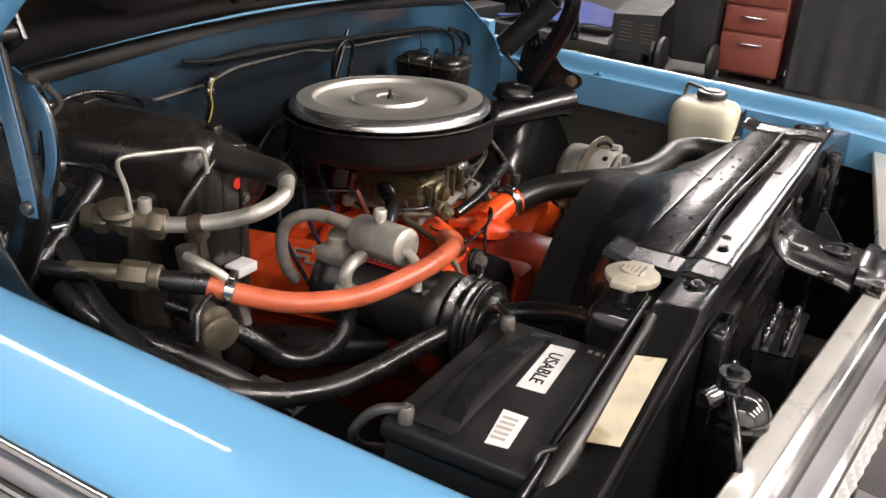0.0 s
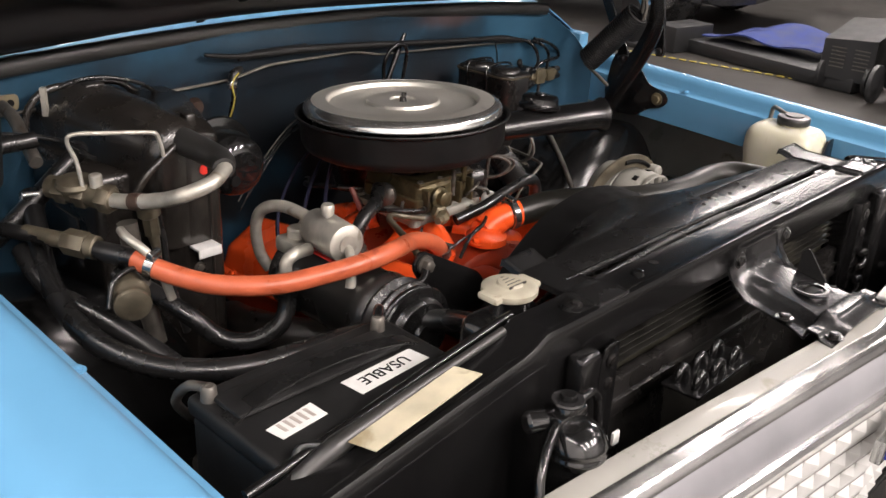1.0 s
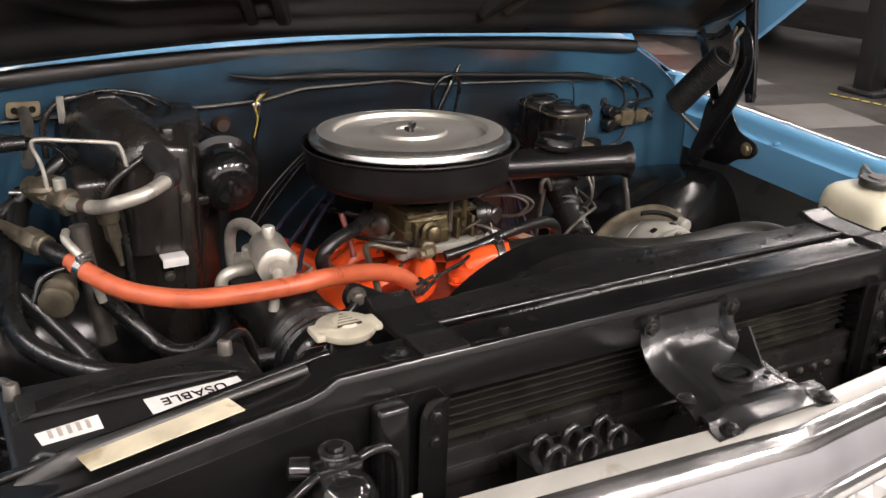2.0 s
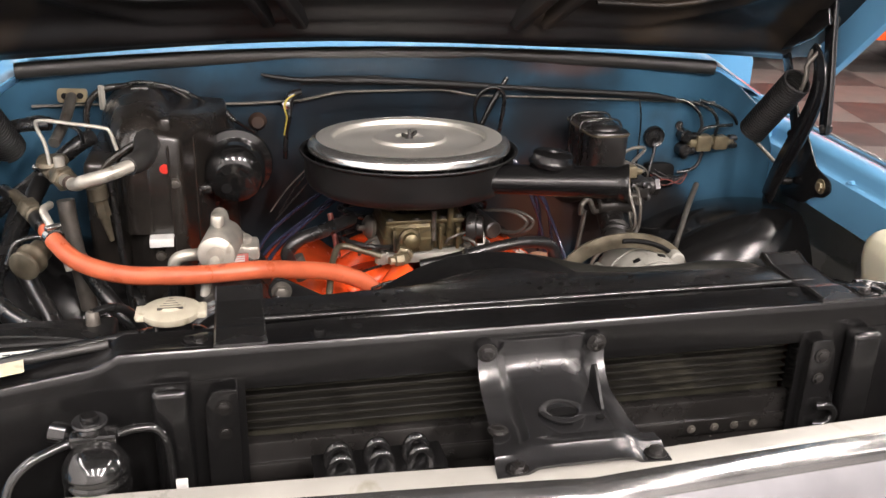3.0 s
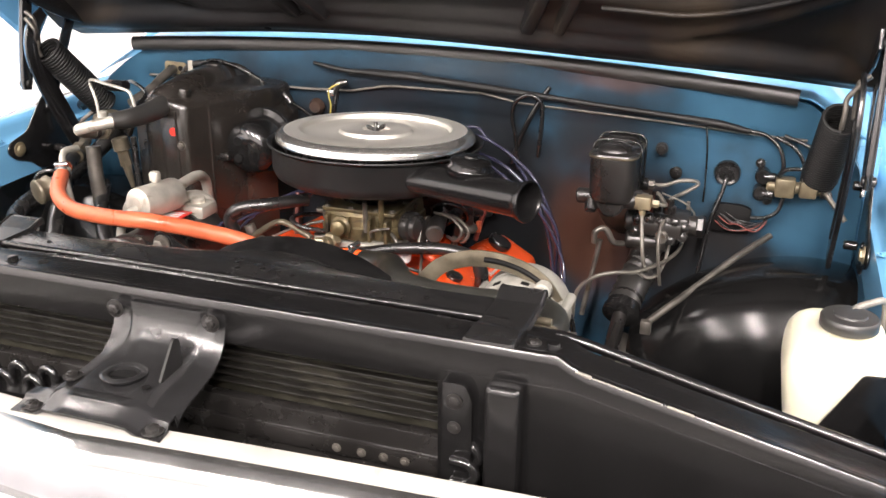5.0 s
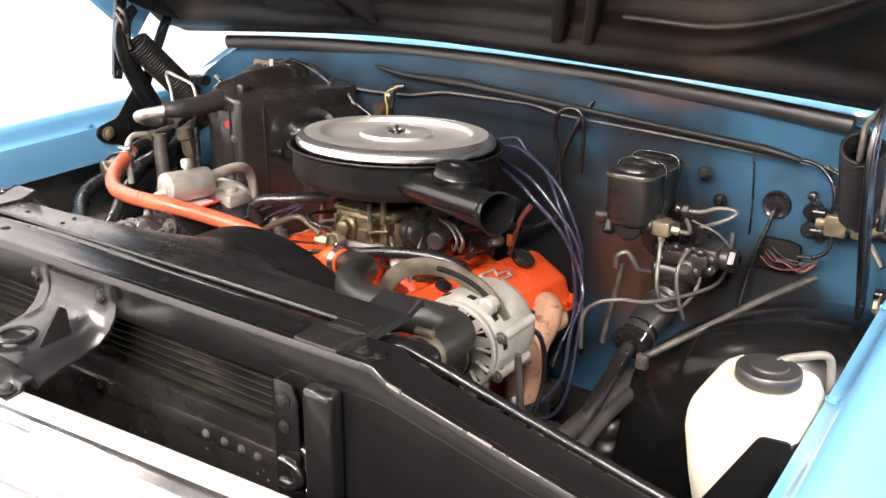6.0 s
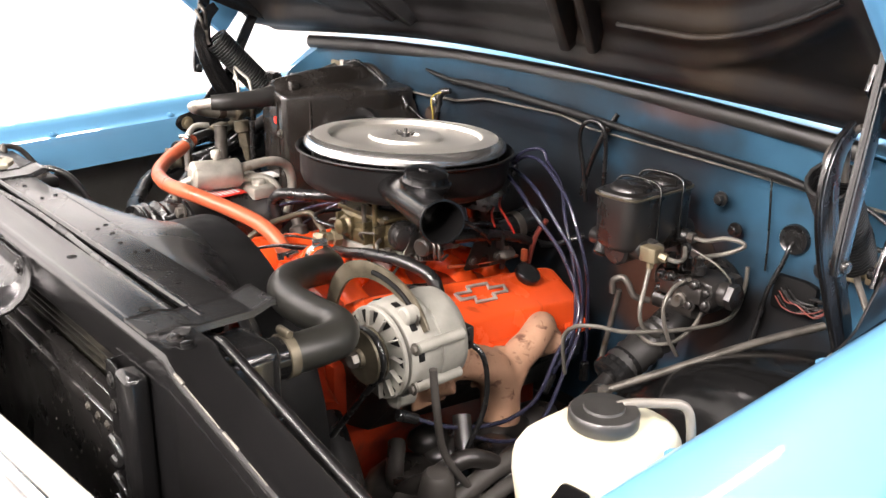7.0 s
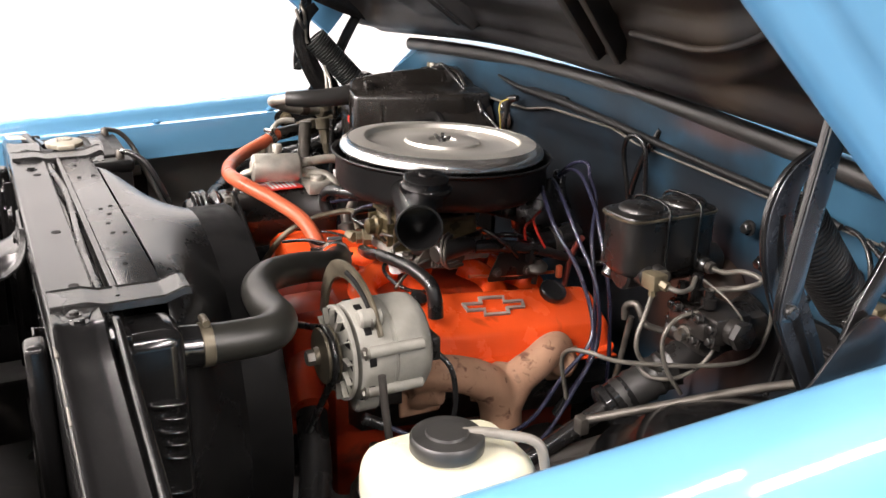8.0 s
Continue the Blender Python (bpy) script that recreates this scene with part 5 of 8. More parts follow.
    part("outlet_pipe", made(tube, [(-0.352, 0.522, 0.955), (-0.357, 0.595, 0.957), (-0.367, 0.638, 0.940), (-0.370, 0.652, 0.905), (-0.368, 0.645, 0.865), (-0.36, 0.63, 0.84)], 0.0095, 12), DULL, ob, "bent aluminium pipe")
    part("return_pipe", made(tube, [(-0.350, 0.520, 0.936), (-0.338, 0.565, 0.932), (-0.325, 0.586, 0.915), (-0.321, 0.586, 0.893), (-0.325, 0.578, 0.87)], 0.0095, 12), DULL, ob, "bent aluminium pipe")
    return ob


def intake_clutter():
    """Brackets, rods and hoses that crowd the rear of the carburetor."""
    b = thing("throttle_bracket", "dark steel throttle cable bracket on the intake", "bracket", (0.09, 0.74, 0.83))
    part("plate", made(slab, rounded([(0.70, 0.835), (0.80, 0.828), (0.795, 0.872), (0.76, 0.892), (0.725, 0.885)], 0.008), at_x(0.105), 0.003), DUSTY, b)
    part("tab", made(box, 0.085, 0.125, 0.775, 0.781, 0.862, 0.89, 0.001), DUSTY, b)
    for y, z in ((0.72, 0.85), (0.78, 0.845)):
        bm = bmesh.new()
        bolt(bm, (0.108, y, z), (1, 0, 0), 0.006, 0.006)
        part("bolt", bm, STEEL, b)
    hose("throttle_cable", [(0.10, 0.68, 0.900), (0.11, 0.72, 0.898), (0.115, 0.79, 0.884), (0.115, 0.85, 0.862), (0.12, 0.91, 0.842), (0.16, 0.955, 0.86)], [0.012, 0.012, 0.010, 0.008, 0.006, 0.006], RUBBER, "thick black sleeved throttle cable", "cable", 12)
    p = thing("vacuum_control", "small grey round vacuum control with a stem", "vacuum control", (0.11, 0.80, 0.84))
    part("can", made(lathe, [(0, 0), (0.014, 0), (0.019, 0.003), (0.020, 0.008), (0.017, 0.012), (0.008, 0.016), (0.005, 0.024), (0, 0.024)], (0.105, 0.80, 0.842), (0.3, -0.1, 1), 22), STEEL, p)
    part("stem", made(cyl, (0.105, 0.80, 0.842), (0.10, 0.80, 0.815), 0.005, seg=10), DUSTY, p)
    hose("kickdown_rod", [(0.100, 0.67, 0.848), (0.105, 0.72, 0.842), (0.105, 0.78, 0.836), (0.10, 0.84, 0.83)], 0.0028, ORANGE_HOSE, "thin orange painted kickdown rod", "rod", 8)
    t = bmesh.new()
    box(t, 0.112, 0.122, 0.835, 0.845, 0.825, 0.848, 0.002)
    solo("wire_tag", t, ORANGE_HOSE, "small orange tag on a wire", "tag")
    for pts, r in (([(0.06, 0.72, 0.90), (0.085, 0.76, 0.905), (0.09, 0.80, 0.89), (0.06, 0.83, 0.87)], 0.0042), ([(0.07, 0.70, 0.915), (0.10, 0.70, 0.925), (0.125, 0.72, 0.91), (0.12, 0.75, 0.88), (0.09, 0.77, 0.86)], 0.0036), ([(-0.10, 0.72, 0.89), (-0.13, 0.76, 0.89), (-0.14, 0.82, 0.88), (-0.10, 0.87, 0.87)], 0.005), ([(-0.08, 0.565, 0.895), (-0.115, 0.545, 0.905), (-0.15, 0.575, 0.905), (-0.16, 0.63, 0.895), (-0.13, 0.68, 0.885)], 0.0042), ([(0.03, 0.56, 0.875), (0.05, 0.535, 0.868), (0.09, 0.53, 0.862), (0.12, 0.55, 0.85), (0.13, 0.60, 0.842)], 0.0032)):
        hose("vacuum_hose", pts, r, RUBBER, "thin black vacuum hose by the carburetor", "hose", 10, group="vacuum hoses")
    for pts in ([(0.05, 0.84, 0.93), (0.09, 0.80, 0.93), (0.12, 0.79, 0.915), (0.13, 0.80, 0.89)], [(0.045, 0.83, 0.915), (0.08, 0.79, 0.915), (0.105, 0.775, 0.90)]):
        hose("ignition_lead", pts, 0.0022, RED, "thin red ignition lead", "wire", 8, group="ignition leads")
    c = thing("ignition_coil", "black ignition coil strapped beside the distributor", "ignition coil", (0.07, 0.84, 0.83))
    part("can", made(cyl, (0.075, 0.80, 0.875), (0.085, 0.90, 0.885), 0.026, seg=24, bev=0.004), BLACK_GLOSS, c)
    part("tower", made(cyl, (0.075, 0.80, 0.875), (0.073, 0.778, 0.873), 0.013, 0.010, 16, 0.003), DUSTY, c)
    part("strap", made(lathe, [(0.0265, -0.008), (0.028, -0.007), (0.028, 0.007), (0.0265, 0.008)], (0.080, 0.85, 0.880), (0.1, 1, 0.1), 24), STEEL, c)
    for pts in ([(-0.13, 0.455, 0.87), (-0.10, 0.45, 0.882), (-0.06, 0.455, 0.886), (-0.03, 0.47, 0.89)], [(-0.16, 0.47, 0.872), (-0.14, 0.50, 0.878), (-0.12, 0.53, 0.872), (-0.10, 0.55, 0.868)]):
        hose("sensor_wire", pts, 0.0022, RUBBER, "thin black sensor wire on the intake", "wire", 8, group="sensor wires")


air_cleaner()
engine()
intake_clutter()
carburetor()
distributor()
alternator()
alternator_brace()
ac_compressor()
compressor_bracket()
muffler_canister()


# ---- radiator and what is bolted round it ----
def radiator():
    ob = thing("radiator", "black cross-flow radiator with a pale filler cap", "radiator", (0.02, 0.1, 0.5))
    bm = bmesh.new()
    box(bm, -0.335, 0.36, 0.081, 0.130, 1.004, 1.0165, 0.003)
    top = part("top_plate", bm, SATIN, ob, "satin black top plate dotted with small holes")
    for x, y in ((-0.25, 0.098), (-0.17, 0.118), (-0.165, 0.096), (0.02, 0.119), (0.03, 0.104), (0.06, 0.112), (0.105, 0.104), (0.15, 0.104), (0.155, 0.119), (0.28, 0.1)):
        part("pin_hole", made(lathe, [(0, 0), (0.0032, 0), (0.0032, 0.0009), (0, 0.0009)], (x, y, 1.0164), (0, 0, 1), 10), FLAT_BLACK, top)
    bm = bmesh.new()
    box(bm, -0.33, 0.355, 0.072, 0.082, 0.55, 1.0, 0.0)
    part("core", bm, CORE, ob, "dark finned core", 40)
    for x0, x1, nm in ((-0.455, -0.365, "side_tank"), (0.372, 0.455, "side_tank")):
        bm = bmesh.new()
        box(bm, x0, x1, 0.062, 0.135, 0.56, 0.992, 0.018, 4)
        part(nm, bm, BLACK_GLOSS, ob, "black soldered side tank")
    bm = bmesh.new()
    lathe(bm, [(0, 0), (0.026, 0), (0.026, 0.004), (0.022, 0.006), (0.020, 0.028), (0, 0.028)], (-0.407, 0.097, 0.988), (0, 0, 1), 28)
    part("filler_neck", bm, BLACK_GLOSS, ob)
    cap = bmesh.new()
    lathe(cap, [(0, 0.002), (0.026, 0.002), (0.031, 0.003), (0.033, 0.006), (0.0325, 0.011), (0.028, 0.0135), (0.016, 0.015), (0.014, 0.0175), (0, 0.018)], (-0.407, 0.097, 1.014), (0, 0, 1), 36)
    for s in (1, -1):
        box(cap, -0.407 + s * 0.030 - 0.009, -0.407 + s * 0.030 + 0.009, 0.082, 0.112, 1.017, 1.0255, 0.003)
    c = part("filler_cap", cap, CAP_PALE, ob, "worn pale filler cap with two ears")
    for k in range(5):
        bm = bmesh.new()
        box(bm, -0.421 + 0.003 * k, -0.393 - 0.003 * k, 0.085 + 0.006 * k, 0.0862 + 0.006 * k, 1.0295, 1.0321, 0.0)
        part("worn_print", bm, DUSTY, c)
    # upper outlet
    part("outlet_pipe", made(tube, [(0.402, 0.11, 0.950), (0.402, 0.135, 0.950), (0.402, 0.17, 0.948)], [0.030, 0.026, 0.0245], 20, 4), BLACK_GLOSS, ob)
    # pressed ribs of the driver's side tank
    for z, y0 in ((0.911, 0.094), (0.894, 0.104), (0.877, 0.102), (0.861, 0.108), (0.844, 0.107), (0.80, 0.10), (0.76, 0.10)):
        part("tank_rib", made(tube, [(0.452, y0 - 0.004, z), (0.459, y0, z), (0.460, 0.122, z - 0.002), (0.453, 0.127, z - 0.002)], 0.0028, 8, 3), BLACK_GLOSS, ob)
    return ob


def condenser():
    ob = thing("condenser", "dark horizontal-tube condenser behind the grille opening", "condenser", (0, 0.04, 0.55))
    bm = bmesh.new()
    box(bm, -0.335, 0.335, 0.037, 0.050, 0.56, 0.99, 0.0)
    part("fin_pack", bm, FINS, ob, "dark finned pack")
    for k in range(8):
        z = 0.976 - k * 0.0105
        bm = bmesh.new()
        box(bm, -0.335, 0.335, 0.027, 0.046, z - 0.0014, z + 0.0014, 0.0012, 2)
        part("tube", bm, CORE, ob)
    # return bends at the driver's end
    for k in range(6):
        for y, z in ((-0.009, 0.878 - 0.048 * k), (0.006, 0.891 - 0.048 * k)):
            part("return_bend", made(tube, [(0.352, y - 0.012, z + 0.013), (0.370, y - 0.013, z + 0.012), (0.379, y - 0.013, z), (0.370, y - 0.013, z - 0.012), (0.352, y - 0.012, z - 0.013)], 0.0058, 10, 5), BLACK_GLOSS, ob)
    bm = bmesh.new()
    box(bm, -0.345, 0.345, 0.012, 0.030, 0.60, 0.893, 0.004)
    box(bm, -0.345, 0.345, 0.006, 0.013, 0.846, 0.868, 0.003)
    panel = part("lower_panel", bm, DUSTY, ob, "flat black lower panel with pale flecks")
    for x in (-0.10, 0.01, 0.08, 0.205, 0.236, 0.263, 0.289):
        bm = bmesh.new()
        bolt(bm, (x, 0.006, 0.857), (0, -1, 0), 0.0038, 0.0035)
        part("stud", bm, STEEL if x > 0.2 else DUSTY, panel)
    # random pale flecks on the panel; studs past x 0.2 are paler too
    rng = random.Random(7)
    for k in range(40):
        x, z = rng.uniform(0.04, 0.325), rng.uniform(0.74, 0.842)
        r = rng.uniform(0.0008, 0.0024)
        ring = [(x + r * rng.uniform(0.5, 1.5) * math.cos(a), z + r * rng.uniform(0.5, 1.2) * math.sin(a)) for a in np.linspace(0, 2 * math.pi, 6, endpoint=False)]
        part("pale_fleck", made(slab, ring, at_y(0.0112), 0.0009), LINE, panel)
    return ob


def fan_shroud():
    xc, zc = 0.012, 0.715

    def rect(a):
        c, s = math.cos(a), math.sin(a)
        w, h = 0.352, 0.297
        k = (abs(c / w) ** 9 + abs(s / h) ** 9) ** (-1 / 9)
        return xc + 0.012 + k * c, zc + k * s

    def ring(a):
        return xc + 0.268 * math.cos(a), zc + 0.272 * math.sin(a)

    ys = [0.134, 0.137, 0.15, 0.17, 0.19, 0.21, 0.228, 0.240, 0.250, 0.27, 0.30]
    mixv = [0.0, 0.0, 0.05, 0.2, 0.42, 0.68, 0.9, 1.0, 1.0, 1.0, 1.0]

    def f(u, v):
        a = radians(215) - radians(250) * u
        k = round(v * (len(ys) - 1))
        (x0, z0), (x1, z1) = rect(a), ring(a)
        t = mixv[k]
        return V(x0 + (x1 - x0) * t, ys[k], z0 + (z1 - z0) * t)
    ob = thing("fan_shroud", "satin black moulded fan shroud behind the radiator", "fan shroud", (0, 0.14, 0.6))
    part("housing", made(sheet, lambda u, v: f(u, 0.7 * v), 72, 7, 0.003), SATIN, ob, "", 50)
    # rear ring in flat near-black instead of the housing's satin
    part("fan_ring", made(sheet, lambda u, v: f(u, 0.7 + 0.3 * v), 72, 3, 0.003), FLAT_BLACK, ob, "", 50)
    return ob


def engine_fan():
    ob = thing("engine_fan", "dark steel engine fan inside its shroud", "fan", (-0.03, 0.25, 0.72))
    part("hub", made(lathe, [(0, 0), (0.05, 0), (0.055, 0.02), (0.03, 0.03), (0.03, 0.06), (0, 0.06)], (-0.03, 0.235, 0.715), (0, 1, 0), 24), DUSTY, ob)
    for i in range(5):
        bm = bmesh.new()
        m = Matrix.Translation((-0.03, 0.25, 0.715)) @ Matrix.Rotation(i * 2 * math.pi / 5 + 0.4, 4, "Y") @ Matrix.Rotation(radians(28), 4, "Z")
        box(bm, -0.035, 0.035, -0.0015, 0.0015, 0.04, 0.225, 0.001, m=m)
        part("blade", bm, DUSTY, ob)
    return ob


def mount_straps():
    """Folded sheet hold-downs: flat over the rail, stepped down to the plate, kicked up at the rear, edges turned down."""
    prof = [(0.004, 1.0180), (0.005, 1.0235), (0.042, 1.0240), (0.060, 1.0190), (0.124, 1.0190), (0.146, 1.0262), (0.152, 1.0255), (0.1535, 1.0180)]
    cols = (-0.0285, -0.0275, -0.0255, -0.0225, 0.0225, 0.0255, 0.0275, 0.0285)
    drop = (-0.0085, -0.0012, 0.0005, -0.0010, -0.0010, 0.0005, -0.0012, -0.0085)
    for x in (-0.332, 0.382):
        s = 1 if x > 0 else -1
        ob = thing("radiator_strap", "black pressed radiator hold-down strap", "bracket", (x, 0.03, 1.02), "radiator straps")

        def f(u, v):
            k, (y, z) = round(u * 7), prof[round(v * 7)]
            return V(x + cols[k], y, z + drop[k] * (0.3 if z < 1.0185 else 1.0))
        part("strap", made(sheet, f, 7, 7, 0.0016), SATIN, ob, "", 12)
        # low foot beside the fold, with its bolt
        foot = rounded([(s * 0.027, 0.012), (s * 0.058, 0.014), (s * 0.060, 0.040), (s * 0.027, 0.048)], 0.006)
        part("foot", made(slab, foot, Matrix.Translation((x, 0, 1.0165)), 0.0022, 0.0006), BLACK, ob)
        bm = bmesh.new()
        bolt(bm, (x + s * 0.043, 0.027, 1.0187), (0, 0, 1), 0.0055, 0.0045)
        part("foot_bolt", bm, DUSTY, ob)


def hood_latch():
    ob = thing("hood_latch", "black pressed hood latch bracket with a keyhole", "hood latch", (0, -0.08, 0.93))
    cen = [(-0.006, 1.006), (-0.007, 0.990), (-0.010, 0.979), (-0.018, 0.970), (-0.032, 0.9645), (-0.055, 0.9605), (-0.085, 0.9565), (-0.105, 0.9535), (-0.118, 0.9510), (-0.123, 0.9565), (-0.138, 0.9560), (-0.143, 0.950), (-0.160, 0.947)]
    halfw = [0.046, 0.046, 0.046, 0.046, 0.046, 0.047, 0.048, 0.050, 0.053, 0.054, 0.055, 0.056, 0.057]
    cols = (-1.62, -1.45, -1.12, -1.0, -0.9, -0.5, 0.0, 0.5, 0.9, 1.0, 1.12, 1.45, 1.62)
    dz = (-0.016, -0.015, -0.013, -0.006, 0.0, 0.002, 0.002, 0.002, 0.0, -0.006, -0.013, -0.015, -0.016)

    def f(u, v):
        j, i = round(u * 12), round(v * 12)
        y, z = cen[i]
        k = min(1.0, max(0.0, (i - 1) / 3))
        if i >= 9:
            k *= 0.5
        # side flanges drop away, forward where the plate stands upright
        return V(cols[j] * halfw[i], y + (0.006 if i < 4 else 0) * (abs(dz[j]) > 0.01) * (1 - k), z + dz[j] * k)
    bm = bmesh.new()
    sheet(bm, f, 12, 12, 0.0035)
    part("bracket", bm, LATCH, ob, "", 45)
    for p, ax in (((-0.066, -0.010, 0.996), (0, -1, 0)), ((0.062, -0.010, 0.998), (0, -1, 0)), ((-0.072, -0.086, 0.944), (0, 0, 1)), ((-0.070, -0.152, 0.9425), (0, 0, 1)), ((0.078, -0.150, 0.9425), (0, 0, 1))):
        bm = bmesh.new()
        bolt(bm, p, ax, 0.0075, 0.006)
        part("bolt", bm, DUSTY, ob)
    m = Matrix.Translation((-0.002, -0.086, 0.9595)) @ pose(0, 0, 0, -3, 0, 0)
    bm = bmesh.new()
    lathe(bm, [(0.017, 0.0), (0.024, 0.0), (0.0255, 0.0025), (0.022, 0.0042), (0.0175, 0.0035), (0.017, 0.0)], m.translation, (0, 0.04, 1), 32)
    part("keyhole_rim", bm, LATCH, ob)
    bm = bmesh.new()
    slab(bm, rounded([(-0.014, -0.009), (0.014, -0.007), (0.014, 0.006), (0.004, 0.009), (-0.012, 0.006)], 0.005), m, 0.0016)
    part("keyhole", bm, FLAT_BLACK, ob)
    for x, y in ((0.036, -0.10), (-0.036, -0.045)):
        bm = bmesh.new()
        lathe(bm, [(0, 0.0), (0.0045, 0.0), (0.0045, 0.001), (0, 0.001)], (x, y, 0.9576 + (y + 0.09) * -0.06), (0, 0, 1), 12)
        part("hole", bm, FLAT_BLACK, ob)
    bm = bmesh.new()
    slab(bm, rounded([(-0.088, 0.957), (-0.045, 0.960), (-0.047, 0.992), (-0.056, 0.998)], 0.004), at_x(0.042), 0.003)
    part("catch_blade", bm, BATTERY, ob)
    return ob


def tube_cooler():
    ob = thing("tube_cooler", "black finned cooler with six bent return tubes", "cooler", (-0.21, -0.06, 0.86))
    a, b, c = V(-0.264, -0.084, 0.899), V(-0.122, -0.081, 0.900), V(-0.272, -0.036, 0.897)
    ex, ey = (b - a), (c - a)
    nz = ex.cross(ey).normalized()
    m = Matrix((( *ex.normalized(), 0), (*(ey - ex * ey.dot(ex) / ex.dot(ex)).normalized(), 0), (*nz, 0), (0, 0, 0, 1))).transposed()
    m.translation = a
    L, W = ex.length, 0.052
    part("end_plate", made(slab, rounded([(0, 0), (L, 0), (L, W), (0, W)], 0.003), m, 0.003), BLACK, ob)
    for i in range(3):
        for j in range(2):
            u, v = L * (0.2 + 0.3 * i), W * (0.28 + 0.48 * j)
            pts = [m @ V(u + 0.011 * math.cos(t), v, 0.003 + 0.016 * math.sin(t)) for t in np.linspace(0, math.pi, 9)]
            part("return_bend", made(tube, pts, 0.0052, 10, 1, False), BLACK_GLOSS, ob)
    bm = bmesh.new()
    box(bm, 0.002, L - 0.002, 0.004, W - 0.004, -0.10, 0.0, 0.002, m=m)
    part("fin_block", bm, CORE, ob)
    return ob


def receiver_drier():
    ob = thing("receiver_drier", "black receiver-drier bottle with fittings on its domed top", "receiver drier", (-0.478, -0.064, 0.7))
    c = V(-0.478, -0.064, 0.0)
    part("shell", made(lathe, [(0, 0.70), (0.029, 0.70), (0.031, 0.704), (0.031, 0.920), (0.0325, 0.922), (0.0325, 0.925), (0.031, 0.927), (0.031, 0.931), (0.0325, 0.933), (0.0325, 0.936), (0.030, 0.940), (0.027, 0.947), (0.019, 0.953), (0.009, 0.956), (0, 0.956)], c, (0, 0, 1), 36), BLACK_GLOSS, ob, "glossy black bottle with a rolled seam")
    bm = bmesh.new()
    box(bm, -0.502, -0.456, -0.060, -0.038, 0.950, 0.966, 0.004)
    cyl(bm, (-0.481, -0.050, 0.964), (-0.481, -0.050, 0.978), 0.013, 0.012, 18, 0.002)
    cyl(bm, (-0.481, -0.050, 0.977), (-0.481, -0.050, 0.985), 0.0085, seg=6)
    part("head", bm, BLACK_GLOSS, ob, "black fitting block")
    part("flange_ring", made(lathe, [(0.0095, 0), (0.0165, 0.0), (0.0175, 0.002), (0.0165, 0.004), (0.0095, 0.004)], (-0.481, -0.050, 0.975), (0, 0, 1), 24), LATCH, ob)
    part("switch", made(cyl, (-0.500, -0.040, 0.957), (-0.522, -0.030, 0.957), 0.012, seg=18, bev=0.003), BLACK_GLOSS, ob)
    part("inlet_pipe", made(tube, [(-0.497, -0.052, 0.958), (-0.515, -0.060, 0.955), (-0.538, -0.070, 0.948), (-0.556, -0.080, 0.930), (-0.560, -0.086, 0.90), (-0.560, -0.088, 0.82)], 0.0052, 12), BLACK_GLOSS, ob)
    part("outlet_pipe", made(tube, [(-0.458, -0.046, 0.958), (-0.440, -0.042, 0.960), (-0.420, -0.040, 0.955), (-0.410, -0.042, 0.93), (-0.408, -0.046, 0.84)], 0.0052, 12), BLACK_GLOSS, ob)
    for z in (0.905, 0.80):
        part("strap_band", made(lathe, [(0.031, -0.006), (0.0325, -0.006), (0.0325, 0.006), (0.031, 0.006)], c + V(0, 0, z), (0, 0, 1), 32), BLACK, ob)
    bm = bmesh.new()
    box(bm, -0.404, -0.392, -0.062, -0.058, 0.890, 0.906, 0.001)
    part("tag", bm, LABEL, ob, "white paper tag")
    return ob


def text_mesh(body, size, m, name, mat, parent):
    cu = bpy.data.curves.new(name, "FONT")
    cu.body, cu.size, cu.align_x, cu.align_y, cu.extrude = body, size, "CENTER", "CENTER", 0.0003
    tmp = bpy.data.objects.new(name, cu)
    scene.collection.objects.link(tmp)
    me = bpy.data.meshes.new_from_object(tmp.evaluated_get(bpy.context.evaluated_depsgraph_get()))
    bpy.data.objects.remove(tmp)
    me.transform(Matrix.Translation(-origin_of(parent)) @ m)
    me.materials.clear()
    me.materials.append(mat)
    ob = new(name, me)
    ob.parent = parent
    return ob


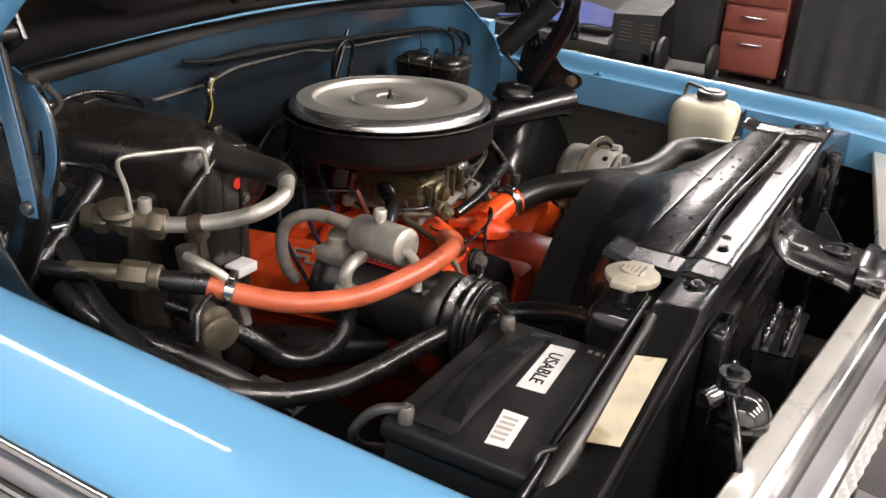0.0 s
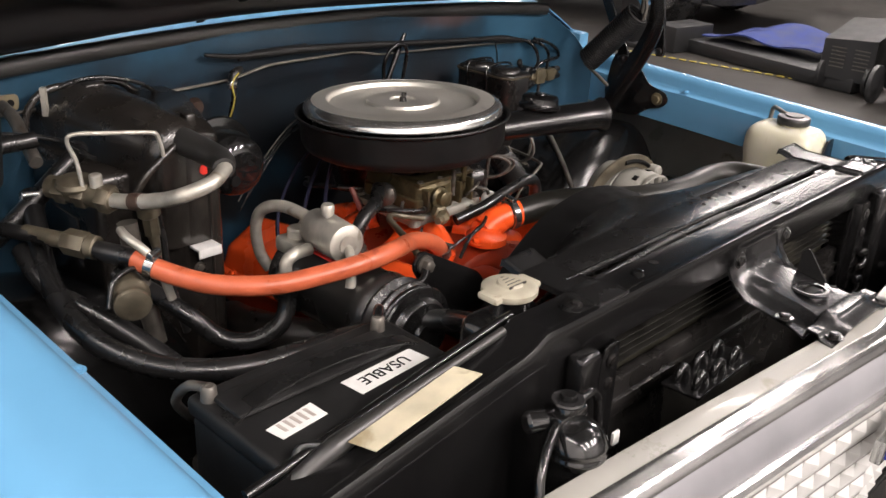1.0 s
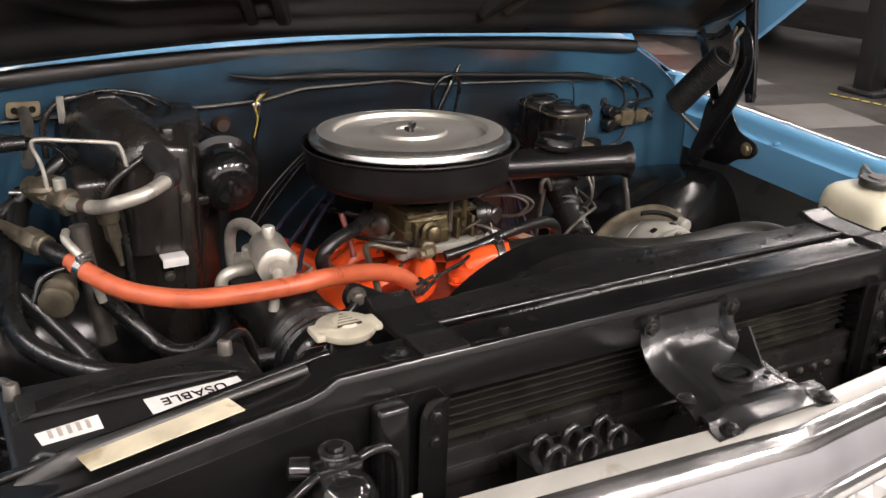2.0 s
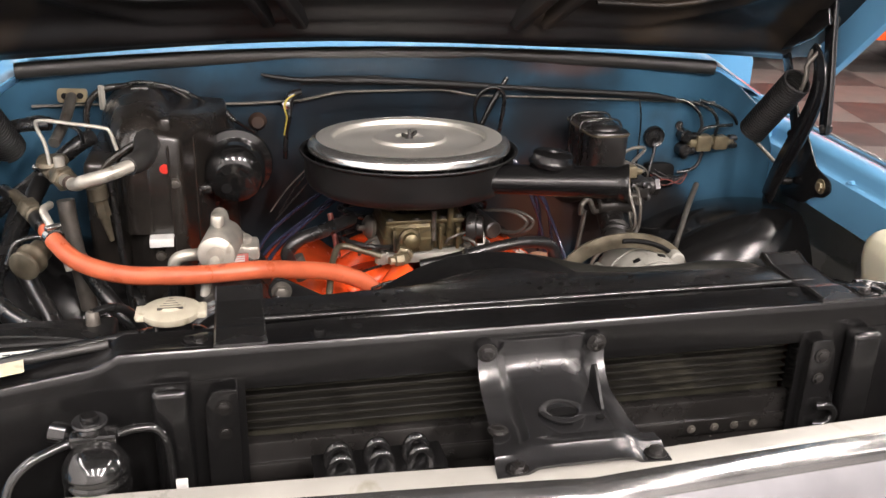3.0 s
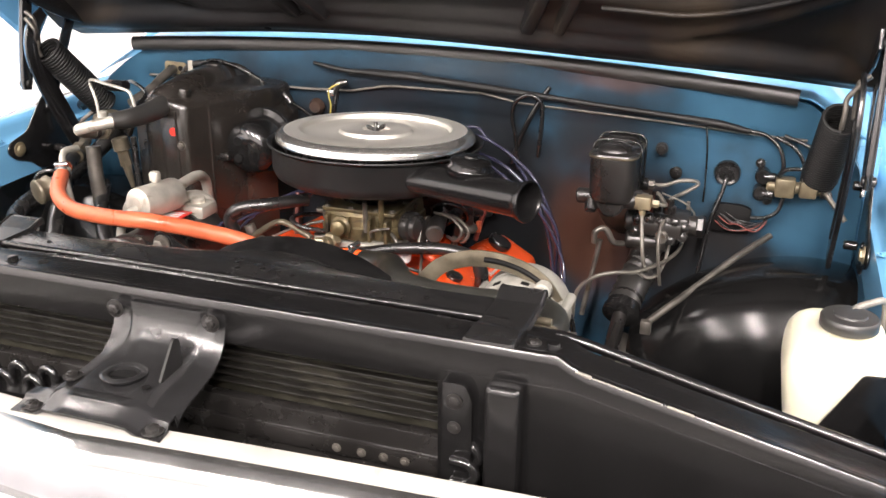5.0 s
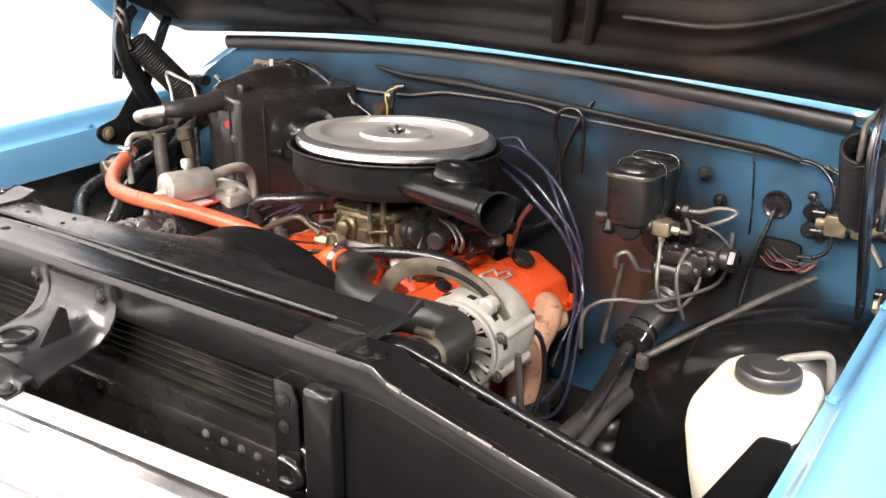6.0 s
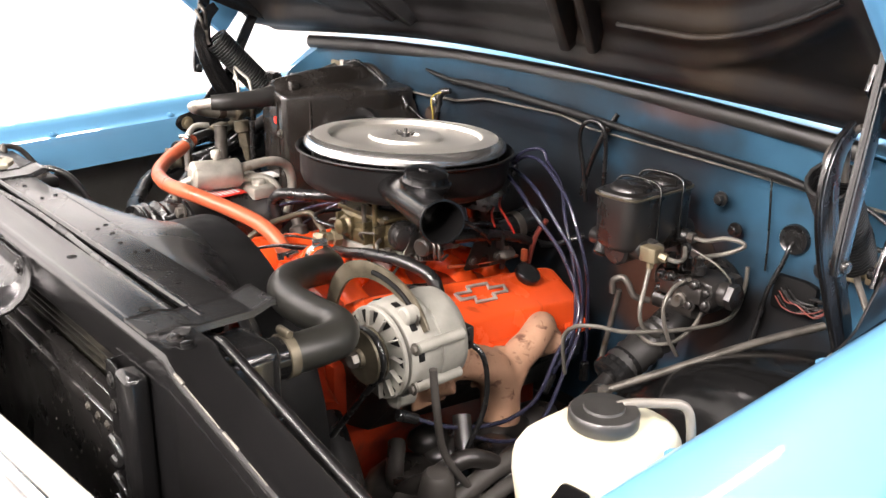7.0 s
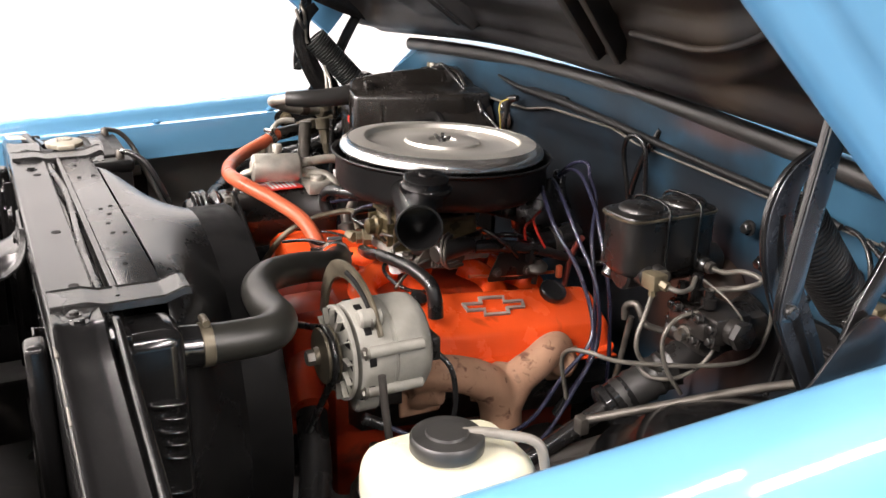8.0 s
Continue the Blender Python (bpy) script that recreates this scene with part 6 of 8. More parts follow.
def battery():
    ob = thing("battery", "black car battery with white labels and a strap handle", "battery", (-0.62, 0.14, 0.76))
    bm = bmesh.new()
    box(bm, -0.745, -0.487, 0.056, 0.224, 0.75, 0.938, 0.006)
    part("case", bm, BATTERY, ob)
    bm = bmesh.new()
    box(bm, -0.749, -0.483, 0.052, 0.228, 0.938, 0.961, 0.007, 3)
    part("lid", bm, BATTERY, ob)
    bm = bmesh.new()
    box(bm, -0.735, -0.52, 0.152, 0.200, 0.960, 0.968, 0.004)
    part("vent_cover", bm, BATTERY, ob)
    bm = bmesh.new()
    sheet(bm, lambda u, v: V(-0.742 + 0.245 * u, 0.150 + 0.022 * v + 0.012 * math.sin(math.pi * u), 0.962 + 0.012 * math.sin(math.pi * u) ** 0.6), 24, 3, 0.003)
    part("strap_handle", bm, RUBBER, ob, "black carrying strap", 50)
    for nm, cs in (("label", [(-0.616, 0.143), (-0.613, 0.111), (-0.510, 0.119), (-0.514, 0.148)]), ("label", [(-0.724, 0.124), (-0.720, 0.101), (-0.662, 0.107), (-0.663, 0.134)])):
        part(nm, made(slab, cs, Matrix.Translation((0, 0, 0.9612)), 0.0006), LABEL, ob, "white printed label")
    m = Matrix.Translation((-0.565, 0.1315, 0.9624)) @ pose(0, 0, 0, 0, 0, 184)
    text_mesh("USABLE", 0.021, m, "lettering", FLAT_BLACK, ob)
    for k in range(5):
        part("printed_bar", made(slab, [(-0.712 + 0.009 * k, 0.109 + k * 0.0008), (-0.708 + 0.009 * k, 0.109 + k * 0.0008), (-0.709 + 0.009 * k, 0.124 + k * 0.0012), (-0.713 + 0.009 * k, 0.124 + k * 0.0012)], Matrix.Translation((0, 0, 0.9619)), 0.0004), EMBLEM, ob)
    # maker's print as bars
    for k in range(4):
        bm = bmesh.new()
        box(bm, -0.507 + 0.0004 * k, -0.499, 0.075 + 0.009 * k, 0.080 + 0.009 * k, 0.9612, 0.9617, 0.0)
        part("printed_bar", bm, EMBLEM, ob)
    for y in (0.10, 0.19):
        bm = bmesh.new()
        cyl(bm, (-0.735 if y > 0.15 else -0.51, 0.205, 0.958), (-0.735 if y > 0.15 else -0.51, 0.205, 0.978), 0.009, 0.008, 14, 0.002)
        part("terminal", bm, STEEL, ob)
    return ob


def battery_fittings():
    bm = bmesh.new()
    box(bm, -0.765, -0.47, 0.04, 0.24, 0.735, 0.749, 0.004)
    box(bm, -0.765, -0.755, 0.04, 0.24, 0.748, 0.80, 0.002)
    solo("battery_tray", bm, BLACK, "black steel battery tray", "battery tray")
    hose("battery_cable", [(-0.735, 0.205, 0.975), (-0.742, 0.235, 0.965), (-0.74, 0.262, 0.93), (-0.70, 0.28, 0.88), (-0.62, 0.30, 0.82)], 0.0055, STEEL, "grey insulated battery cable lead", "cable", 10)
    hose("battery_cable", [(-0.51, 0.205, 0.975), (-0.49, 0.225, 0.972), (-0.47, 0.25, 0.95), (-0.45, 0.28, 0.88), (-0.44, 0.30, 0.80)], 0.006, RUBBER, "black insulated battery cable lead", "cable", 10)
    bm = bmesh.new()
    cyl(bm, (-0.80, 0.262, 0.875), (-0.775, 0.262, 0.90), 0.014, seg=14, bev=0.003)
    box(bm, -0.815, -0.77, 0.245, 0.28, 0.855, 0.88, 0.004)
    solo("starter_relay", bm, STEEL, "rusty terminal relay on the inner fender", "relay")
    # taped wiring along the wing's edge
    pts = [(-0.775, 0.055, 0.935), (-0.735, 0.05, 0.958), (-0.70, 0.046, 0.975), (-0.66, 0.044, 0.985), (-0.60, 0.045, 0.995), (-0.54, 0.047, 1.002), (-0.47, 0.050, 1.010)]
    hose("front_wiring_loom", pts, [0.012, 0.010, 0.011, 0.008, 0.006, 0.005, 0.005], SEAL, "black taped wiring loom along the support", "wiring", 10)
    hose("loom_branch", [(-0.70, 0.046, 0.975), (-0.725, 0.07, 0.97), (-0.745, 0.05, 0.95), (-0.775, 0.03, 0.90)], 0.004, RUBBER, "thin black loom branch", "wiring", 8)
    # decal on the sloped wing
    m = Matrix.Translation((0, 0, 0))
    bm = bmesh.new()
    q = [(-0.555, 0.040, 1.0035), (-0.548, 0.008, 1.0065), (-0.690, 0.004, 0.9855), (-0.697, 0.034, 0.983)]
    vs = [bm.verts.new(p) for p in q] + [bm.verts.new((x, y, z + 0.0012)) for x, y, z in q]
    for f in ((0, 1, 2, 3), (7, 6, 5, 4), (0, 4, 5, 1), (1, 5, 6, 2), (2, 6, 7, 3), (3, 7, 4, 0)):
        bm.faces.new([vs[i] for i in f])
    solo("service_decal", bm, CREAM, "yellowed paper service decal on black metal", "decal")


def washer_bottle():
    ob = thing("washer_bottle", "aged white plastic washer bottle with a black cap", "washer bottle", (0.745, 0.32, 0.77))
    rings = []
    for z, k, dy in ((0.775, 0.60, 0.0), (0.79, 0.70, 0.0), (0.86, 0.90, 0.0), (0.910, 1.0, 0.0), (0.928, 0.995, 0.0), (0.940, 0.96, 0.0), (0.950, 0.88, 0.0), (0.9575, 0.74, 0.0), (0.9615, 0.45, 0.0)):
        ring = []
        for a in np.linspace(0, 2 * math.pi, 40, endpoint=False):
            c, s = math.cos(a), math.sin(a)
            q = (abs(c) ** 5 + abs(s) ** 5) ** (-1 / 5)
            ring.append(V(0.739 + 0.061 * k * q * c + 0.012 * (1 - k), 0.309 + dy + 0.074 * (0.35 + 0.65 * k) * q * s, z))
        rings.append(ring)
    part("tank", made(loft, rings), BOTTLE, ob, "translucent white tank", 60)
    part("neck", made(cyl, (0.748, 0.303, 0.955), (0.748, 0.303, 0.968), 0.028, seg=28), BOTTLE, ob)
    part("cap", made(lathe, [(0, 0), (0.0325, 0), (0.034, 0.002), (0.034, 0.013), (0.032, 0.0155), (0.020, 0.0165), (0.019, 0.019), (0, 0.019)], (0.748, 0.303, 0.9655), (0, 0, 1), 36), SEAL, ob, "dull black rubber push-on cap")
    bm = bmesh.new()
    box(bm, 0.79, 0.80, 0.23, 0.36, 0.80, 0.93, 0.003)
    slab(bm, rounded([(0.765, 0.940), (0.796, 0.942), (0.796, 0.78), (0.69, 0.78), (0.714, 0.845)], 0.006), at_y(0.2285), 0.004, 0.001)
    part("bracket", bm, BLACK, ob, "black steel bracket")
    return ob


def washer_hose():
    hose("washer_hose", [(0.748, 0.308, 0.979), (0.757, 0.330, 0.981), (0.775, 0.352, 0.981), (0.787, 0.366, 0.980), (0.793, 0.373, 0.974), (0.796, 0.376, 0.960), (0.797, 0.380, 0.930), (0.795, 0.39, 0.90)], 0.0048, HOSE_CLEAR, "short cloudy washer hose off the cap", "hose", 10)


# ---- firewall equipment, driver's side ----
def brake_unit():
    ob = thing("master_cylinder", "black brake master cylinder with a bail-clamped lid", "master cylinder", (0.38, 0.85, 0.92))

    x, y0, y1 = 0.381, 0.792, 0.878

    def race(r, z, cor=0.026):
        """A rounded rectangle at height z, r wider than the middle line."""
        q = [(x - r, y0 - r), (x + r, y0 - r), (x + r, y1 + r * 0.8), (x - r, y1 + r * 0.8)]
        return [V(a, b, z) for a, b in rounded(q, cor, 6)]
    part("reservoir", made(loft, [race(r, z) for r, z in ((0.033, 0.938), (0.037, 0.943), (0.039, 0.952), (0.0405, 1.018), (0.0405, 1.021))]), DUSTY, ob, "dusty black cast reservoir", 50)
    part("lid_rim", made(loft, [race(r, z) for r, z in ((0.0420, 1.0205), (0.0432, 1.0215), (0.0432, 1.0245), (0.041, 1.0255))]), TARNISH, ob, "tarnished lid rim", 40)
    part("lid", made(loft, [race(r, z) for r, z in ((0.0415, 1.0250), (0.0405, 1.0275), (0.036, 1.029), (0.028, 1.0295))]), DUSTY, ob, "pressed steel lid", 40)
    for y in (y0 + 0.004, y1 - 0.004):
        part("lid_dome", made(lathe, [(0.033, 0), (0.0315, 0.005), (0.026, 0.0085), (0.012, 0.010), (0, 0.010)], (x, y, 1.0285), (0, 0, 1), 28), DUSTY, ob)
    for y in (0.812, 0.868):
        pts = [(x - 0.0425, y, 0.945), (x - 0.0435, y, 1.01), (x - 0.040, y + 0.003, 1.034), (x - 0.02, y + 0.004, 1.0415), (x + 0.02, y + 0.004, 1.0415), (x + 0.040, y + 0.003, 1.034), (x + 0.0435, y, 1.01), (x + 0.0425, y, 0.945)]
        part("bail_wire", made(tube, pts, 0.0022, 10, 6), BLACK_GLOSS, ob)
    part("bore", made(cyl, (x, 0.765, 0.935), (x, 0.945, 0.935), 0.024, seg=20, bev=0.004), DUSTY, ob)
    for y in (0.80, 0.885):
        part("port_boss", made(cyl, (x + 0.01, y, 0.945), (x + 0.052, y, 0.945), 0.015, 0.012, 14, 0.002), DUSTY, ob)
        part("port_nut", made(cyl, (x + 0.052, y, 0.945), (x + 0.062, y, 0.945), 0.009, seg=6), STEEL, ob)
    bm = bmesh.new()
    cyl(bm, (0.318, 0.790, 0.940), (0.365, 0.785, 0.942), 0.014, seg=16, bev=0.003)
    cyl(bm, (0.345, 0.785, 0.94), (0.347, 0.770, 0.918), 0.011, seg=12, bev=0.002)
    cyl(bm, (0.36, 0.785, 0.941), (0.425, 0.785, 0.941), 0.0155, seg=16, bev=0.003)
    part("pressure_switch", bm, DUSTY, ob, "grey pressure switch body")
    bm = bmesh.new()
    box(bm, 0.422, 0.452, 0.772, 0.797, 0.929, 0.953, 0.003)
    cyl(bm, (0.452, 0.785, 0.941), (0.464, 0.787, 0.939), 0.007, seg=6)
    cyl(bm, (0.437, 0.783, 0.931), (0.437, 0.783, 0.918), 0.006, seg=6)
    part("junction_block", bm, BRASS, ob, "brass line junction block")
    # booster behind
    bo = thing("brake_booster", "rust-brown brake booster plate on the firewall", "brake booster", (0.36, 0.94, 0.85))
    part("shell", made(lathe, [(0, 0.0), (0.036, 0.0), (0.048, 0.010), (0.056, 0.025), (0.058, 0.032), (0.055, 0.035), (0, 0.035)], (0.385, 0.928, 0.875), (0, 1, 0), 40), RUST_PLATE, bo)
    for p in ((0.445, 0.945, 1.0), (0.475, 0.948, 0.955)):
        bm = bmesh.new()
        bolt(bm, p, (0, -1, 0), 0.008, 0.014)
        part("stud", bm, DUSTY, bo)
    # strut beside it
    bm = bmesh.new()
    cyl(bm, (0.362, 0.81, 0.852), (0.338, 0.80, 0.70), 0.0048, seg=12)
    tube(bm, [(0.352, 0.806, 0.845), (0.352, 0.806, 0.866), (0.366, 0.812, 0.874), (0.376, 0.815, 0.864), (0.385, 0.82, 0.846), (0.40, 0.84, 0.838)], 0.0055, 8)
    solo("pedal_linkage_rod", bm, STEEL, "greasy steel linkage rod", "linkage")
    # hydraulic assist unit
    hy = thing("brake_assist_valve", "oily black hydraulic assist valve body", "valve", (0.46, 0.87, 0.83))
    bm = bmesh.new()
    box(bm, 0.415, 0.515, 0.835, 0.90, 0.858, 0.900, 0.006, 2)
    box(bm, 0.428, 0.505, 0.822, 0.84, 0.866, 0.893, 0.005, 2)
    box(bm, 0.44, 0.50, 0.86, 0.955, 0.835, 0.885, 0.012, 2)
    cyl(bm, (0.398, 0.865, 0.878), (0.532, 0.865, 0.880), 0.019, seg=18, bev=0.004)
    cyl(bm, (0.402, 0.852, 0.845), (0.48, 0.86, 0.842), 0.017, seg=16, bev=0.004)
    body = part("body", bm, GREASE_AND_DARK, hy, "", 40)
    for k, (x, z) in enumerate(((0.422, 0.868), (0.424, 0.892), (0.447, 0.897), (0.468, 0.894), (0.492, 0.896), (0.508, 0.885), (0.506, 0.866), (0.486, 0.862))):
        bm = bmesh.new()
        bolt(bm, (x, 0.826 if 0.43 < x < 0.5 else 0.836, z), (0, -1, 0.1), 0.0065, 0.009)
        part("flange_bolt", bm, DUSTY, body)
    part("end_cap", made(lathe, [(0, 0), (0.021, 0), (0.021, 0.010), (0.014, 0.014), (0, 0.014)], (0.530, 0.865, 0.880), (1, 0, 0), 6), DUSTY, body)
    part("pushrod_boot", made(tube, [(0.47, 0.90, 0.87), (0.465, 0.925, 0.868), (0.46, 0.955, 0.866)], 0.026, 16, 6, True, 0.003), RUBBER, hy)
    for p, ax, h in (((0.430, 0.845, 0.905), (0, 0, 1), 0.022), ((0.452, 0.85, 0.905), (0, 0, 1), 0.040), ((0.478, 0.85, 0.905), (0, 0, 1), 0.026), ((0.470, 0.828, 0.868), (0.15, -1, 0), 0.024)):
        bm = bmesh.new()
        lathe(bm, [(0, 0), (0.012, 0), (0.012, h * 0.5), (0.008, h * 0.55), (0.008, h), (0, h)], p, ax, 12)
        part("fitting", bm, STEEL if h == 0.024 else DUSTY, hy)
    return ob


def brake_lines():
    lines = [
        ([(0.437, 0.783, 0.922), (0.440, 0.772, 0.895), (0.446, 0.755, 0.862), (0.45, 0.758, 0.835), (0.452, 0.785, 0.812), (0.455, 0.82, 0.80)], 0.0034),
        ([(0.504, 0.948, 0.90), (0.504, 0.946, 0.865), (0.502, 0.932, 0.828), (0.498, 0.90, 0.816), (0.485, 0.84, 0.818), (0.468, 0.79, 0.822), (0.44, 0.73, 0.828), (0.41, 0.70, 0.835), (0.375, 0.69, 0.825), (0.345, 0.70, 0.79), (0.335, 0.72, 0.72)], 0.0034),
        ([(0.476, 0.819, 0.774), (0.474, 0.790, 0.818), (0.470, 0.781, 0.863), (0.470, 0.802, 0.891), (0.474, 0.841, 0.896), (0.480, 0.871, 0.874), (0.482, 0.869, 0.844), (0.480, 0.847, 0.815), (0.472, 0.809, 0.799), (0.458, 0.775, 0.802), (0.44, 0.765, 0.815)], 0.0032),
        ([(0.443, 0.885, 0.945), (0.462, 0.89, 0.945), (0.490, 0.895, 0.955), (0.515, 0.90, 0.955), (0.52, 0.90, 0.948), (0.50, 0.89, 0.935), (0.485, 0.875, 0.93), (0.478, 0.85, 0.93)], 0.0038),
        ([(0.464, 0.787, 0.939), (0.475, 0.80, 0.935), (0.468, 0.825, 0.934), (0.456, 0.842, 0.942), (0.452, 0.85, 0.935)], 0.0036),
        ([(0.462, 0.852, 0.94), (0.50, 0.86, 0.925), (0.52, 0.87, 0.905), (0.52, 0.88, 0.89)], 0.0018),
    ]
    for pts, r in lines:
        hose("brake_line", pts, r, LINE, "bent pale steel brake line", "brake line", 8, group="brake lines")
    hose("thin_cable", [(0.52, 0.955, 1.055), (0.527, 0.95, 1.01), (0.53, 0.952, 0.95), (0.53, 0.955, 0.90)], 0.0018, RUBBER, "thin dark cable down the firewall", "cable", 8)


def firewall_bits():
    # combination valve with plugs
    ob = thing("brake_combination_valve", "tarnished brass brake combination valve", "valve", (0.685, 0.93, 0.945))
    bm = bmesh.new()
    box(bm, 0.655, 0.69, 0.925, 0.955, 0.932, 0.968, 0.004)
    box(bm, 0.697, 0.728, 0.925, 0.952, 0.935, 0.965, 0.004)
    cyl(bm, (0.64, 0.94, 0.95), (0.745, 0.94, 0.95), 0.011, seg=14, bev=0.002)
    part("block", bm, BRASS, ob)
    for z0, z1, r in ((0.944, 0.942, 0.009), (0.958, 0.958, 0.008)):
        part("line_plug", made(cyl, (0.735, 0.94, z0), (0.755, 0.94, z1), r, seg=12), DUSTY, ob)
    for z in (0.966, 0.934):
        bm = bmesh.new()
        cyl(bm, (0.632, 0.962, z), (0.632, 0.930, z), 0.014, seg=18, bev=0.003)
        cyl(bm, (0.632, 0.938, z), (0.655, 0.938, z), 0.009, seg=14, bev=0.002)
        part("switch_plug", bm, RUBBER, ob, "black rubber plug")
    for pts in ([(0.66, 0.94, 0.968), (0.665, 0.935, 0.99), (0.655, 0.94, 1.02), (0.63, 0.95, 1.04), (0.60, 0.955, 1.045)], [(0.70, 0.935, 0.965), (0.698, 0.93, 1.0), (0.68, 0.935, 1.025), (0.645, 0.945, 1.04)], [(0.735, 0.93, 0.99), (0.70, 0.925, 0.99), (0.672, 0.93, 0.985), (0.66, 0.935, 0.97)], [(0.755, 0.94, 0.985), (0.735, 0.935, 1.01), (0.70, 0.94, 1.03), (0.66, 0.95, 1.042)], [(0.672, 0.932, 0.932), (0.665, 0.93, 0.905), (0.645, 0.93, 0.89), (0.62, 0.935, 0.885)]):
        hose("valve_wire", pts, 0.0038, RUBBER, "black wire at the brake valve", "wire", 8, group="firewall wires")
    # grommet and speedometer cable
    g = bmesh.new()
    lathe(g, [(0, 0.003), (0.008, 0.004), (0.013, 0.003), (0.019, 0.003), (0.0225, 0.006), (0.0245, 0.003), (0.0245, -0.008), (0, -0.008)], (0.568, 0.962, 0.960), (0, -1, 0), 28)
    solo("firewall_grommet", g, RUBBER, "black rubber firewall grommet", "grommet")
    hose("speedometer_cable", [(0.568, 0.966, 0.958), (0.567, 0.952, 0.950), (0.563, 0.945, 0.925), (0.550, 0.935, 0.88), (0.543, 0.93, 0.83), (0.535, 0.92, 0.76)], 0.0038, RUBBER, "black cable from the firewall grommet", "cable", 10)
    # open fuse plug with wires
    ob = thing("bulkhead_connector", "open black bulkhead connector with coloured wires", "connector", (0.587, 0.95, 0.885))
    bm = bmesh.new()
    slab(bm, rounded([(0.548, 0.848), (0.620, 0.846), (0.620, 0.896), (0.60, 0.902), (0.550, 0.902)], 0.006), at_y(0.950), 0.012, 0.001)
    part("housing", bm, FLAT_BLACK, ob)
    cols = (WIRE_RED, DUSTY, RUBBER, WIRE_RED, DUSTY, RUBBER)
    for k in range(9):
        z = 0.862 + 0.0026 * k + 0.005 * math.sin(5.1 * k)
        part("wire", made(tube, [(0.556 + 0.002 * k, 0.948, z + 0.006), (0.575 + 0.002 * k, 0.938 + 0.001 * (k % 3), z - 0.004), (0.60, 0.936, z - 0.006 + 0.003 * (k % 2)), (0.630, 0.938 - 0.006 * math.sin(2.3 * k), 0.866 + 0.009 * math.sin(1.7 * k)), (0.650, 0.945, 0.88 + 0.006 * math.cos(2.9 * k))], 0.0010, 6), cols[k % 6], ob)
    for x, z in ((0.625, 0.985), (0.645, 0.915)):
        g = bmesh.new()
        bolt(g, (x, 0.962, z), (0, -1, 0), 0.006, 0.008)
        solo("firewall_bolt", g, DUSTY, "small bolt in the blue firewall", "bolt")
    # harness along the seam
    pts = [(-0.20, 0.940, 1.100), (-0.15, 0.940, 1.104), (-0.05, 0.940, 1.100), (0.08, 0.940, 1.092), (0.20, 0.940, 1.083), (0.33, 0.940, 1.073), (0.45, 0.942, 1.064), (0.54, 0.944, 1.056), (0.60, 0.945, 1.046)]
    hose("wiring_harness", pts, [0.005, 0.008, 0.008, 0.007, 0.006, 0.005, 0.006, 0.008, 0.005], BATTERY, "black taped wiring harness along the firewall", "wiring", 10)
    hose("harness_tail", [(-0.275, 0.930, 1.118), (-0.25, 0.931, 1.113), (-0.20, 0.933, 1.106), (-0.14, 0.935, 1.104), (-0.08, 0.938, 1.100)], [0.003, 0.0045, 0.005, 0.006, 0.006], BATTERY, "thin black harness tail", "wiring", 8)
    bm = bmesh.new()
    box(bm, -0.14, -0.04, 0.938, 0.950, 1.098, 1.110, 0.004)
    solo("harness_clip", bm, BATTERY, "black harness clip rail", "clip")
    c = thing("loose_connector", "unplugged connector with yellow and foil-wrapped leads", "connector", (-0.222, 0.935, 1.06))
    part("sleeve", made(tube, [(-0.20, 0.932, 1.083), (-0.218, 0.926, 1.078), (-0.225, 0.922, 1.064), (-0.224, 0.925, 1.05)], [0.006, 0.009, 0.008, 0.006], 10), DUSTY, c)
    part("yellow_lead", made(tube, [(-0.213, 0.920, 1.080), (-0.229, 0.912, 1.072), (-0.234, 0.910, 1.058), (-0.230, 0.911, 1.038), (-0.233, 0.914, 1.018), (-0.236, 0.92, 1.0)], 0.0017, 8), YELLOW, c, "yellow lead")
    bm = bmesh.new()
    box(bm, -0.239, -0.222, 0.910, 0.922, 1.054, 1.068, 0.003, m=None)
    part("foil_wrap", bm, BRIGHT, c, "shiny foil wrap")
    part("black_lead", made(tube, [(-0.222, 0.922, 1.06), (-0.226, 0.92, 1.03), (-0.232, 0.925, 1.0), (-0.235, 0.93, 0.95)], 0.005, 8), RUBBER, c)
    hose("looped_cable", [(0.205, 0.945, 0.96), (0.212, 0.935, 1.03), (0.212, 0.93, 1.066), (0.200, 0.928, 1.082), (0.180, 0.928, 1.084), (0.160, 0.93, 1.07), (0.152, 0.935, 1.04), (0.16, 0.94, 0.99), (0.165, 0.945, 0.93)], 0.0042, RUBBER, "looped black cable on the firewall", "cable", 8)
    hose("cut_cable_end", [(0.150, 0.95, 0.94), (0.170, 0.945, 1.0), (0.195, 0.945, 1.055), (0.222, 0.95, 1.10)], [0.005, 0.0055, 0.006, 0.005], RUBBER, "cut black cable end pointing up", "cable", 8)
    # grease cup by the heater
    g = bmesh.new()
    lathe(g, [(0, 0.012), (0.012, 0.012), (0.016, 0.006), (0.018, 0), (0, 0)], (-0.285, 0.958, 1.02), (0, -1, 0), 20)
    solo("firewall_grommet", g, RUST_PLATE, "rusty brown firewall grommet", "grommet")


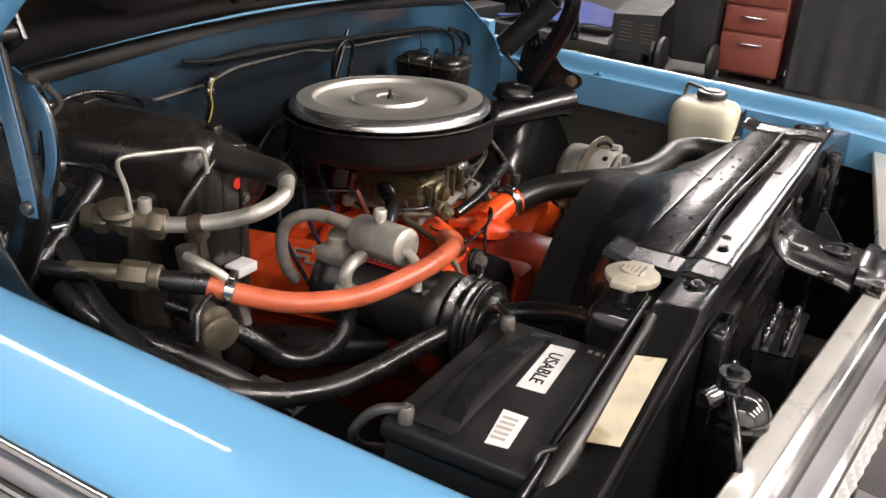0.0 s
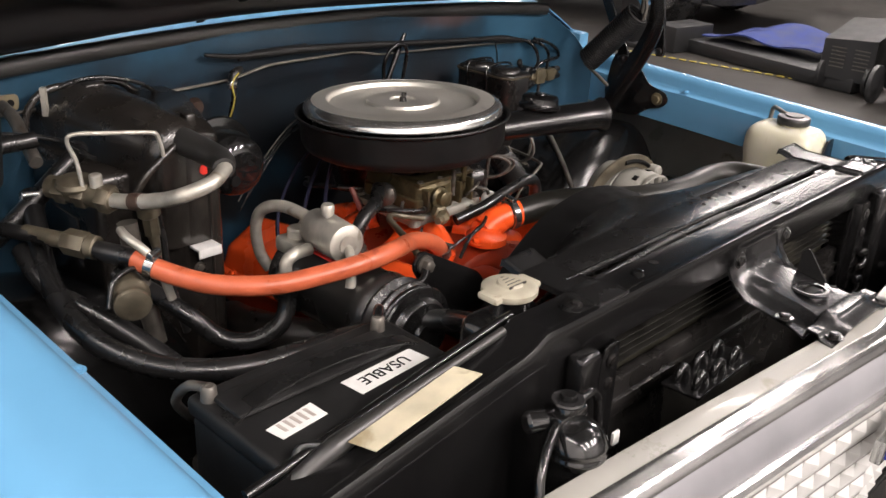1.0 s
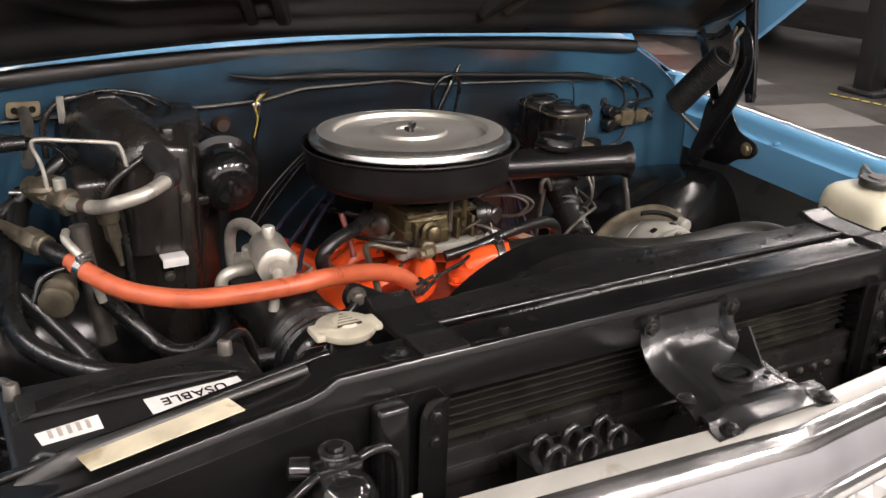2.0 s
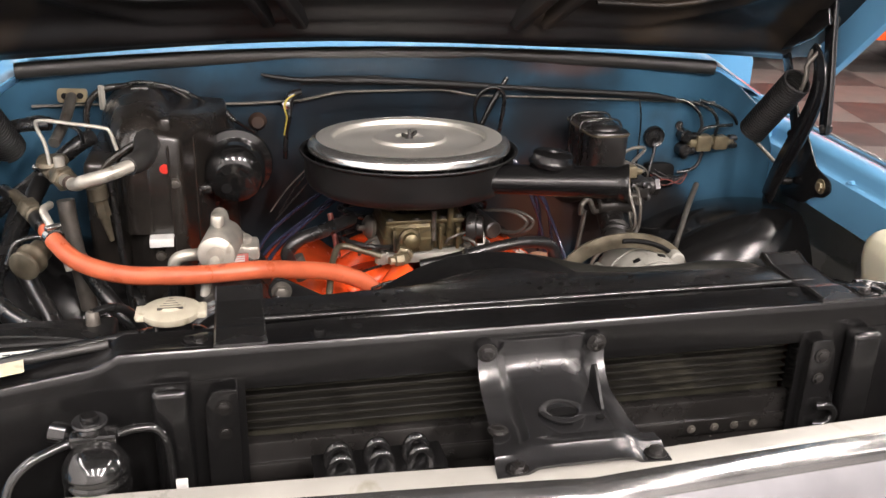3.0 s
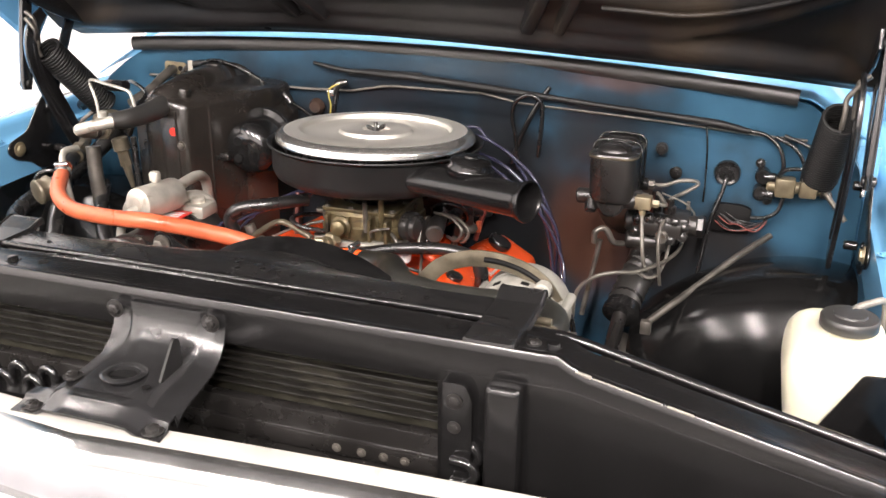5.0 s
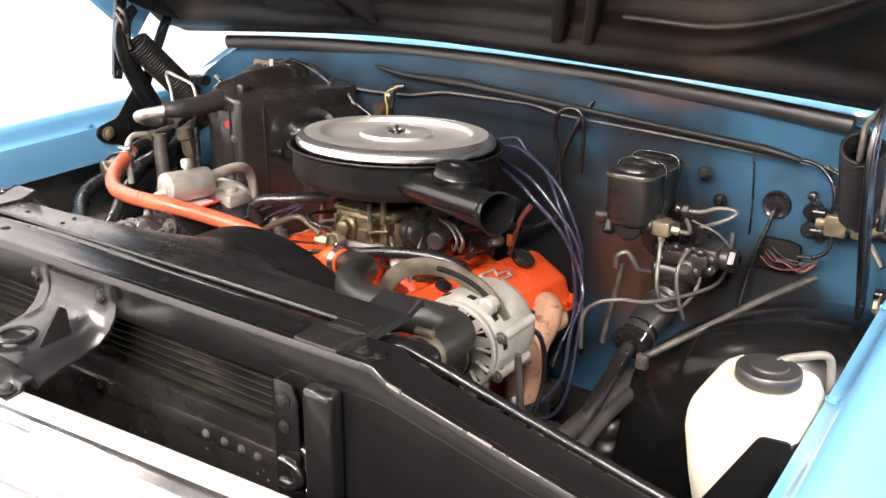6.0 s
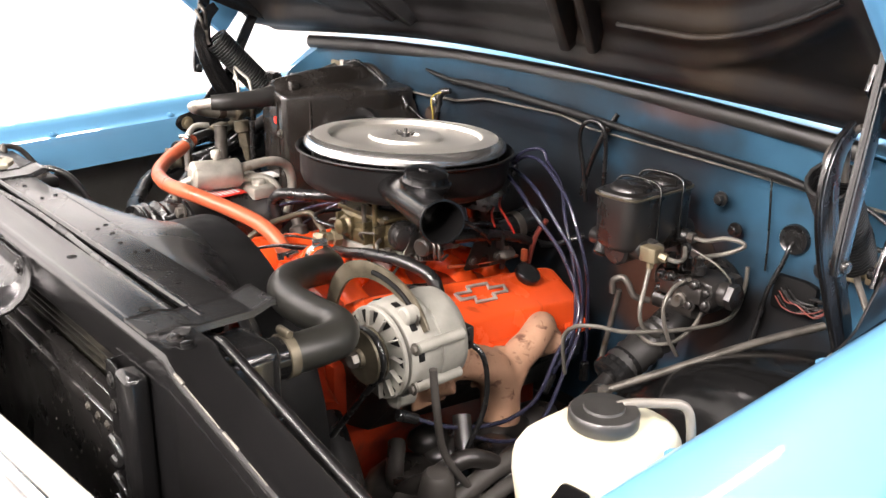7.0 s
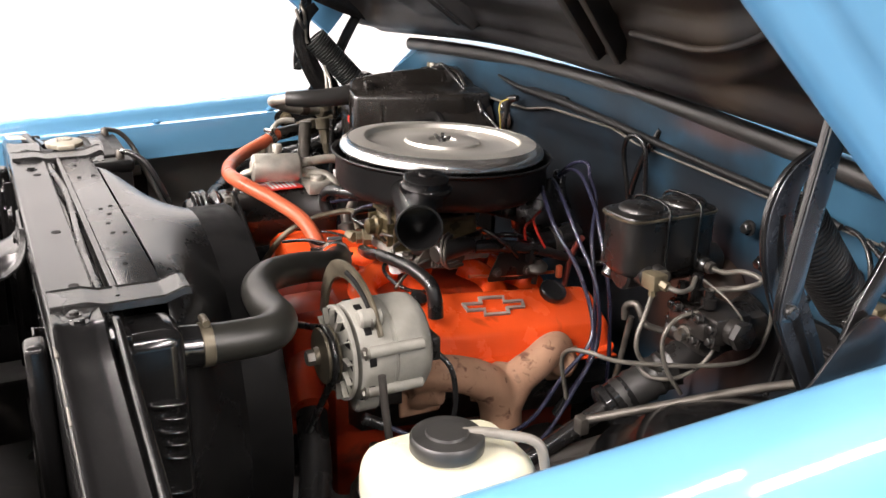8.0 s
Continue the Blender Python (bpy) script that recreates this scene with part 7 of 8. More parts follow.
def steering():
    ob = thing("steering_shaft", "black steering column with a flexible coupler", "steering shaft", (0.44, 0.76, 0.75))
    part("column", made(cyl, (0.455, 0.97, 0.875), (0.432, 0.80, 0.785), 0.030, 0.027, 24, 0.004), DUSTY, ob)
    part("coupler", made(lathe, [(0, 0), (0.028, 0), (0.034, 0.004), (0.034, 0.014), (0.030, 0.018), (0.030, 0.045), (0.024, 0.05), (0, 0.05)], (0.420, 0.725, 0.742), (0.1, 0.86, 0.45), 28), BLACK_GLOSS, ob)
    part("boot", made(tube, [(0.42, 0.735, 0.748), (0.43, 0.79, 0.778), (0.44, 0.83, 0.80)], 0.031, 18, 6, True, 0.003), SEAL, ob)
    part("lower_shaft", made(cyl, (0.42, 0.73, 0.745), (0.415, 0.40, 0.60), 0.013, seg=14), DUSTY, ob)
    bm = bmesh.new()
    tube(bm, [(0.658, 0.912, 0.862), (0.60, 0.83, 0.838), (0.54, 0.74, 0.806), (0.478, 0.655, 0.772)], 0.0062, 10, 6)
    rod = solo("fender_brace_rod", bm, STEEL, "thin grey steel brace rod with a glossy top", "rod")
    bm = bmesh.new()
    box(bm, 0.466, 0.484, 0.642, 0.656, 0.752, 0.776, 0.002)
    part("clip", bm, STEEL, rod)


# ---- firewall equipment, passenger's side ----
def heater_box():
    ob = thing("evaporator_case", "grimy dark plastic air conditioning evaporator case", "evaporator case", (-0.46, 0.8, 0.75))
    # horn-shaped drum that narrows towards the front
    rings = []
    for y, r, zt, xc in ((0.670, 0.020, 1.066, -0.476), (0.673, 0.032, 1.077, -0.477), (0.680, 0.040, 1.086, -0.478), (0.695, 0.046, 1.094, -0.480), (0.74, 0.051, 1.100, -0.484), (0.80, 0.057, 1.104, -0.489), (0.86, 0.064, 1.105, -0.495), (0.91, 0.072, 1.105, -0.500), (0.965, 0.076, 1.104, -0.502)):
        zc = zt - r
        ring = [V(xc - r, y, 0.90), V(xc - r, y, 0.95)]
        ring += [V(xc + r * math.cos(a), y, zc + r * math.sin(a)) for a in np.linspace(math.pi, 0, 20)]
        ring += [V(xc + r, y, 0.95), V(xc + r, y, 0.90)]
        rings.append(ring)
    part("drum", made(loft, rings), PLASTIC, ob, "glossy horn-shaped drum", 60)
    bm = bmesh.new()
    box(bm, -0.588, -0.47, 0.735, 0.96, 0.72, 1.012, 0.012, 3)
    part("rear_case", bm, PLASTIC, ob)
    bm = bmesh.new()
    box(bm, -0.592, -0.575, 0.80, 0.90, 0.80, 0.93, 0.006)
    part("side_boss", bm, PLASTIC, ob)
    # front duct with a slanting side face
    plan = [(-0.478, 0.668), (-0.419, 0.668), (-0.344, 0.880), (-0.344, 0.955), (-0.52, 0.955), (-0.52, 0.72)]
    def ring_at(z, k):
        cx, cy = -0.44, 0.82
        return [V(cx + (x - cx) * k, cy + (y - cy) * k, z + 0.20 * max(0.0, -0.42 - x) * (z > 0.95)) for x, y in rounded(plan, 0.012)]
    part("front_duct", made(loft, [ring_at(0.70, 1.0), ring_at(0.90, 1.0), ring_at(1.058, 1.0), ring_at(1.066, 0.985), ring_at(1.070, 0.95)]), PLASTIC, ob, "", 40)
    for a, b in (((-0.440, 0.667), (-0.440, 0.667)), ((-0.400, 0.722), (-0.400, 0.722))):
        part("face_rib", made(tube, [(a[0], a[1], 0.72), (a[0], a[1], 0.90), (b[0], b[1], 1.055)], 0.0025, 6, 2), PLASTIC, ob)
    # stepped shoulder with slanting facets
    bm = bmesh.new()
    rings = []
    for x, za, zb, y0 in ((-0.452, 1.088, 1.066, 0.80), (-0.430, 1.080, 1.060, 0.80), (-0.415, 1.062, 1.050, 0.79), (-0.372, 1.060, 1.046, 0.80), (-0.345, 1.040, 1.026, 0.83), (-0.330, 1.012, 0.995, 0.85)):
        rings.append([V(x, y0, 0.75), V(x, y0, zb - 0.035), V(x, y0 + 0.03, zb), V(x, 0.955, za), V(x, 0.955, 0.75)])
    loft(bm, rings)
    part("shoulder", bm, PLASTIC, ob, "", 20)
    # folded ear and strap on the duct's top edge
    bm = bmesh.new()
    box(bm, -0.452, -0.434, 0.700, 0.722, 1.066, 1.094, 0.005, 3)
    part("ear", bm, PLASTIC, ob)
    part("strap", made(tube, [(-0.475, 0.672, 1.068), (-0.505, 0.668, 1.052), (-0.535, 0.668, 1.030), (-0.555, 0.675, 1.0)], 0.006, 8, 4, True), PLASTIC, ob)
    # flange with clips
    bm = bmesh.new()
    pts = [(-0.60, 0.925, 1.0), (-0.598, 0.925, 1.06), (-0.57, 0.925, 1.095), (-0.52, 0.925, 1.102), (-0.455, 0.925, 1.100), (-0.425, 0.925, 1.085), (-0.40, 0.925, 1.068), (-0.36, 0.925, 1.06), (-0.33, 0.925, 1.03)]
    tube(bm, pts, 0.006, 8, 3)
    part("flange", bm, PLASTIC, ob)
    for p in ((-0.497, 0.900, 1.100),):
        bm = bmesh.new()
        box(bm, p[0] - 0.016, p[0] + 0.016, p[1] - 0.012, p[1] + 0.012, p[2] - 0.012, p[2] + 0.007, 0.004)
        part("clip", bm, DUSTY, ob)
    part("paint_mark", made(lathe, [(0, 0), (0.0085, 0), (0.0085, 0.001), (0, 0.001)], (-0.447, 0.6675, 1.016), (0, -1, 0), 12), RED, ob, "red paint dab")
    bm = bmesh.new()
    box(bm, -0.480, -0.440, 0.642, 0.668, 0.896, 0.901, 0.002)
    box(bm, -0.480, -0.440, 0.640, 0.644, 0.886, 0.901, 0.0015)
    part("foil_tag", bm, LABEL, ob, "folded white foil tag")
    for x, z in ((-0.465, 0.86), (-0.432, 0.99)):
        bm = bmesh.new()
        bolt(bm, (x, 0.668, z), (0, -1, 0), 0.006, 0.006)
        part("screw", bm, STEEL, ob)
    # round blower motor
    bl = thing("blower_motor", "glossy black round blower motor housing", "blower motor", (-0.335, 0.77, 0.9))
    part("housing", made(lathe, [(0, 0), (0.030, 0.0), (0.044, 0.006), (0.052, 0.018), (0.054, 0.035), (0.054, 0.075), (0.066, 0.078), (0.068, 0.084), (0.066, 0.09), (0, 0.09)], (-0.335, 0.735, 0.972), (0.05, 1, 0.05), 40), BLACK_GLOSS, bl)
    for a in (0.6, 2.2, 4.0):
        part("vent_dimple", made(lathe, [(0, 0), (0.009, 0), (0.009, 0.002), (0, 0.002)], (-0.335 + 0.022 * math.cos(a), 0.7355, 0.972 + 0.022 * math.sin(a)), (0, -1, 0), 14), FLAT_BLACK, bl)
    bm = bmesh.new()
    box(bm, -0.405, -0.375, 0.74, 0.775, 0.945, 0.96, 0.003)
    cyl(bm, (-0.40, 0.745, 0.952), (-0.40, 0.73, 0.952), 0.007, seg=12)
    part("mount_ear", bm, DUSTY, bl)
    return ob


def ac_plumbing():
    hose("ac_suction_hose", [(-0.612, 0.672, 1.007), (-0.592, 0.625, 1.012), (-0.572, 0.575, 1.024), (-0.556, 0.537, 1.040), (-0.520, 0.527, 1.052), (-0.485, 0.548, 1.060)], 0.0105, DULL, "pale aluminium air conditioning pipe", "pipe")
    hose("insulated_pipe_sleeve", [(-0.49, 0.545, 1.060), (-0.474, 0.575, 1.060), (-0.470, 0.63, 1.060), (-0.474, 0.69, 1.063)], [0.015, 0.0175, 0.019, 0.021], SEAL, "black insulating sleeve on a pipe", "pipe sleeve")
    ob = thing("expansion_valve", "tarnished expansion valve with hexagon fittings", "valve", (-0.62, 0.7, 0.98))
    a, b = V(-0.648, 0.748, 1.012), V(-0.600, 0.650, 1.008)
    d = (b - a).normalized()
    part("body", made(cyl, a, b, 0.0165, seg=18, bev=0.003), TARNISH, ob)
    for t in (0.15, 0.45, 0.8):
        p = a + (b - a) * t
        part("hex_nut", made(cyl, p, p + d * 0.02, 0.0205, seg=6, bev=0.002), TARNISH, ob)
    part("diaphragm", made(lathe, [(0, 0), (0.024, 0.0), (0.027, 0.006), (0.024, 0.012), (0.010, 0.016), (0, 0.016)], (-0.628, 0.705, 1.018), (-0.1, -0.1, 1), 24), TARNISH, ob)
    part("rust_band", made(cyl, (-0.590, 0.621, 1.0125), (-0.583, 0.603, 1.0165), 0.0122, seg=18, bev=0.001), RUST_PLATE, ob, "rust-brown pipe collar")
    part("service_cap", made(cyl, (-0.612, 0.675, 1.022), (-0.612, 0.675, 1.042), 0.009, seg=14, bev=0.002), DULL, ob)
    hose("capillary_line", [(-0.628, 0.682, 1.022), (-0.632, 0.684, 1.06), (-0.642, 0.684, 1.092), (-0.632, 0.68, 1.101), (-0.59, 0.668, 1.098), (-0.54, 0.656, 1.093), (-0.526, 0.654, 1.086), (-0.518, 0.655, 1.055)], 0.0032, DULL, "thin bent capillary tube", "pipe", 8)
    hose("heater_pipe", [(-0.72, 0.745, 0.966), (-0.69, 0.70, 0.962), (-0.66, 0.65, 0.960), (-0.64, 0.60, 0.958), (-0.620, 0.560, 0.957)], [0.0105, 0.0105, 0.0105, 0.014, 0.014], RUBBER, "black heater hose stub", "hose")
    f = bmesh.new()
    cyl(f, (-0.668, 0.665, 0.961), (-0.652, 0.632, 0.960), 0.0185, seg=6, bev=0.002)
    cyl(f, (-0.652, 0.632, 0.960), (-0.645, 0.618, 0.9595), 0.0165, seg=18, bev=0.002)
    cyl(f, (-0.70, 0.72, 0.964), (-0.668, 0.665, 0.961), 0.0115, seg=14)
    solo("pipe_union", f, TARNISH, "dull hexagon pipe union", "fitting")
    orange = hose("heater_hose", [(-0.622, 0.562, 0.957), (-0.606, 0.530, 0.948), (-0.565, 0.472, 0.936), (-0.500, 0.425, 0.932), (-0.430, 0.400, 0.936), (-0.365, 0.387, 0.941), (-0.305, 0.394, 0.940), (-0.245, 0.436, 0.918), (-0.185, 0.468, 0.896), (-0.135, 0.479, 0.870), (-0.116, 0.482, 0.842)], 0.0138, ORANGE_HOSE, "faded orange rubber heater hose", "hose", 18, 10)
    clamp("hose_clamp", (-0.610, 0.540, 0.951), (0.5, -0.8, -0.2), 0.0142, orange)
    clamp("hose_clamp", (-0.120, 0.481, 0.852), (0.3, 0.05, -1), 0.0142, orange)
    # control valve below
    v = thing("heater_control_valve", "tarnished vacuum heater valve", "valve", (-0.645, 0.53, 0.89))
    part("can", made(lathe, [(0, 0), (0.016, 0), (0.023, 0.003), (0.0245, 0.007), (0.0225, 0.010), (0.0225, 0.022), (0.025, 0.025), (0.025, 0.031), (0.018, 0.036), (0.018, 0.055), (0, 0.055)], (-0.655, 0.512, 0.915), (0.35, 0.85, 0.15), 28), TARNISH, v)
    part("band", made(tube, [(-0.68, 0.53, 0.915), (-0.665, 0.54, 0.945), (-0.63, 0.55, 0.95), (-0.612, 0.548, 0.93)], 0.004, 8), RUBBER, v)
    hose("lower_hose", [(-0.432, 0.49, 0.90), (-0.432, 0.486, 0.86), (-0.45, 0.484, 0.828), (-0.485, 0.503, 0.808), (-0.518, 0.533, 0.813), (-0.548, 0.556, 0.846), (-0.58, 0.60, 0.878), (-0.61, 0.65, 0.90)], 0.0135, RUBBER, "curved black rubber hose", "hose")
    hose("hose_end_pipe", [(-0.385, 0.495, 0.928), (-0.415, 0.49, 0.93), (-0.43, 0.49, 0.92), (-0.432, 0.49, 0.895)], 0.0095, DULL, "short bent aluminium pipe", "pipe")
    b2 = bmesh.new()
    cyl(b2, (-0.432, 0.49, 0.888), (-0.432, 0.489, 0.902), 0.0155, seg=18, bev=0.002)
    solo("hose_ferrule", b2, DULL, "crimped aluminium hose ferrule", "fitting")
    hose("long_heater_hose", [(-0.375, 0.14, 0.930), (-0.335, 0.20, 0.905), (-0.325, 0.27, 0.882), (-0.36, 0.325, 0.866), (-0.43, 0.358, 0.855), (-0.50, 0.376, 0.848), (-0.575, 0.398, 0.846), (-0.642, 0.440, 0.852), (-0.692, 0.49, 0.870), (-0.708, 0.55, 0.884), (-0.703, 0.615, 0.893), (-0.692, 0.685, 0.915), (-0.672, 0.748, 0.955), (-0.655, 0.80, 0.985)], 0.0155, RUBBER, "long glossy black heater hose", "hose", 18)
    clamp("hose_clamp", (-0.660, 0.785, 0.977), (0.2, 0.6, 0.4), 0.016, bpy.data.objects["long_heater_hose"])
    hose("second_heater_hose", [(-0.60, 0.45, 0.80), (-0.62, 0.50, 0.83), (-0.66, 0.57, 0.87), (-0.70, 0.66, 0.90), (-0.70, 0.74, 0.93)], 0.0145, RUBBER, "black hose behind the pipes", "hose")
    # upright fittings under the suction pipe
    u = bmesh.new()
    cyl(u, (-0.556, 0.645, 1.0), (-0.552, 0.646, 0.975), 0.0165, seg=18, bev=0.002)
    cyl(u, (-0.552, 0.646, 0.975), (-0.548, 0.648, 0.945), 0.012, seg=6)
    cyl(u, (-0.548, 0.648, 0.945), (-0.540, 0.65, 0.90), 0.009, 0.004, 14)
    solo("pipe_adapter", u, TARNISH, "tapered aluminium pipe adapter", "fitting")
    hose("vertical_pipe", [(-0.60, 0.62, 0.985), (-0.597, 0.615, 0.94), (-0.59, 0.61, 0.88), (-0.58, 0.60, 0.80)], 0.014, STEEL, "greasy upright steel pipe", "pipe")
    hose("drain_hose", [(-0.535, 0.66, 1.0), (-0.530, 0.655, 0.93), (-0.525, 0.65, 0.86), (-0.515, 0.63, 0.78)], 0.006, RUBBER, "thin black hose down the case", "hose")
    hose("white_line", [(-0.62, 0.60, 0.985), (-0.625, 0.57, 0.985), (-0.612, 0.545, 0.968), (-0.60, 0.535, 0.94), (-0.59, 0.53, 0.90)], 0.0062, DULL, "small pale bent pipe", "pipe")
    br = bmesh.new()
    slab(br, rounded([(-0.652, 1.068), (-0.598, 1.068), (-0.596, 1.094), (-0.65, 1.096)], 0.008), at_y(0.945), 0.003)
    t = solo("pipe_flange", br, BRASS, "tan slotted pipe flange plate", "flange")
    for x in (-0.638, -0.610):
        part("slot", made(lathe, [(0, 0), (0.006, 0), (0.006, 0.001), (0, 0.001)], (x, 0.9449, 1.081), (0, -1, 0), 12), FLAT_BLACK, t)
    hose("evaporator_stub", [(-0.625, 0.94, 1.08), (-0.625, 0.90, 1.07), (-0.63, 0.86, 1.05), (-0.64, 0.80, 1.03)], 0.010, STEEL, "greasy stub pipe from the case", "pipe")
    hose("ac_line_loop", [(-0.69, 0.86, 1.06), (-0.66, 0.84, 1.066), (-0.60, 0.80, 1.055), (-0.58, 0.74, 1.04)], 0.004, RUBBER, "thin dark line beside the case", "pipe", 8)
    hose("vacuum_line", [(-0.57, 0.93, 1.09), (-0.50, 0.91, 1.112), (-0.43, 0.90, 1.10), (-0.38, 0.91, 1.07), (-0.33, 0.93, 1.03), (-0.29, 0.945, 1.0)], 0.0035, RUBBER, "thin black line over the case", "hose", 8)
    hose("body_heater_hose", [(-0.775, 0.80, 0.885), (-0.745, 0.79, 0.915), (-0.68, 0.78, 0.965), (-0.60, 0.78, 1.03), (-0.575, 0.80, 1.04)], 0.014, RUBBER, "black hose beside the evaporator case", "hose", 14)
    hose("body_heater_hose", [(-0.80, 0.84, 1.005), (-0.76, 0.82, 1.035), (-0.70, 0.80, 1.062), (-0.64, 0.79, 1.068)], 0.012, RUBBER, "black hose by the hood hinge", "hose", 14)
    b3 = bmesh.new()
    cyl(b3, (-0.568, 0.92, 1.06), (-0.568, 0.92, 1.105), 0.006, seg=4)
    solo("case_stud", b3, DULL, "square pale metal stud", "stud")


def engine_hoses():
    up = hose("radiator_hose", [(0.018, 0.461, 0.889), (0.055, 0.452, 0.892), (0.098, 0.425, 0.904), (0.128, 0.370, 0.919), (0.165, 0.312, 0.929), (0.22, 0.278, 0.934), (0.29, 0.267, 0.938), (0.352, 0.266, 0.941), (0.392, 0.244, 0.945), (0.402, 0.205, 0.947), (0.402, 0.155, 0.949)], 0.0238, HOSE_OLD, "thick black upper radiator hose", "hose", 24, 10)
    clamp("hose_clamp", (0.026, 0.459, 0.890), (1, -0.25, 0.08), 0.0244, up)
    clamp("hose_clamp", (0.402, 0.165, 0.949), (0, 1, 0), 0.0244, up, mat=TARNISH)
    part("stripe", made(tube, [(0.108, 0.403, 0.9325), (0.122, 0.375, 0.940)], 0.0012, 6, 2), YELLOW, up, "yellow printed stripe")
    low = hose("lower_radiator_hose", [(0.39, 0.13, 0.62), (0.39, 0.20, 0.60), (0.36, 0.28, 0.60), (0.28, 0.33, 0.64), (0.18, 0.36, 0.70)], 0.024, RUBBER, "black lower radiator hose", "hose", 18)
    hose("breather_hose", [(-0.035, 0.532, 0.872), (0.02, 0.522, 0.885), (0.07, 0.522, 0.897), (0.12, 0.530, 0.902), (0.165, 0.540, 0.900), (0.198, 0.550, 0.888), (0.209, 0.553, 0.866), (0.211, 0.554, 0.838)], [0.0098, 0.0098, 0.0098, 0.0098, 0.0102, 0.0108, 0.012, 0.0125], RUBBER, "grey-black breather hose to the valve cover", "hose", 14)
    hose("fuel_line", [(-0.100, 0.549, 0.886), (-0.125, 0.555, 0.893), (-0.155, 0.563, 0.901), (-0.172, 0.556, 0.902), (-0.182, 0.525, 0.897), (-0.19, 0.49, 0.888), (-0.20, 0.44, 0.86), (-0.22, 0.40, 0.80)], 0.0055, TARNISH, "bare steel fuel line", "fuel line", 10)
    hose("wire_lead", [(0.0, 0.50, 0.88), (-0.02, 0.475, 0.893), (-0.05, 0.455, 0.893), (-0.09, 0.445, 0.885), (-0.14, 0.42, 0.87)], 0.003, RUBBER, "thin black sensor lead", "wire", 8)
    hose("breather_tube", [(-0.14, 0.62, 0.93), (-0.19, 0.57, 0.93), (-0.235, 0.545, 0.925), (-0.255, 0.54, 0.905), (-0.25, 0.545, 0.88)], 0.0115, RUBBER, "black breather tube under the air cleaner", "hose", 12)
    for k, dx in enumerate((0.0, 0.012)):
        hose("carburetor_tube", [(0.10 + dx, 0.63, 0.93), (0.14 + dx, 0.60, 0.935), (0.165 + dx, 0.585, 0.92), (0.15 + dx, 0.60, 0.895), (0.12 + dx, 0.64, 0.885)], 0.0028, STEEL, "thin bent steel tube", "pipe", 8, group="carburetor tubes")


def plug_wires():
    sets = [
        ([(0.045, 0.845, 0.985), (0.075, 0.82, 0.99), (0.13, 0.785, 0.982), (0.19, 0.77, 0.948), (0.245, 0.785, 0.885), (0.285, 0.785, 0.80), (0.312, 0.725, 0.745), (0.335, 0.66, 0.70), (0.345, 0.60, 0.69), (0.345, 0.54, 0.695), (0.338, 0.47, 0.715), (0.325, 0.42, 0.74)]),
        ([(0.05, 0.86, 0.985), (0.09, 0.84, 0.99), (0.15, 0.81, 0.978), (0.207, 0.80, 0.938), (0.26, 0.805, 0.87), (0.295, 0.80, 0.78), (0.315, 0.745, 0.715), (0.335, 0.68, 0.66), (0.345, 0.62, 0.645), (0.345, 0.56, 0.66), (0.335, 0.51, 0.685)]),
        ([(0.035, 0.885, 0.985), (0.07, 0.885, 1.005), (0.12, 0.875, 1.004), (0.172, 0.855, 0.972), (0.215, 0.84, 0.935), (0.255, 0.835, 0.85), (0.275, 0.84, 0.76), (0.275, 0.84, 0.68)]),
        ([(0.02, 0.895, 0.985), (0.05, 0.905, 1.01), (0.09, 0.905, 1.018), (0.115, 0.895, 1.0), (0.155, 0.87, 0.975), (0.205, 0.83, 0.93), (0.245, 0.815, 0.85), (0.28, 0.80, 0.75), (0.27, 0.765, 0.68)]),
    ]
    sets = [[(x + (0.016 if 0.12 < x < 0.29 and z > 0.79 else 0.0), y, z) for x, y, z in pts] for pts in sets]
    for pts in sets:
        w = hose("spark_plug_wire", pts, 0.0036, WIRE_BLUE, "dark blue spark plug wire", "wire", 10, group="spark plug wires")
        a, b = V(*pts[-2]), V(*pts[-1])
        part("boot", made(cyl, b, b + (b - a).normalized() * 0.035, 0.008, 0.009, 12, 0.002), RUBBER, w)
    for pts in ([(-0.04, 0.84, 0.96), (-0.12, 0.80, 0.93), (-0.22, 0.72, 0.89), (-0.30, 0.62, 0.86), (-0.33, 0.55, 0.78)], [(-0.045, 0.86, 0.96), (-0.16, 0.82, 0.92), (-0.28, 0.72, 0.87), (-0.34, 0.60, 0.80)], [(-0.03, 0.83, 0.96), (-0.14, 0.75, 0.93), (-0.24, 0.64, 0.90), (-0.29, 0.55, 0.88), (-0.32, 0.49, 0.80)]):
        hose("spark_plug_wire", pts, 0.0036, WIRE_BLUE, "dark blue spark plug wire", "wire", 10, group="spark plug wires")
    for k, pts in enumerate(([(-0.271, 0.85, 0.867), (-0.233, 0.85, 0.917), (-0.166, 0.85, 0.98), (-0.12, 0.86, 1.0)], [(-0.255, 0.855, 0.86), (-0.218, 0.855, 0.917), (-0.155, 0.855, 0.975), (-0.10, 0.86, 0.99)], [(-0.262, 0.86, 0.845), (-0.222, 0.862, 0.89), (-0.16, 0.865, 0.955), (-0.10, 0.87, 0.98)])):
        hose("thin_lead", pts, 0.0013, LINE if k == 0 else RUBBER, "thin loose lead behind the air cleaner", "wire", 6, group="thin leads")
    hose("dipstick_tube", [(0.105, 0.86, 0.80), (0.125, 0.86, 0.87), (0.145, 0.865, 0.905)], 0.005, WIRE_RED, "dull red dipstick tube", "tube", 8)
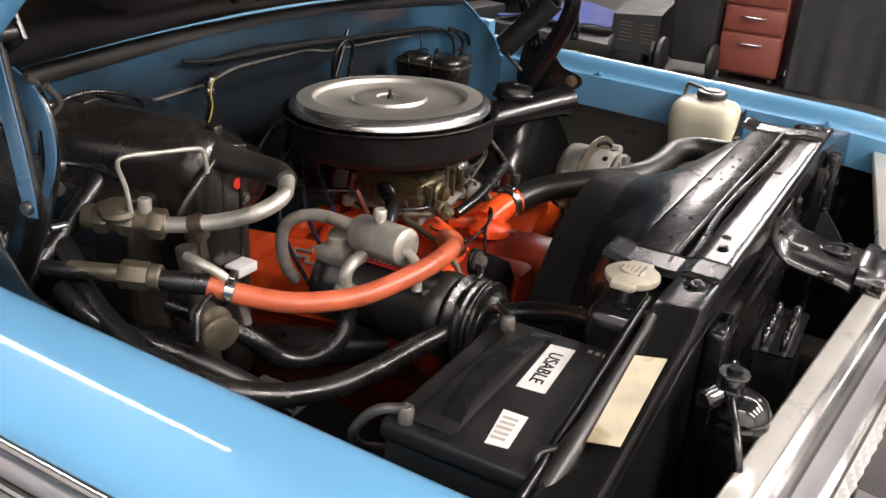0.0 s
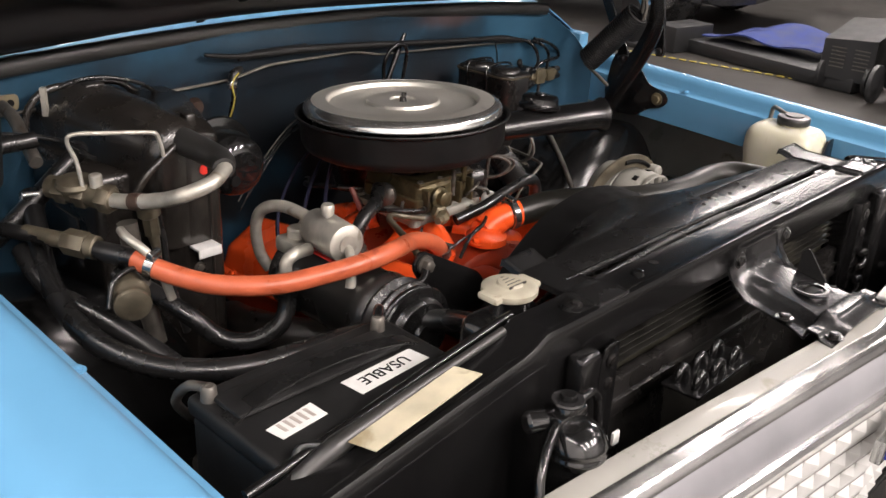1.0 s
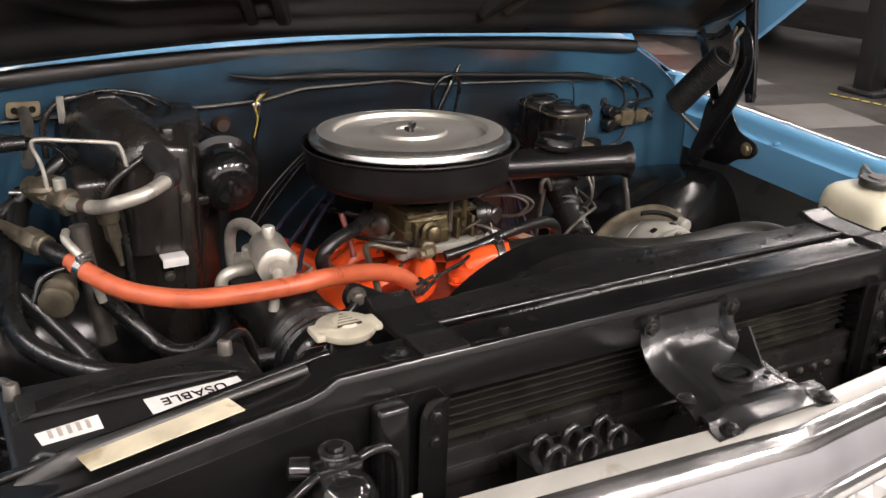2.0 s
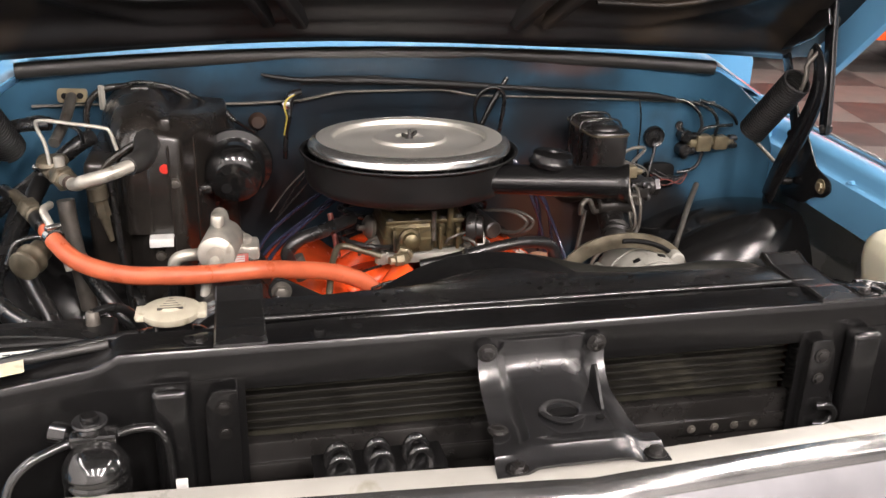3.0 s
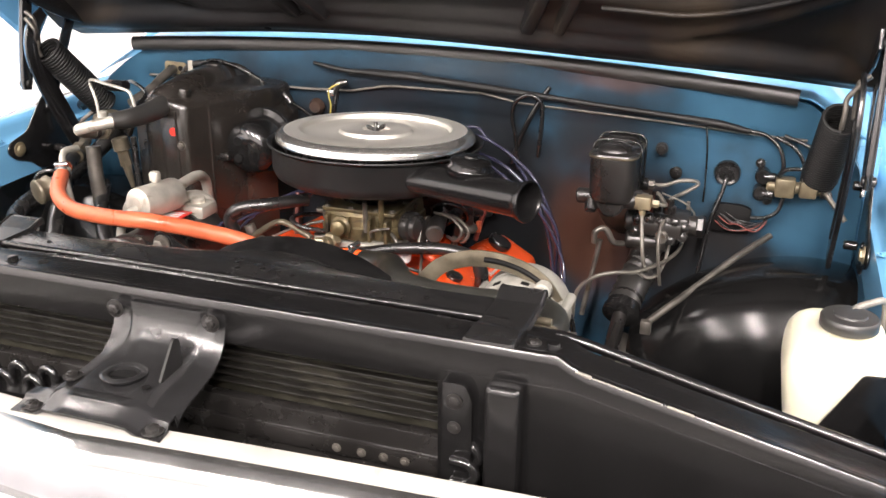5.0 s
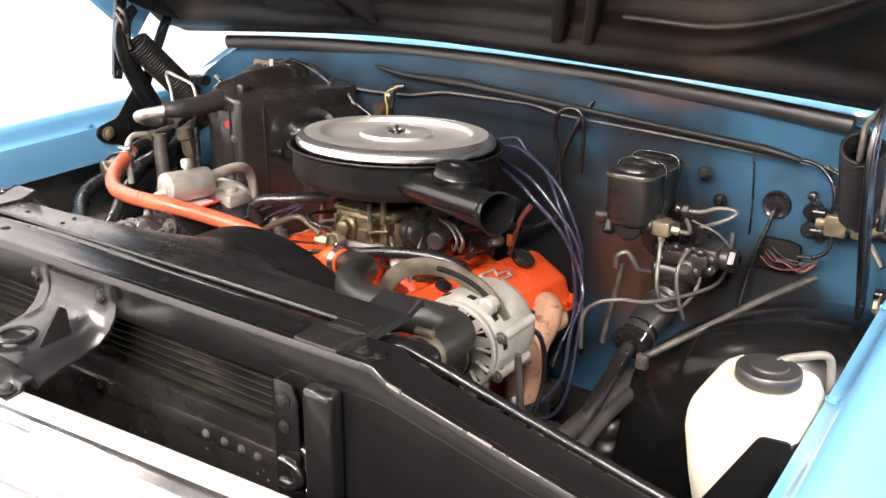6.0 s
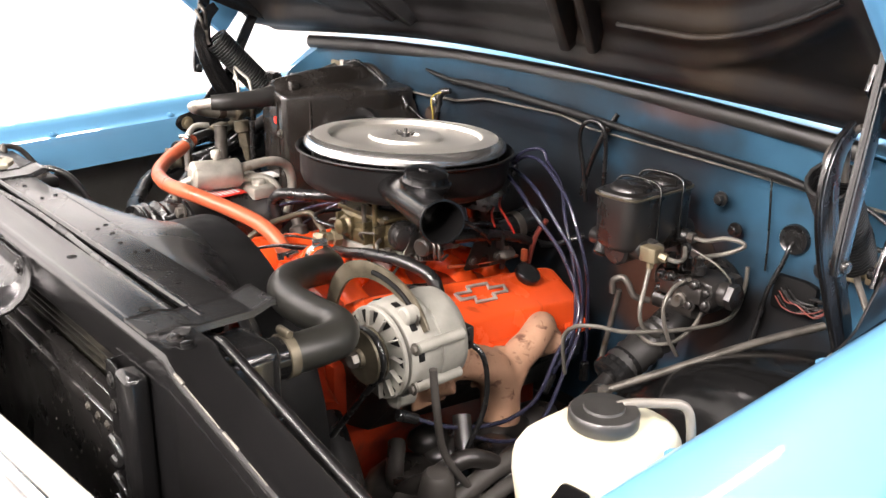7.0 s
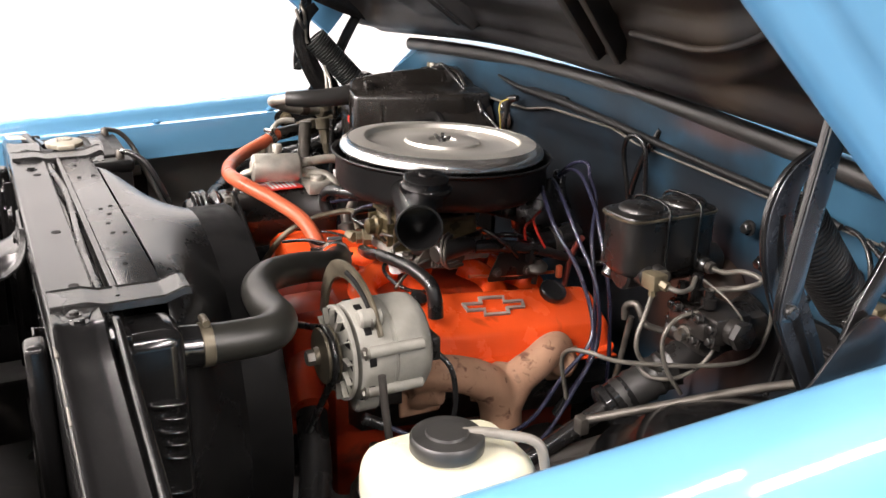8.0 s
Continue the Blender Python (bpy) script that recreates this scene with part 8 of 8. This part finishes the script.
    hose("dipstick_tube", [(-0.165, 0.62, 0.86), (-0.17, 0.635, 0.90), (-0.175, 0.65, 0.93)], 0.005, WIRE_RED, "dull red dipstick tube", "tube", 8)
    for pts in ([(0.33, 0.50, 0.72), (0.37, 0.47, 0.66), (0.38, 0.42, 0.62), (0.36, 0.36, 0.60)], [(0.25, 0.44, 0.66), (0.30, 0.40, 0.63), (0.36, 0.40, 0.66), (0.40, 0.45, 0.70), (0.41, 0.52, 0.66)], [(0.34, 0.60, 0.62), (0.38, 0.55, 0.65), (0.40, 0.48, 0.64), (0.43, 0.40, 0.58)]):
        hose("lower_hose", pts, 0.014, GREASE_AND_DARK, "oily black hose low in the bay", "hose", 12)
    hose("alternator_lead", [(0.355, 0.48, 0.86), (0.375, 0.50, 0.83), (0.38, 0.50, 0.76), (0.37, 0.47, 0.68), (0.36, 0.44, 0.60)], 0.004, RUBBER, "black insulated alternator lead wire", "cable", 10)


# ---- belts ----
def lower_lines():
    """Greasy hoses and the dusty lump low beside the block on the driver's side."""
    hose("drooping_hose", [(0.40, 0.385, 0.86), (0.402, 0.39, 0.80), (0.405, 0.40, 0.735), (0.412, 0.43, 0.68), (0.42, 0.47, 0.63), (0.43, 0.52, 0.58)], 0.0055, GRIME, "thin drooping grey hose", "hose", 10)
    hose("return_hose", [(0.405, 0.36, 0.62), (0.41, 0.44, 0.655), (0.412, 0.50, 0.672), (0.415, 0.575, 0.675), (0.42, 0.65, 0.68), (0.43, 0.74, 0.69)], 0.015, GRIME, "thick dusty grey hose", "hose", 14)
    hose("return_hose", [(0.435, 0.37, 0.60), (0.437, 0.45, 0.645), (0.438, 0.52, 0.66), (0.44, 0.60, 0.675), (0.445, 0.70, 0.68)], 0.011, GRIME, "dusty grey hose low in the bay", "hose", 14)
    bm = bmesh.new()
    box(bm, 0.31, 0.415, 0.36, 0.56, 0.54, 0.645, 0.035, 4)
    cyl(bm, (0.39, 0.40, 0.62), (0.40, 0.395, 0.70), 0.032, 0.022, 20, 0.006)
    ob = solo("steering_box", bm, GRIME, "dusty cast steering gear box", "steering box")
    for p in ((0.375, 0.50, 0.642), (0.345, 0.45, 0.642)):
        bm = bmesh.new()
        bolt(bm, p, (0, 0, 1), 0.009, 0.010)
        part("bolt", bm, GRIME, ob)


def belts():
    def belt(circles, y, w=0.010):
        pts = []
        for (x, z, r, a0, a1) in circles:
            for t in np.linspace(radians(a0), radians(a1), 14):
                pts.append(V(x + r * math.cos(t), y, z + r * math.sin(t)))
        bm = bmesh.new()
        tube(bm, pts + [pts[0]], w * 0.5, 6, 1, False)
        solo("drive_belt", bm, RUBBER, "black rubber drive belt", "belt", group="drive belts")
    belt([(0.315, 0.862, 0.036, -60, 110), (-0.03, 0.715, 0.06, 110, 215), (-0.03, 0.52, 0.085, 215, 330)], 0.3405)
    belt([(-0.03, 0.52, 0.085, 225, 345), (-0.345, 0.856, 0.060, 20, 225)], 0.318)


# ---- hood hinges ----
def arm(pts, ws, x0, th):
    """A bar of changing width along a curve in the upright plane at x0."""
    bm = bmesh.new()
    left, right = [], []
    sp = spline([(0, *p) for p in pts], 6)
    for i, p in enumerate(sp):
        q = sp[min(i + 1, len(sp) - 1)] - sp[max(i - 1, 0)]
        n = V(0, -q.z, q.y).normalized()
        w = float(np.interp(i / (len(sp) - 1), np.linspace(0, 1, len(ws)), ws))
        left.append((p.y + n.y * w, p.z + n.z * w))
        right.append((p.y - n.y * w, p.z - n.z * w))
    slab(bm, left + list(reversed(right)), at_x(x0), th, 0.0012)
    return bm


def hood_hinges():
    for s in (1, -1):
        # the two sides do not sit quite alike
        ob = thing("hood_hinge", "dark steel hood hinge with arms and a coil spring", "", V(s * 0.79, 0.70, 0.93) - TRUCK.location)
        ob.parent = TRUCK
        x = s * 0.797
        plate = [(0.632, 0.925), (0.615, 0.943), (0.624, 0.962), (0.675, 0.975), (0.700, 1.005), (0.728, 1.036), (0.752, 1.046), (0.777, 1.034), (0.788, 1.01), (0.80, 0.93), (0.78, 0.885), (0.70, 0.890), (0.67, 0.915)]
        part("base_plate", made(slab, rounded(plate, 0.014), at_x(x - 0.002), 0.004, 0.001), HINGE, ob)
        bm = bmesh.new()
        bolt(bm, (x - s * 0.004, 0.645, 0.945), (-s, 0, 0), 0.010, 0.008)
        part("pivot_bolt", bm, BRASS, ob, "brassy hinge bolt")
        # bowed inner arm, a channel with a rib down its middle
        bow = [(0.762, 0.885), (0.742, 0.935), (0.714, 0.988), (0.688, 1.036), (0.666, 1.080), (0.652, 1.120), (0.649, 1.155), (0.660, 1.188), (0.688, 1.212)]
        back_by = 0.0 if s > 0 else 0.030
        bow = [(y + back_by, z) for y, z in bow]
        part("bowed_arm", arm(bow, [0.018, 0.021, 0.023, 0.023, 0.022, 0.021, 0.020, 0.016, 0.010], s * 0.752 - 0.003, 0.006), HINGE, ob, "", 40)
        part("arm_rib", arm(bow[1:7], [0.004, 0.006, 0.007, 0.007, 0.006, 0.004], s * 0.752 - 0.006, 0.012), HINGE, ob, "", 40)
        # straight outer arm from its rounded foot up to the hood
        rise = [(0.644, 1.050), (0.648, 1.075), (0.658, 1.14), (0.670, 1.20), (0.682, 1.26), (0.700, 1.375)]
        rise = [(y + back_by, z + 0.4 * back_by) for y, z in rise]
        part("hood_arm", arm(rise, [0.009, 0.013, 0.013, 0.013, 0.014, 0.014], s * 0.778 - 0.004, 0.008), HINGE, ob, "", 40)
        back = [(0.738, 1.010), (0.757, 1.053), (0.778, 1.090), (0.805, 1.140), (0.832, 1.185)]
        part("rear_arm", arm(back, [0.013, 0.014, 0.013, 0.013, 0.012], s * 0.785 - 0.003, 0.006), HINGE, ob, "", 40)
        # leaf under the hood that both arms carry
        link = [(0.675, 1.270), (0.73, 1.245), (0.80, 1.215), (0.88, 1.185), (0.93, 1.168)]
        part("hood_leaf", arm(link, [0.015, 0.026, 0.026, 0.020, 0.012], s * 0.768 - 0.003, 0.006), HINGE, ob, "", 40)
        for p in ((0.646 + back_by, 1.062 + 0.4 * back_by), (0.748, 1.026), (0.682, 1.262), (0.745, 0.925)):
            bm = bmesh.new()
            cyl(bm, (s * 0.770, *p), (s * 0.792, *p), 0.008, seg=14, bev=0.002)
            part("pivot", bm, DUSTY, ob)
        p0, p1 = (V(0.733, 0.690, 1.146), V(0.722, 0.806, 1.018)) if s > 0 else (V(-0.748, 0.708, 1.140), V(-0.716, 0.822, 1.008))
        d = p1 - p0
        n, turns = 27 * 14, 27
        e1 = d.normalized().cross(V(1, 0, 0)).normalized()
        e2 = d.normalized().cross(e1)
        pts = [p0 + d * (i / n) + 0.0270 * (math.cos(2 * math.pi * turns * i / n) * e1 + math.sin(2 * math.pi * turns * i / n) * e2) for i in range(n + 1)]
        part("spring", made(tube, pts, 0.0031, 6, 1, False), BATTERY, ob, "dark coil spring", 60)
        u = d.normalized()
        part("spring_hook", made(tube, [p0 + e1 * 0.02, p0 - u * 0.010 + e1 * 0.016, p0 - u * 0.026 + e1 * 0.004, V(s * 0.735, 0.672, 1.18), V(s * 0.752, 0.668, 1.205)], 0.0042, 8), STEEL, ob)
        part("lower_hook", made(tube, [p1 + e1 * 0.02, p1 + u * 0.012, V(s * 0.735, 0.80, 0.992), V(s * 0.770, 0.775, 0.955)], 0.0045, 8), STEEL, ob)
        part("top_pin", made(tube, [(s * 0.750, 0.690, 1.146), (s * 0.748, 0.688, 1.185), (s * 0.750, 0.686, 1.202), (s * 0.764, 0.684, 1.214)], 0.0045, 8), STEEL, ob)
        # thin added faces that carry the arms' reflected blue and grey sheen as colour
        for pts, ws, x0 in ((bow if s > 0 else bow[4:], [0.016, 0.020, 0.021, 0.020, 0.018, 0.014, 0.008], 0.752), (rise[:5], [0.008, 0.012, 0.012, 0.012, 0.012], 0.778)):
            part("sheen_face", arm(pts, ws, s * x0 + (0.0025 if s > 0 else -0.0055) + (0.0015 if x0 > 0.76 else 0.0) * s, 0.003), HINGE_GREY_SHEEN if s > 0 else HINGE_BLUE_SHEEN, ob, "outer face coloured as grey-blue sheen" if s > 0 else "outer face coloured as reflected blue", 40)
        ob.location += V(0, 0.020, -0.013) if s > 0 else V(0, -0.012, 0.012)


radiator()
condenser()
fan_shroud()
engine_fan()
mount_straps()
hood_latch()
tube_cooler()
receiver_drier()
battery()
battery_fittings()
washer_bottle()
washer_hose()
brake_unit()
brake_lines()
firewall_bits()
steering()
heater_box()
ac_plumbing()
engine_hoses()
plug_wires()
belts()
lower_lines()
hood_hinges()


# ---- what stands about the showroom ----
def background():
    # patterned floor tiles, turned a little to the truck
    turn = Matrix.Translation((4.971, 4.246, 0)) @ Matrix.Rotation(radians(-12.5) , 4, "Z")
    size = 0.605
    mesh = {}
    for key, mt in ((0, TILE_L), (1, TILE_D)):
        bm = bmesh.new()
        box(bm, -size / 2 + 0.0015, size / 2 - 0.0015, -size / 2 + 0.0015, size / 2 - 0.0015, -0.003, 0.0, 0.0)
        me = bpy.data.meshes.new("tile")
        bm.to_mesh(me)
        bm.free()
        me.materials.append(mt)
        mesh[key] = me
    fl = bpy.data.objects["floor"]
    for i in range(-7, 1):
        for j in range(-9, 5):
            p = turn @ V((i - 0.5) * size, (j + 0.5) * size, 0)
            if p.x < -3.0 or p.y > 8.6:
                continue
            t = new("tile", mesh[(i + j) % 2])
            t.matrix_world = Matrix.Translation(p) @ Matrix.Rotation(radians(-12.5), 4, "Z")
            t.parent = fl
    # chest of drawers
    c = thing("drawer_pedestal", "brick-red three-drawer pedestal with pale handles", "drawer unit", (5.5, 1.15, 0))
    bm = bmesh.new()
    box(bm, 5.32, 5.82, 0.93, 1.35, 0.05, 0.72, 0.01)
    part("carcass", bm, TOOL_RED, c)
    for z0, z1 in ((0.07, 0.33), (0.35, 0.51), (0.53, 0.69)):
        bm = bmesh.new()
        box(bm, 5.295, 5.32, 0.94, 1.34, z0, z1, 0.006)
        d = part("drawer", bm, TOOL_RED, c)
        bm = bmesh.new()
        tube(bm, [(5.29, 1.06, z1 - 0.06), (5.272, 1.09, z1 - 0.062), (5.270, 1.14, z1 - 0.062), (5.272, 1.19, z1 - 0.062), (5.29, 1.22, z1 - 0.06)], 0.008, 8, 4)
        part("handle", bm, BRIGHT, d, "pale curved handle")
    for x in (5.36, 5.78):
        for y in (0.97, 1.31):
            part("castor", made(cyl, (x, y - 0.015, 0.026), (x, y + 0.015, 0.026), 0.026, seg=16, bev=0.004), BIN, c)
    # draped table
    bm = bmesh.new()

    def drape(u, v):
        y = 0.85 - 1.9 * u
        fold = 0.03 * math.sin(u * 34) * v + 0.015 * math.sin(u * 71 + 1) * v
        return V(5.30 - 0.05 * v + fold, y, 0.76 * (1 - v) + 0.01)
    sheet(bm, drape, 90, 12, 0.004)
    t = thing("draped_table", "table covered to the floor by a black cloth", "table", (5.7, -0.1, 0))
    part("cloth_front", bm, CLOTH, t, "black hanging tablecloth", 60)
    bm = bmesh.new()
    sheet(bm, lambda u, v: V(5.30 + 0.8 * u + 0.0, 0.85 + 0.03 * math.sin(u * 22) * v, 0.76 * (1 - v) + 0.01), 40, 10, 0.004)
    part("cloth_side", bm, CLOTH, t, "", 60)
    bm = bmesh.new()
    box(bm, 5.29, 6.1, -1.05, 0.86, 0.76, 0.785, 0.006)
    part("top", bm, CLOTH, t)
    # wheeled bins
    for x, y, w, h in ((5.36, 1.52, 0.36, 0.86),):
        b = thing("wheeled_bin", "charcoal plastic bin on two wheels", "bin", (x, y, 0))
        rings = []
        for z, k in ((0.10, 0.78), (0.12, 0.82), (h - 0.08, 1.0), (h - 0.07, 1.06), (h - 0.03, 1.07), (h, 0.98)):
            rings.append([V(x + w / 2 * k * sx, y + w / 2 * k * sy, z) for sx, sy in rounded([(-1, -1), (1, -1), (1, 1), (-1, 1)], 0.2, 3)])
        part("body", made(loft, rings), BIN, b)
        for s in (1, -1):
            part("wheel", made(lathe, [(0, 0), (0.06, 0), (0.07, 0.006), (0.115, 0.006), (0.125, 0.014), (0.125, 0.04), (0.11, 0.046), (0, 0.046)], (x - 0.18, y + s * (w / 2 + 0.0) - 0.023, 0.126), (0, 1, 0), 28), BIN, b)
    # low wheeled machine with louvres
    h = thing("shop_heater", "low dark wheeled machine with louvred sides", "machine", (5.5, 1.98, 0))
    rings = [[V(5.30, 1.78, z0), V(5.30, 2.14, z0), V(5.30, 2.14, z1), V(5.30, 1.78, z1 + 0.03)] for z0, z1 in ((0.08, 0.34),)]
    rings += [[V(5.75, 1.78, 0.08), V(5.75, 2.14, 0.08), V(5.75, 2.14, 0.44), V(5.75, 1.78, 0.47)]]
    part("case", made(loft, rings), BIN, h)
    for k in range(6):
        for y in (1.87, 2.03):
            part("louvre", made(box, 5.296, 5.301, y - 0.05, y + 0.05, 0.16 + 0.026 * k, 0.167 + 0.026 * k, 0.0), STEEL, h)
    for y in (1.80, 2.12):
        part("wheel", made(lathe, [(0, 0), (0.05, 0), (0.06, 0.006), (0.09, 0.008), (0.10, 0.016), (0.10, 0.04), (0, 0.044)], (5.34, y - 0.022, 0.10), (0, 1, 0), 24), BIN, h)
    # lift runway with cloth
    r = thing("lift_runway", "low dark vehicle lift runway on the floor", "vehicle lift", (6.4, 3.4, 0))
    m = Matrix.Translation((5.65, 3.35, 0)) @ Matrix.Rotation(radians(-10), 4, "Z")
    bm = bmesh.new()
    box(bm, -0.1, 0.25, -1.5, 0.45, 0.0, 0.10, 0.01, m=m)
    part("ramp", bm, BIN, r)
    bm = bmesh.new()
    box(bm, -0.22, 0.22, -0.12, 0.12, 0.0, 0.20, 0.01, m=Matrix.Translation((5.62, 3.42, 0)) @ Matrix.Rotation(radians(-10), 4, "Z"))
    part("wheel_stop", bm, BIN, r)
    bm = bmesh.new()
    rng = random.Random(4)
    ph = [rng.uniform(0, 6) for _ in range(4)]
    sheet(bm, lambda u, v: V(5.62 + 0.9 * u, 2.30 + 0.95 * v - 0.2 * u, 0.13 + 0.10 * math.exp(-((u - 0.5) ** 2 + (v - 0.5) ** 2) * 5) + 0.02 * math.sin(9 * u + ph[0]) + 0.02 * math.sin(11 * v + ph[1])), 24, 24, 0.01)
    solo("blue_cover", bm, BLUE_CLOTH, "crumpled royal blue fabric cover", "cloth", sharp=60)
    # post of the lift
    bm = bmesh.new()
    box(bm, 5.36, 5.52, 3.70, 3.86, 0.0, 3.0, 0.01)
    box(bm, 5.30, 5.58, 3.62, 3.94, 0.0, 0.03, 0.004)
    solo("lift_post", bm, BIN, "dark steel lift post bolted to the floor", "post")
    # yellow dotted edging
    e = thing("floor_edging", "yellow dashed edging strip along the tiles", "edging", (5.2, 3.3, 0))
    a, b = V(5.10, 3.85, 0.0), V(5.50, 1.75, 0.0)
    for k in range(26):
        p = a + (b - a) * (k + 0.5) / 26
        bm = bmesh.new()
        box(bm, -0.012, 0.012, -0.028, 0.028, 0.0005, 0.008, 0.003, m=Matrix.Translation(p) @ Matrix.Rotation(radians(-10.8) * -1, 4, "Z"))
        part("dash", bm, YELLOW, e)
    parked_car()
    orange_truck()


def parked_car():
    """A black car of the sixties, seen low from its front corner."""
    ob = thing("parked_car", "black classic car with chrome bumper", "car", (7.0, 5.0, 0))
    m = Matrix.Translation((7.0, 4.15, 0)) @ Matrix.Rotation(radians(8), 4, "Z")
    sec = lambda w, z0, z1: [(-w, z0), (-w * 1.02, (z0 + z1) / 2), (-w * 0.94, z1 - 0.05), (-w * 0.85, z1), (w * 0.85, z1), (w * 0.94, z1 - 0.05), (w * 1.02, (z0 + z1) / 2), (w, z0)]
    rings = []
    for y, w, z0, z1 in ((-0.9, 0.70, 0.42, 0.78), (-0.85, 0.80, 0.32, 0.86), (-0.6, 0.88, 0.28, 0.92), (0.6, 0.92, 0.26, 0.97), (2.6, 0.93, 0.26, 0.98), (3.6, 0.88, 0.32, 0.94)):
        rings.append([m @ V(x, y, z) for x, z in sec(w, z0, z1)])
    part("body", made(loft, rings), CAR_BLACK, ob, "", 40)
    rings = []
    for y, w, z1 in ((0.45, 0.74, 0.99), (0.95, 0.66, 1.38), (1.9, 0.66, 1.40), (2.5, 0.70, 1.0)):
        rings.append([m @ V(x, y, z) for x, z in ((-w, 0.95), (-w * 0.86, z1), (w * 0.86, z1), (w, 0.95))])
    part("cabin", made(loft, rings), CAR_BLACK, ob, "", 40)
    bm = bmesh.new()
    tube(bm, [m @ V(x, -0.98 + 0.12 * abs(x) ** 2, 0.50) for x in np.linspace(-0.86, 0.86, 13)], 0.06, 10, 2, flat=0.8)
    part("bumper", bm, BRIGHT, ob, "chrome front bumper")
    for s in (1, -1):
        part("headlight", made(lathe, [(0, 0.02), (0.05, 0.018), (0.085, 0.0), (0.10, 0.012), (0.105, 0.0), (0.10, -0.03), (0, -0.03)], m @ V(s * 0.62, -0.90, 0.70), m.to_3x3() @ V(0, -1, 0), 24), BRIGHT, ob, "round headlight")
        for y in (-0.05, 2.55):
            wh = part("wheel", made(lathe, [(0, 0), (0.16, 0.0), (0.19, 0.02), (0.30, 0.02), (0.325, 0.05), (0.325, 0.16), (0.30, 0.19), (0, 0.19)], m @ V(s * 0.90, y, 0.325), m.to_3x3() @ V(-s, 0, 0), 32), RUBBER, ob, "black tyre")
            part("hub_cap", made(lathe, [(0, -0.02), (0.08, -0.015), (0.15, 0.0), (0.155, 0.01), (0, 0.01)], m @ V(s * 0.90, y, 0.325), m.to_3x3() @ V(-s, 0, 0), 24), BRIGHT, wh, "chrome hub cap")
    return ob


def orange_truck():
    ob = thing("parked_van", "orange-red parked vehicle with a chromed wheel", "car", (5.5, 6.8, 0))
    m = Matrix.Translation((5.35, 7.0, 0)) @ Matrix.Rotation(radians(72), 4, "Z")
    rings = []
    for y, w, z0, z1 in ((-1.6, 0.72, 0.34, 0.86), (-1.5, 0.84, 0.27, 0.96), (0.4, 0.88, 0.25, 1.0), (2.0, 0.86, 0.27, 0.98)):
        rings.append([m @ V(x, y, z) for x, z in ((-w, z0), (-w * 1.03, 0.6), (-w * 0.93, z1), (w * 0.93, z1), (w * 1.03, 0.6), (w, z0))])
    part("body", made(loft, rings), ORANGE, ob, "orange-red painted body", 40)
    for s in (1, -1):
        for y in (-0.85, 1.35):
            wh = part("wheel", made(lathe, [(0, 0), (0.19, 0.0), (0.21, 0.02), (0.30, 0.02), (0.325, 0.05), (0.325, 0.16), (0.30, 0.19), (0, 0.19)], m @ V(s * 0.90, y, 0.325), m.to_3x3() @ V(-s, 0, 0), 32), RUBBER, ob, "black tyre")
            bm = bmesh.new()
            lathe(bm, [(0.05, -0.01), (0.06, -0.03), (0.0, -0.035)], m @ V(s * 0.90, y, 0.325), m.to_3x3() @ V(-s, 0, 0), 20)
            for k in range(5):
                a = k * 2 * math.pi / 5
                c = m @ V(s * 0.905, y, 0.325)
                tube(bm, [c, m @ V(s * 0.905, y + 0.2 * math.cos(a), 0.325 + 0.2 * math.sin(a))], 0.03, 8, 1, False)
            part("rim", bm, BRIGHT, wh, "bright five-spoke wheel")
    return ob


background()
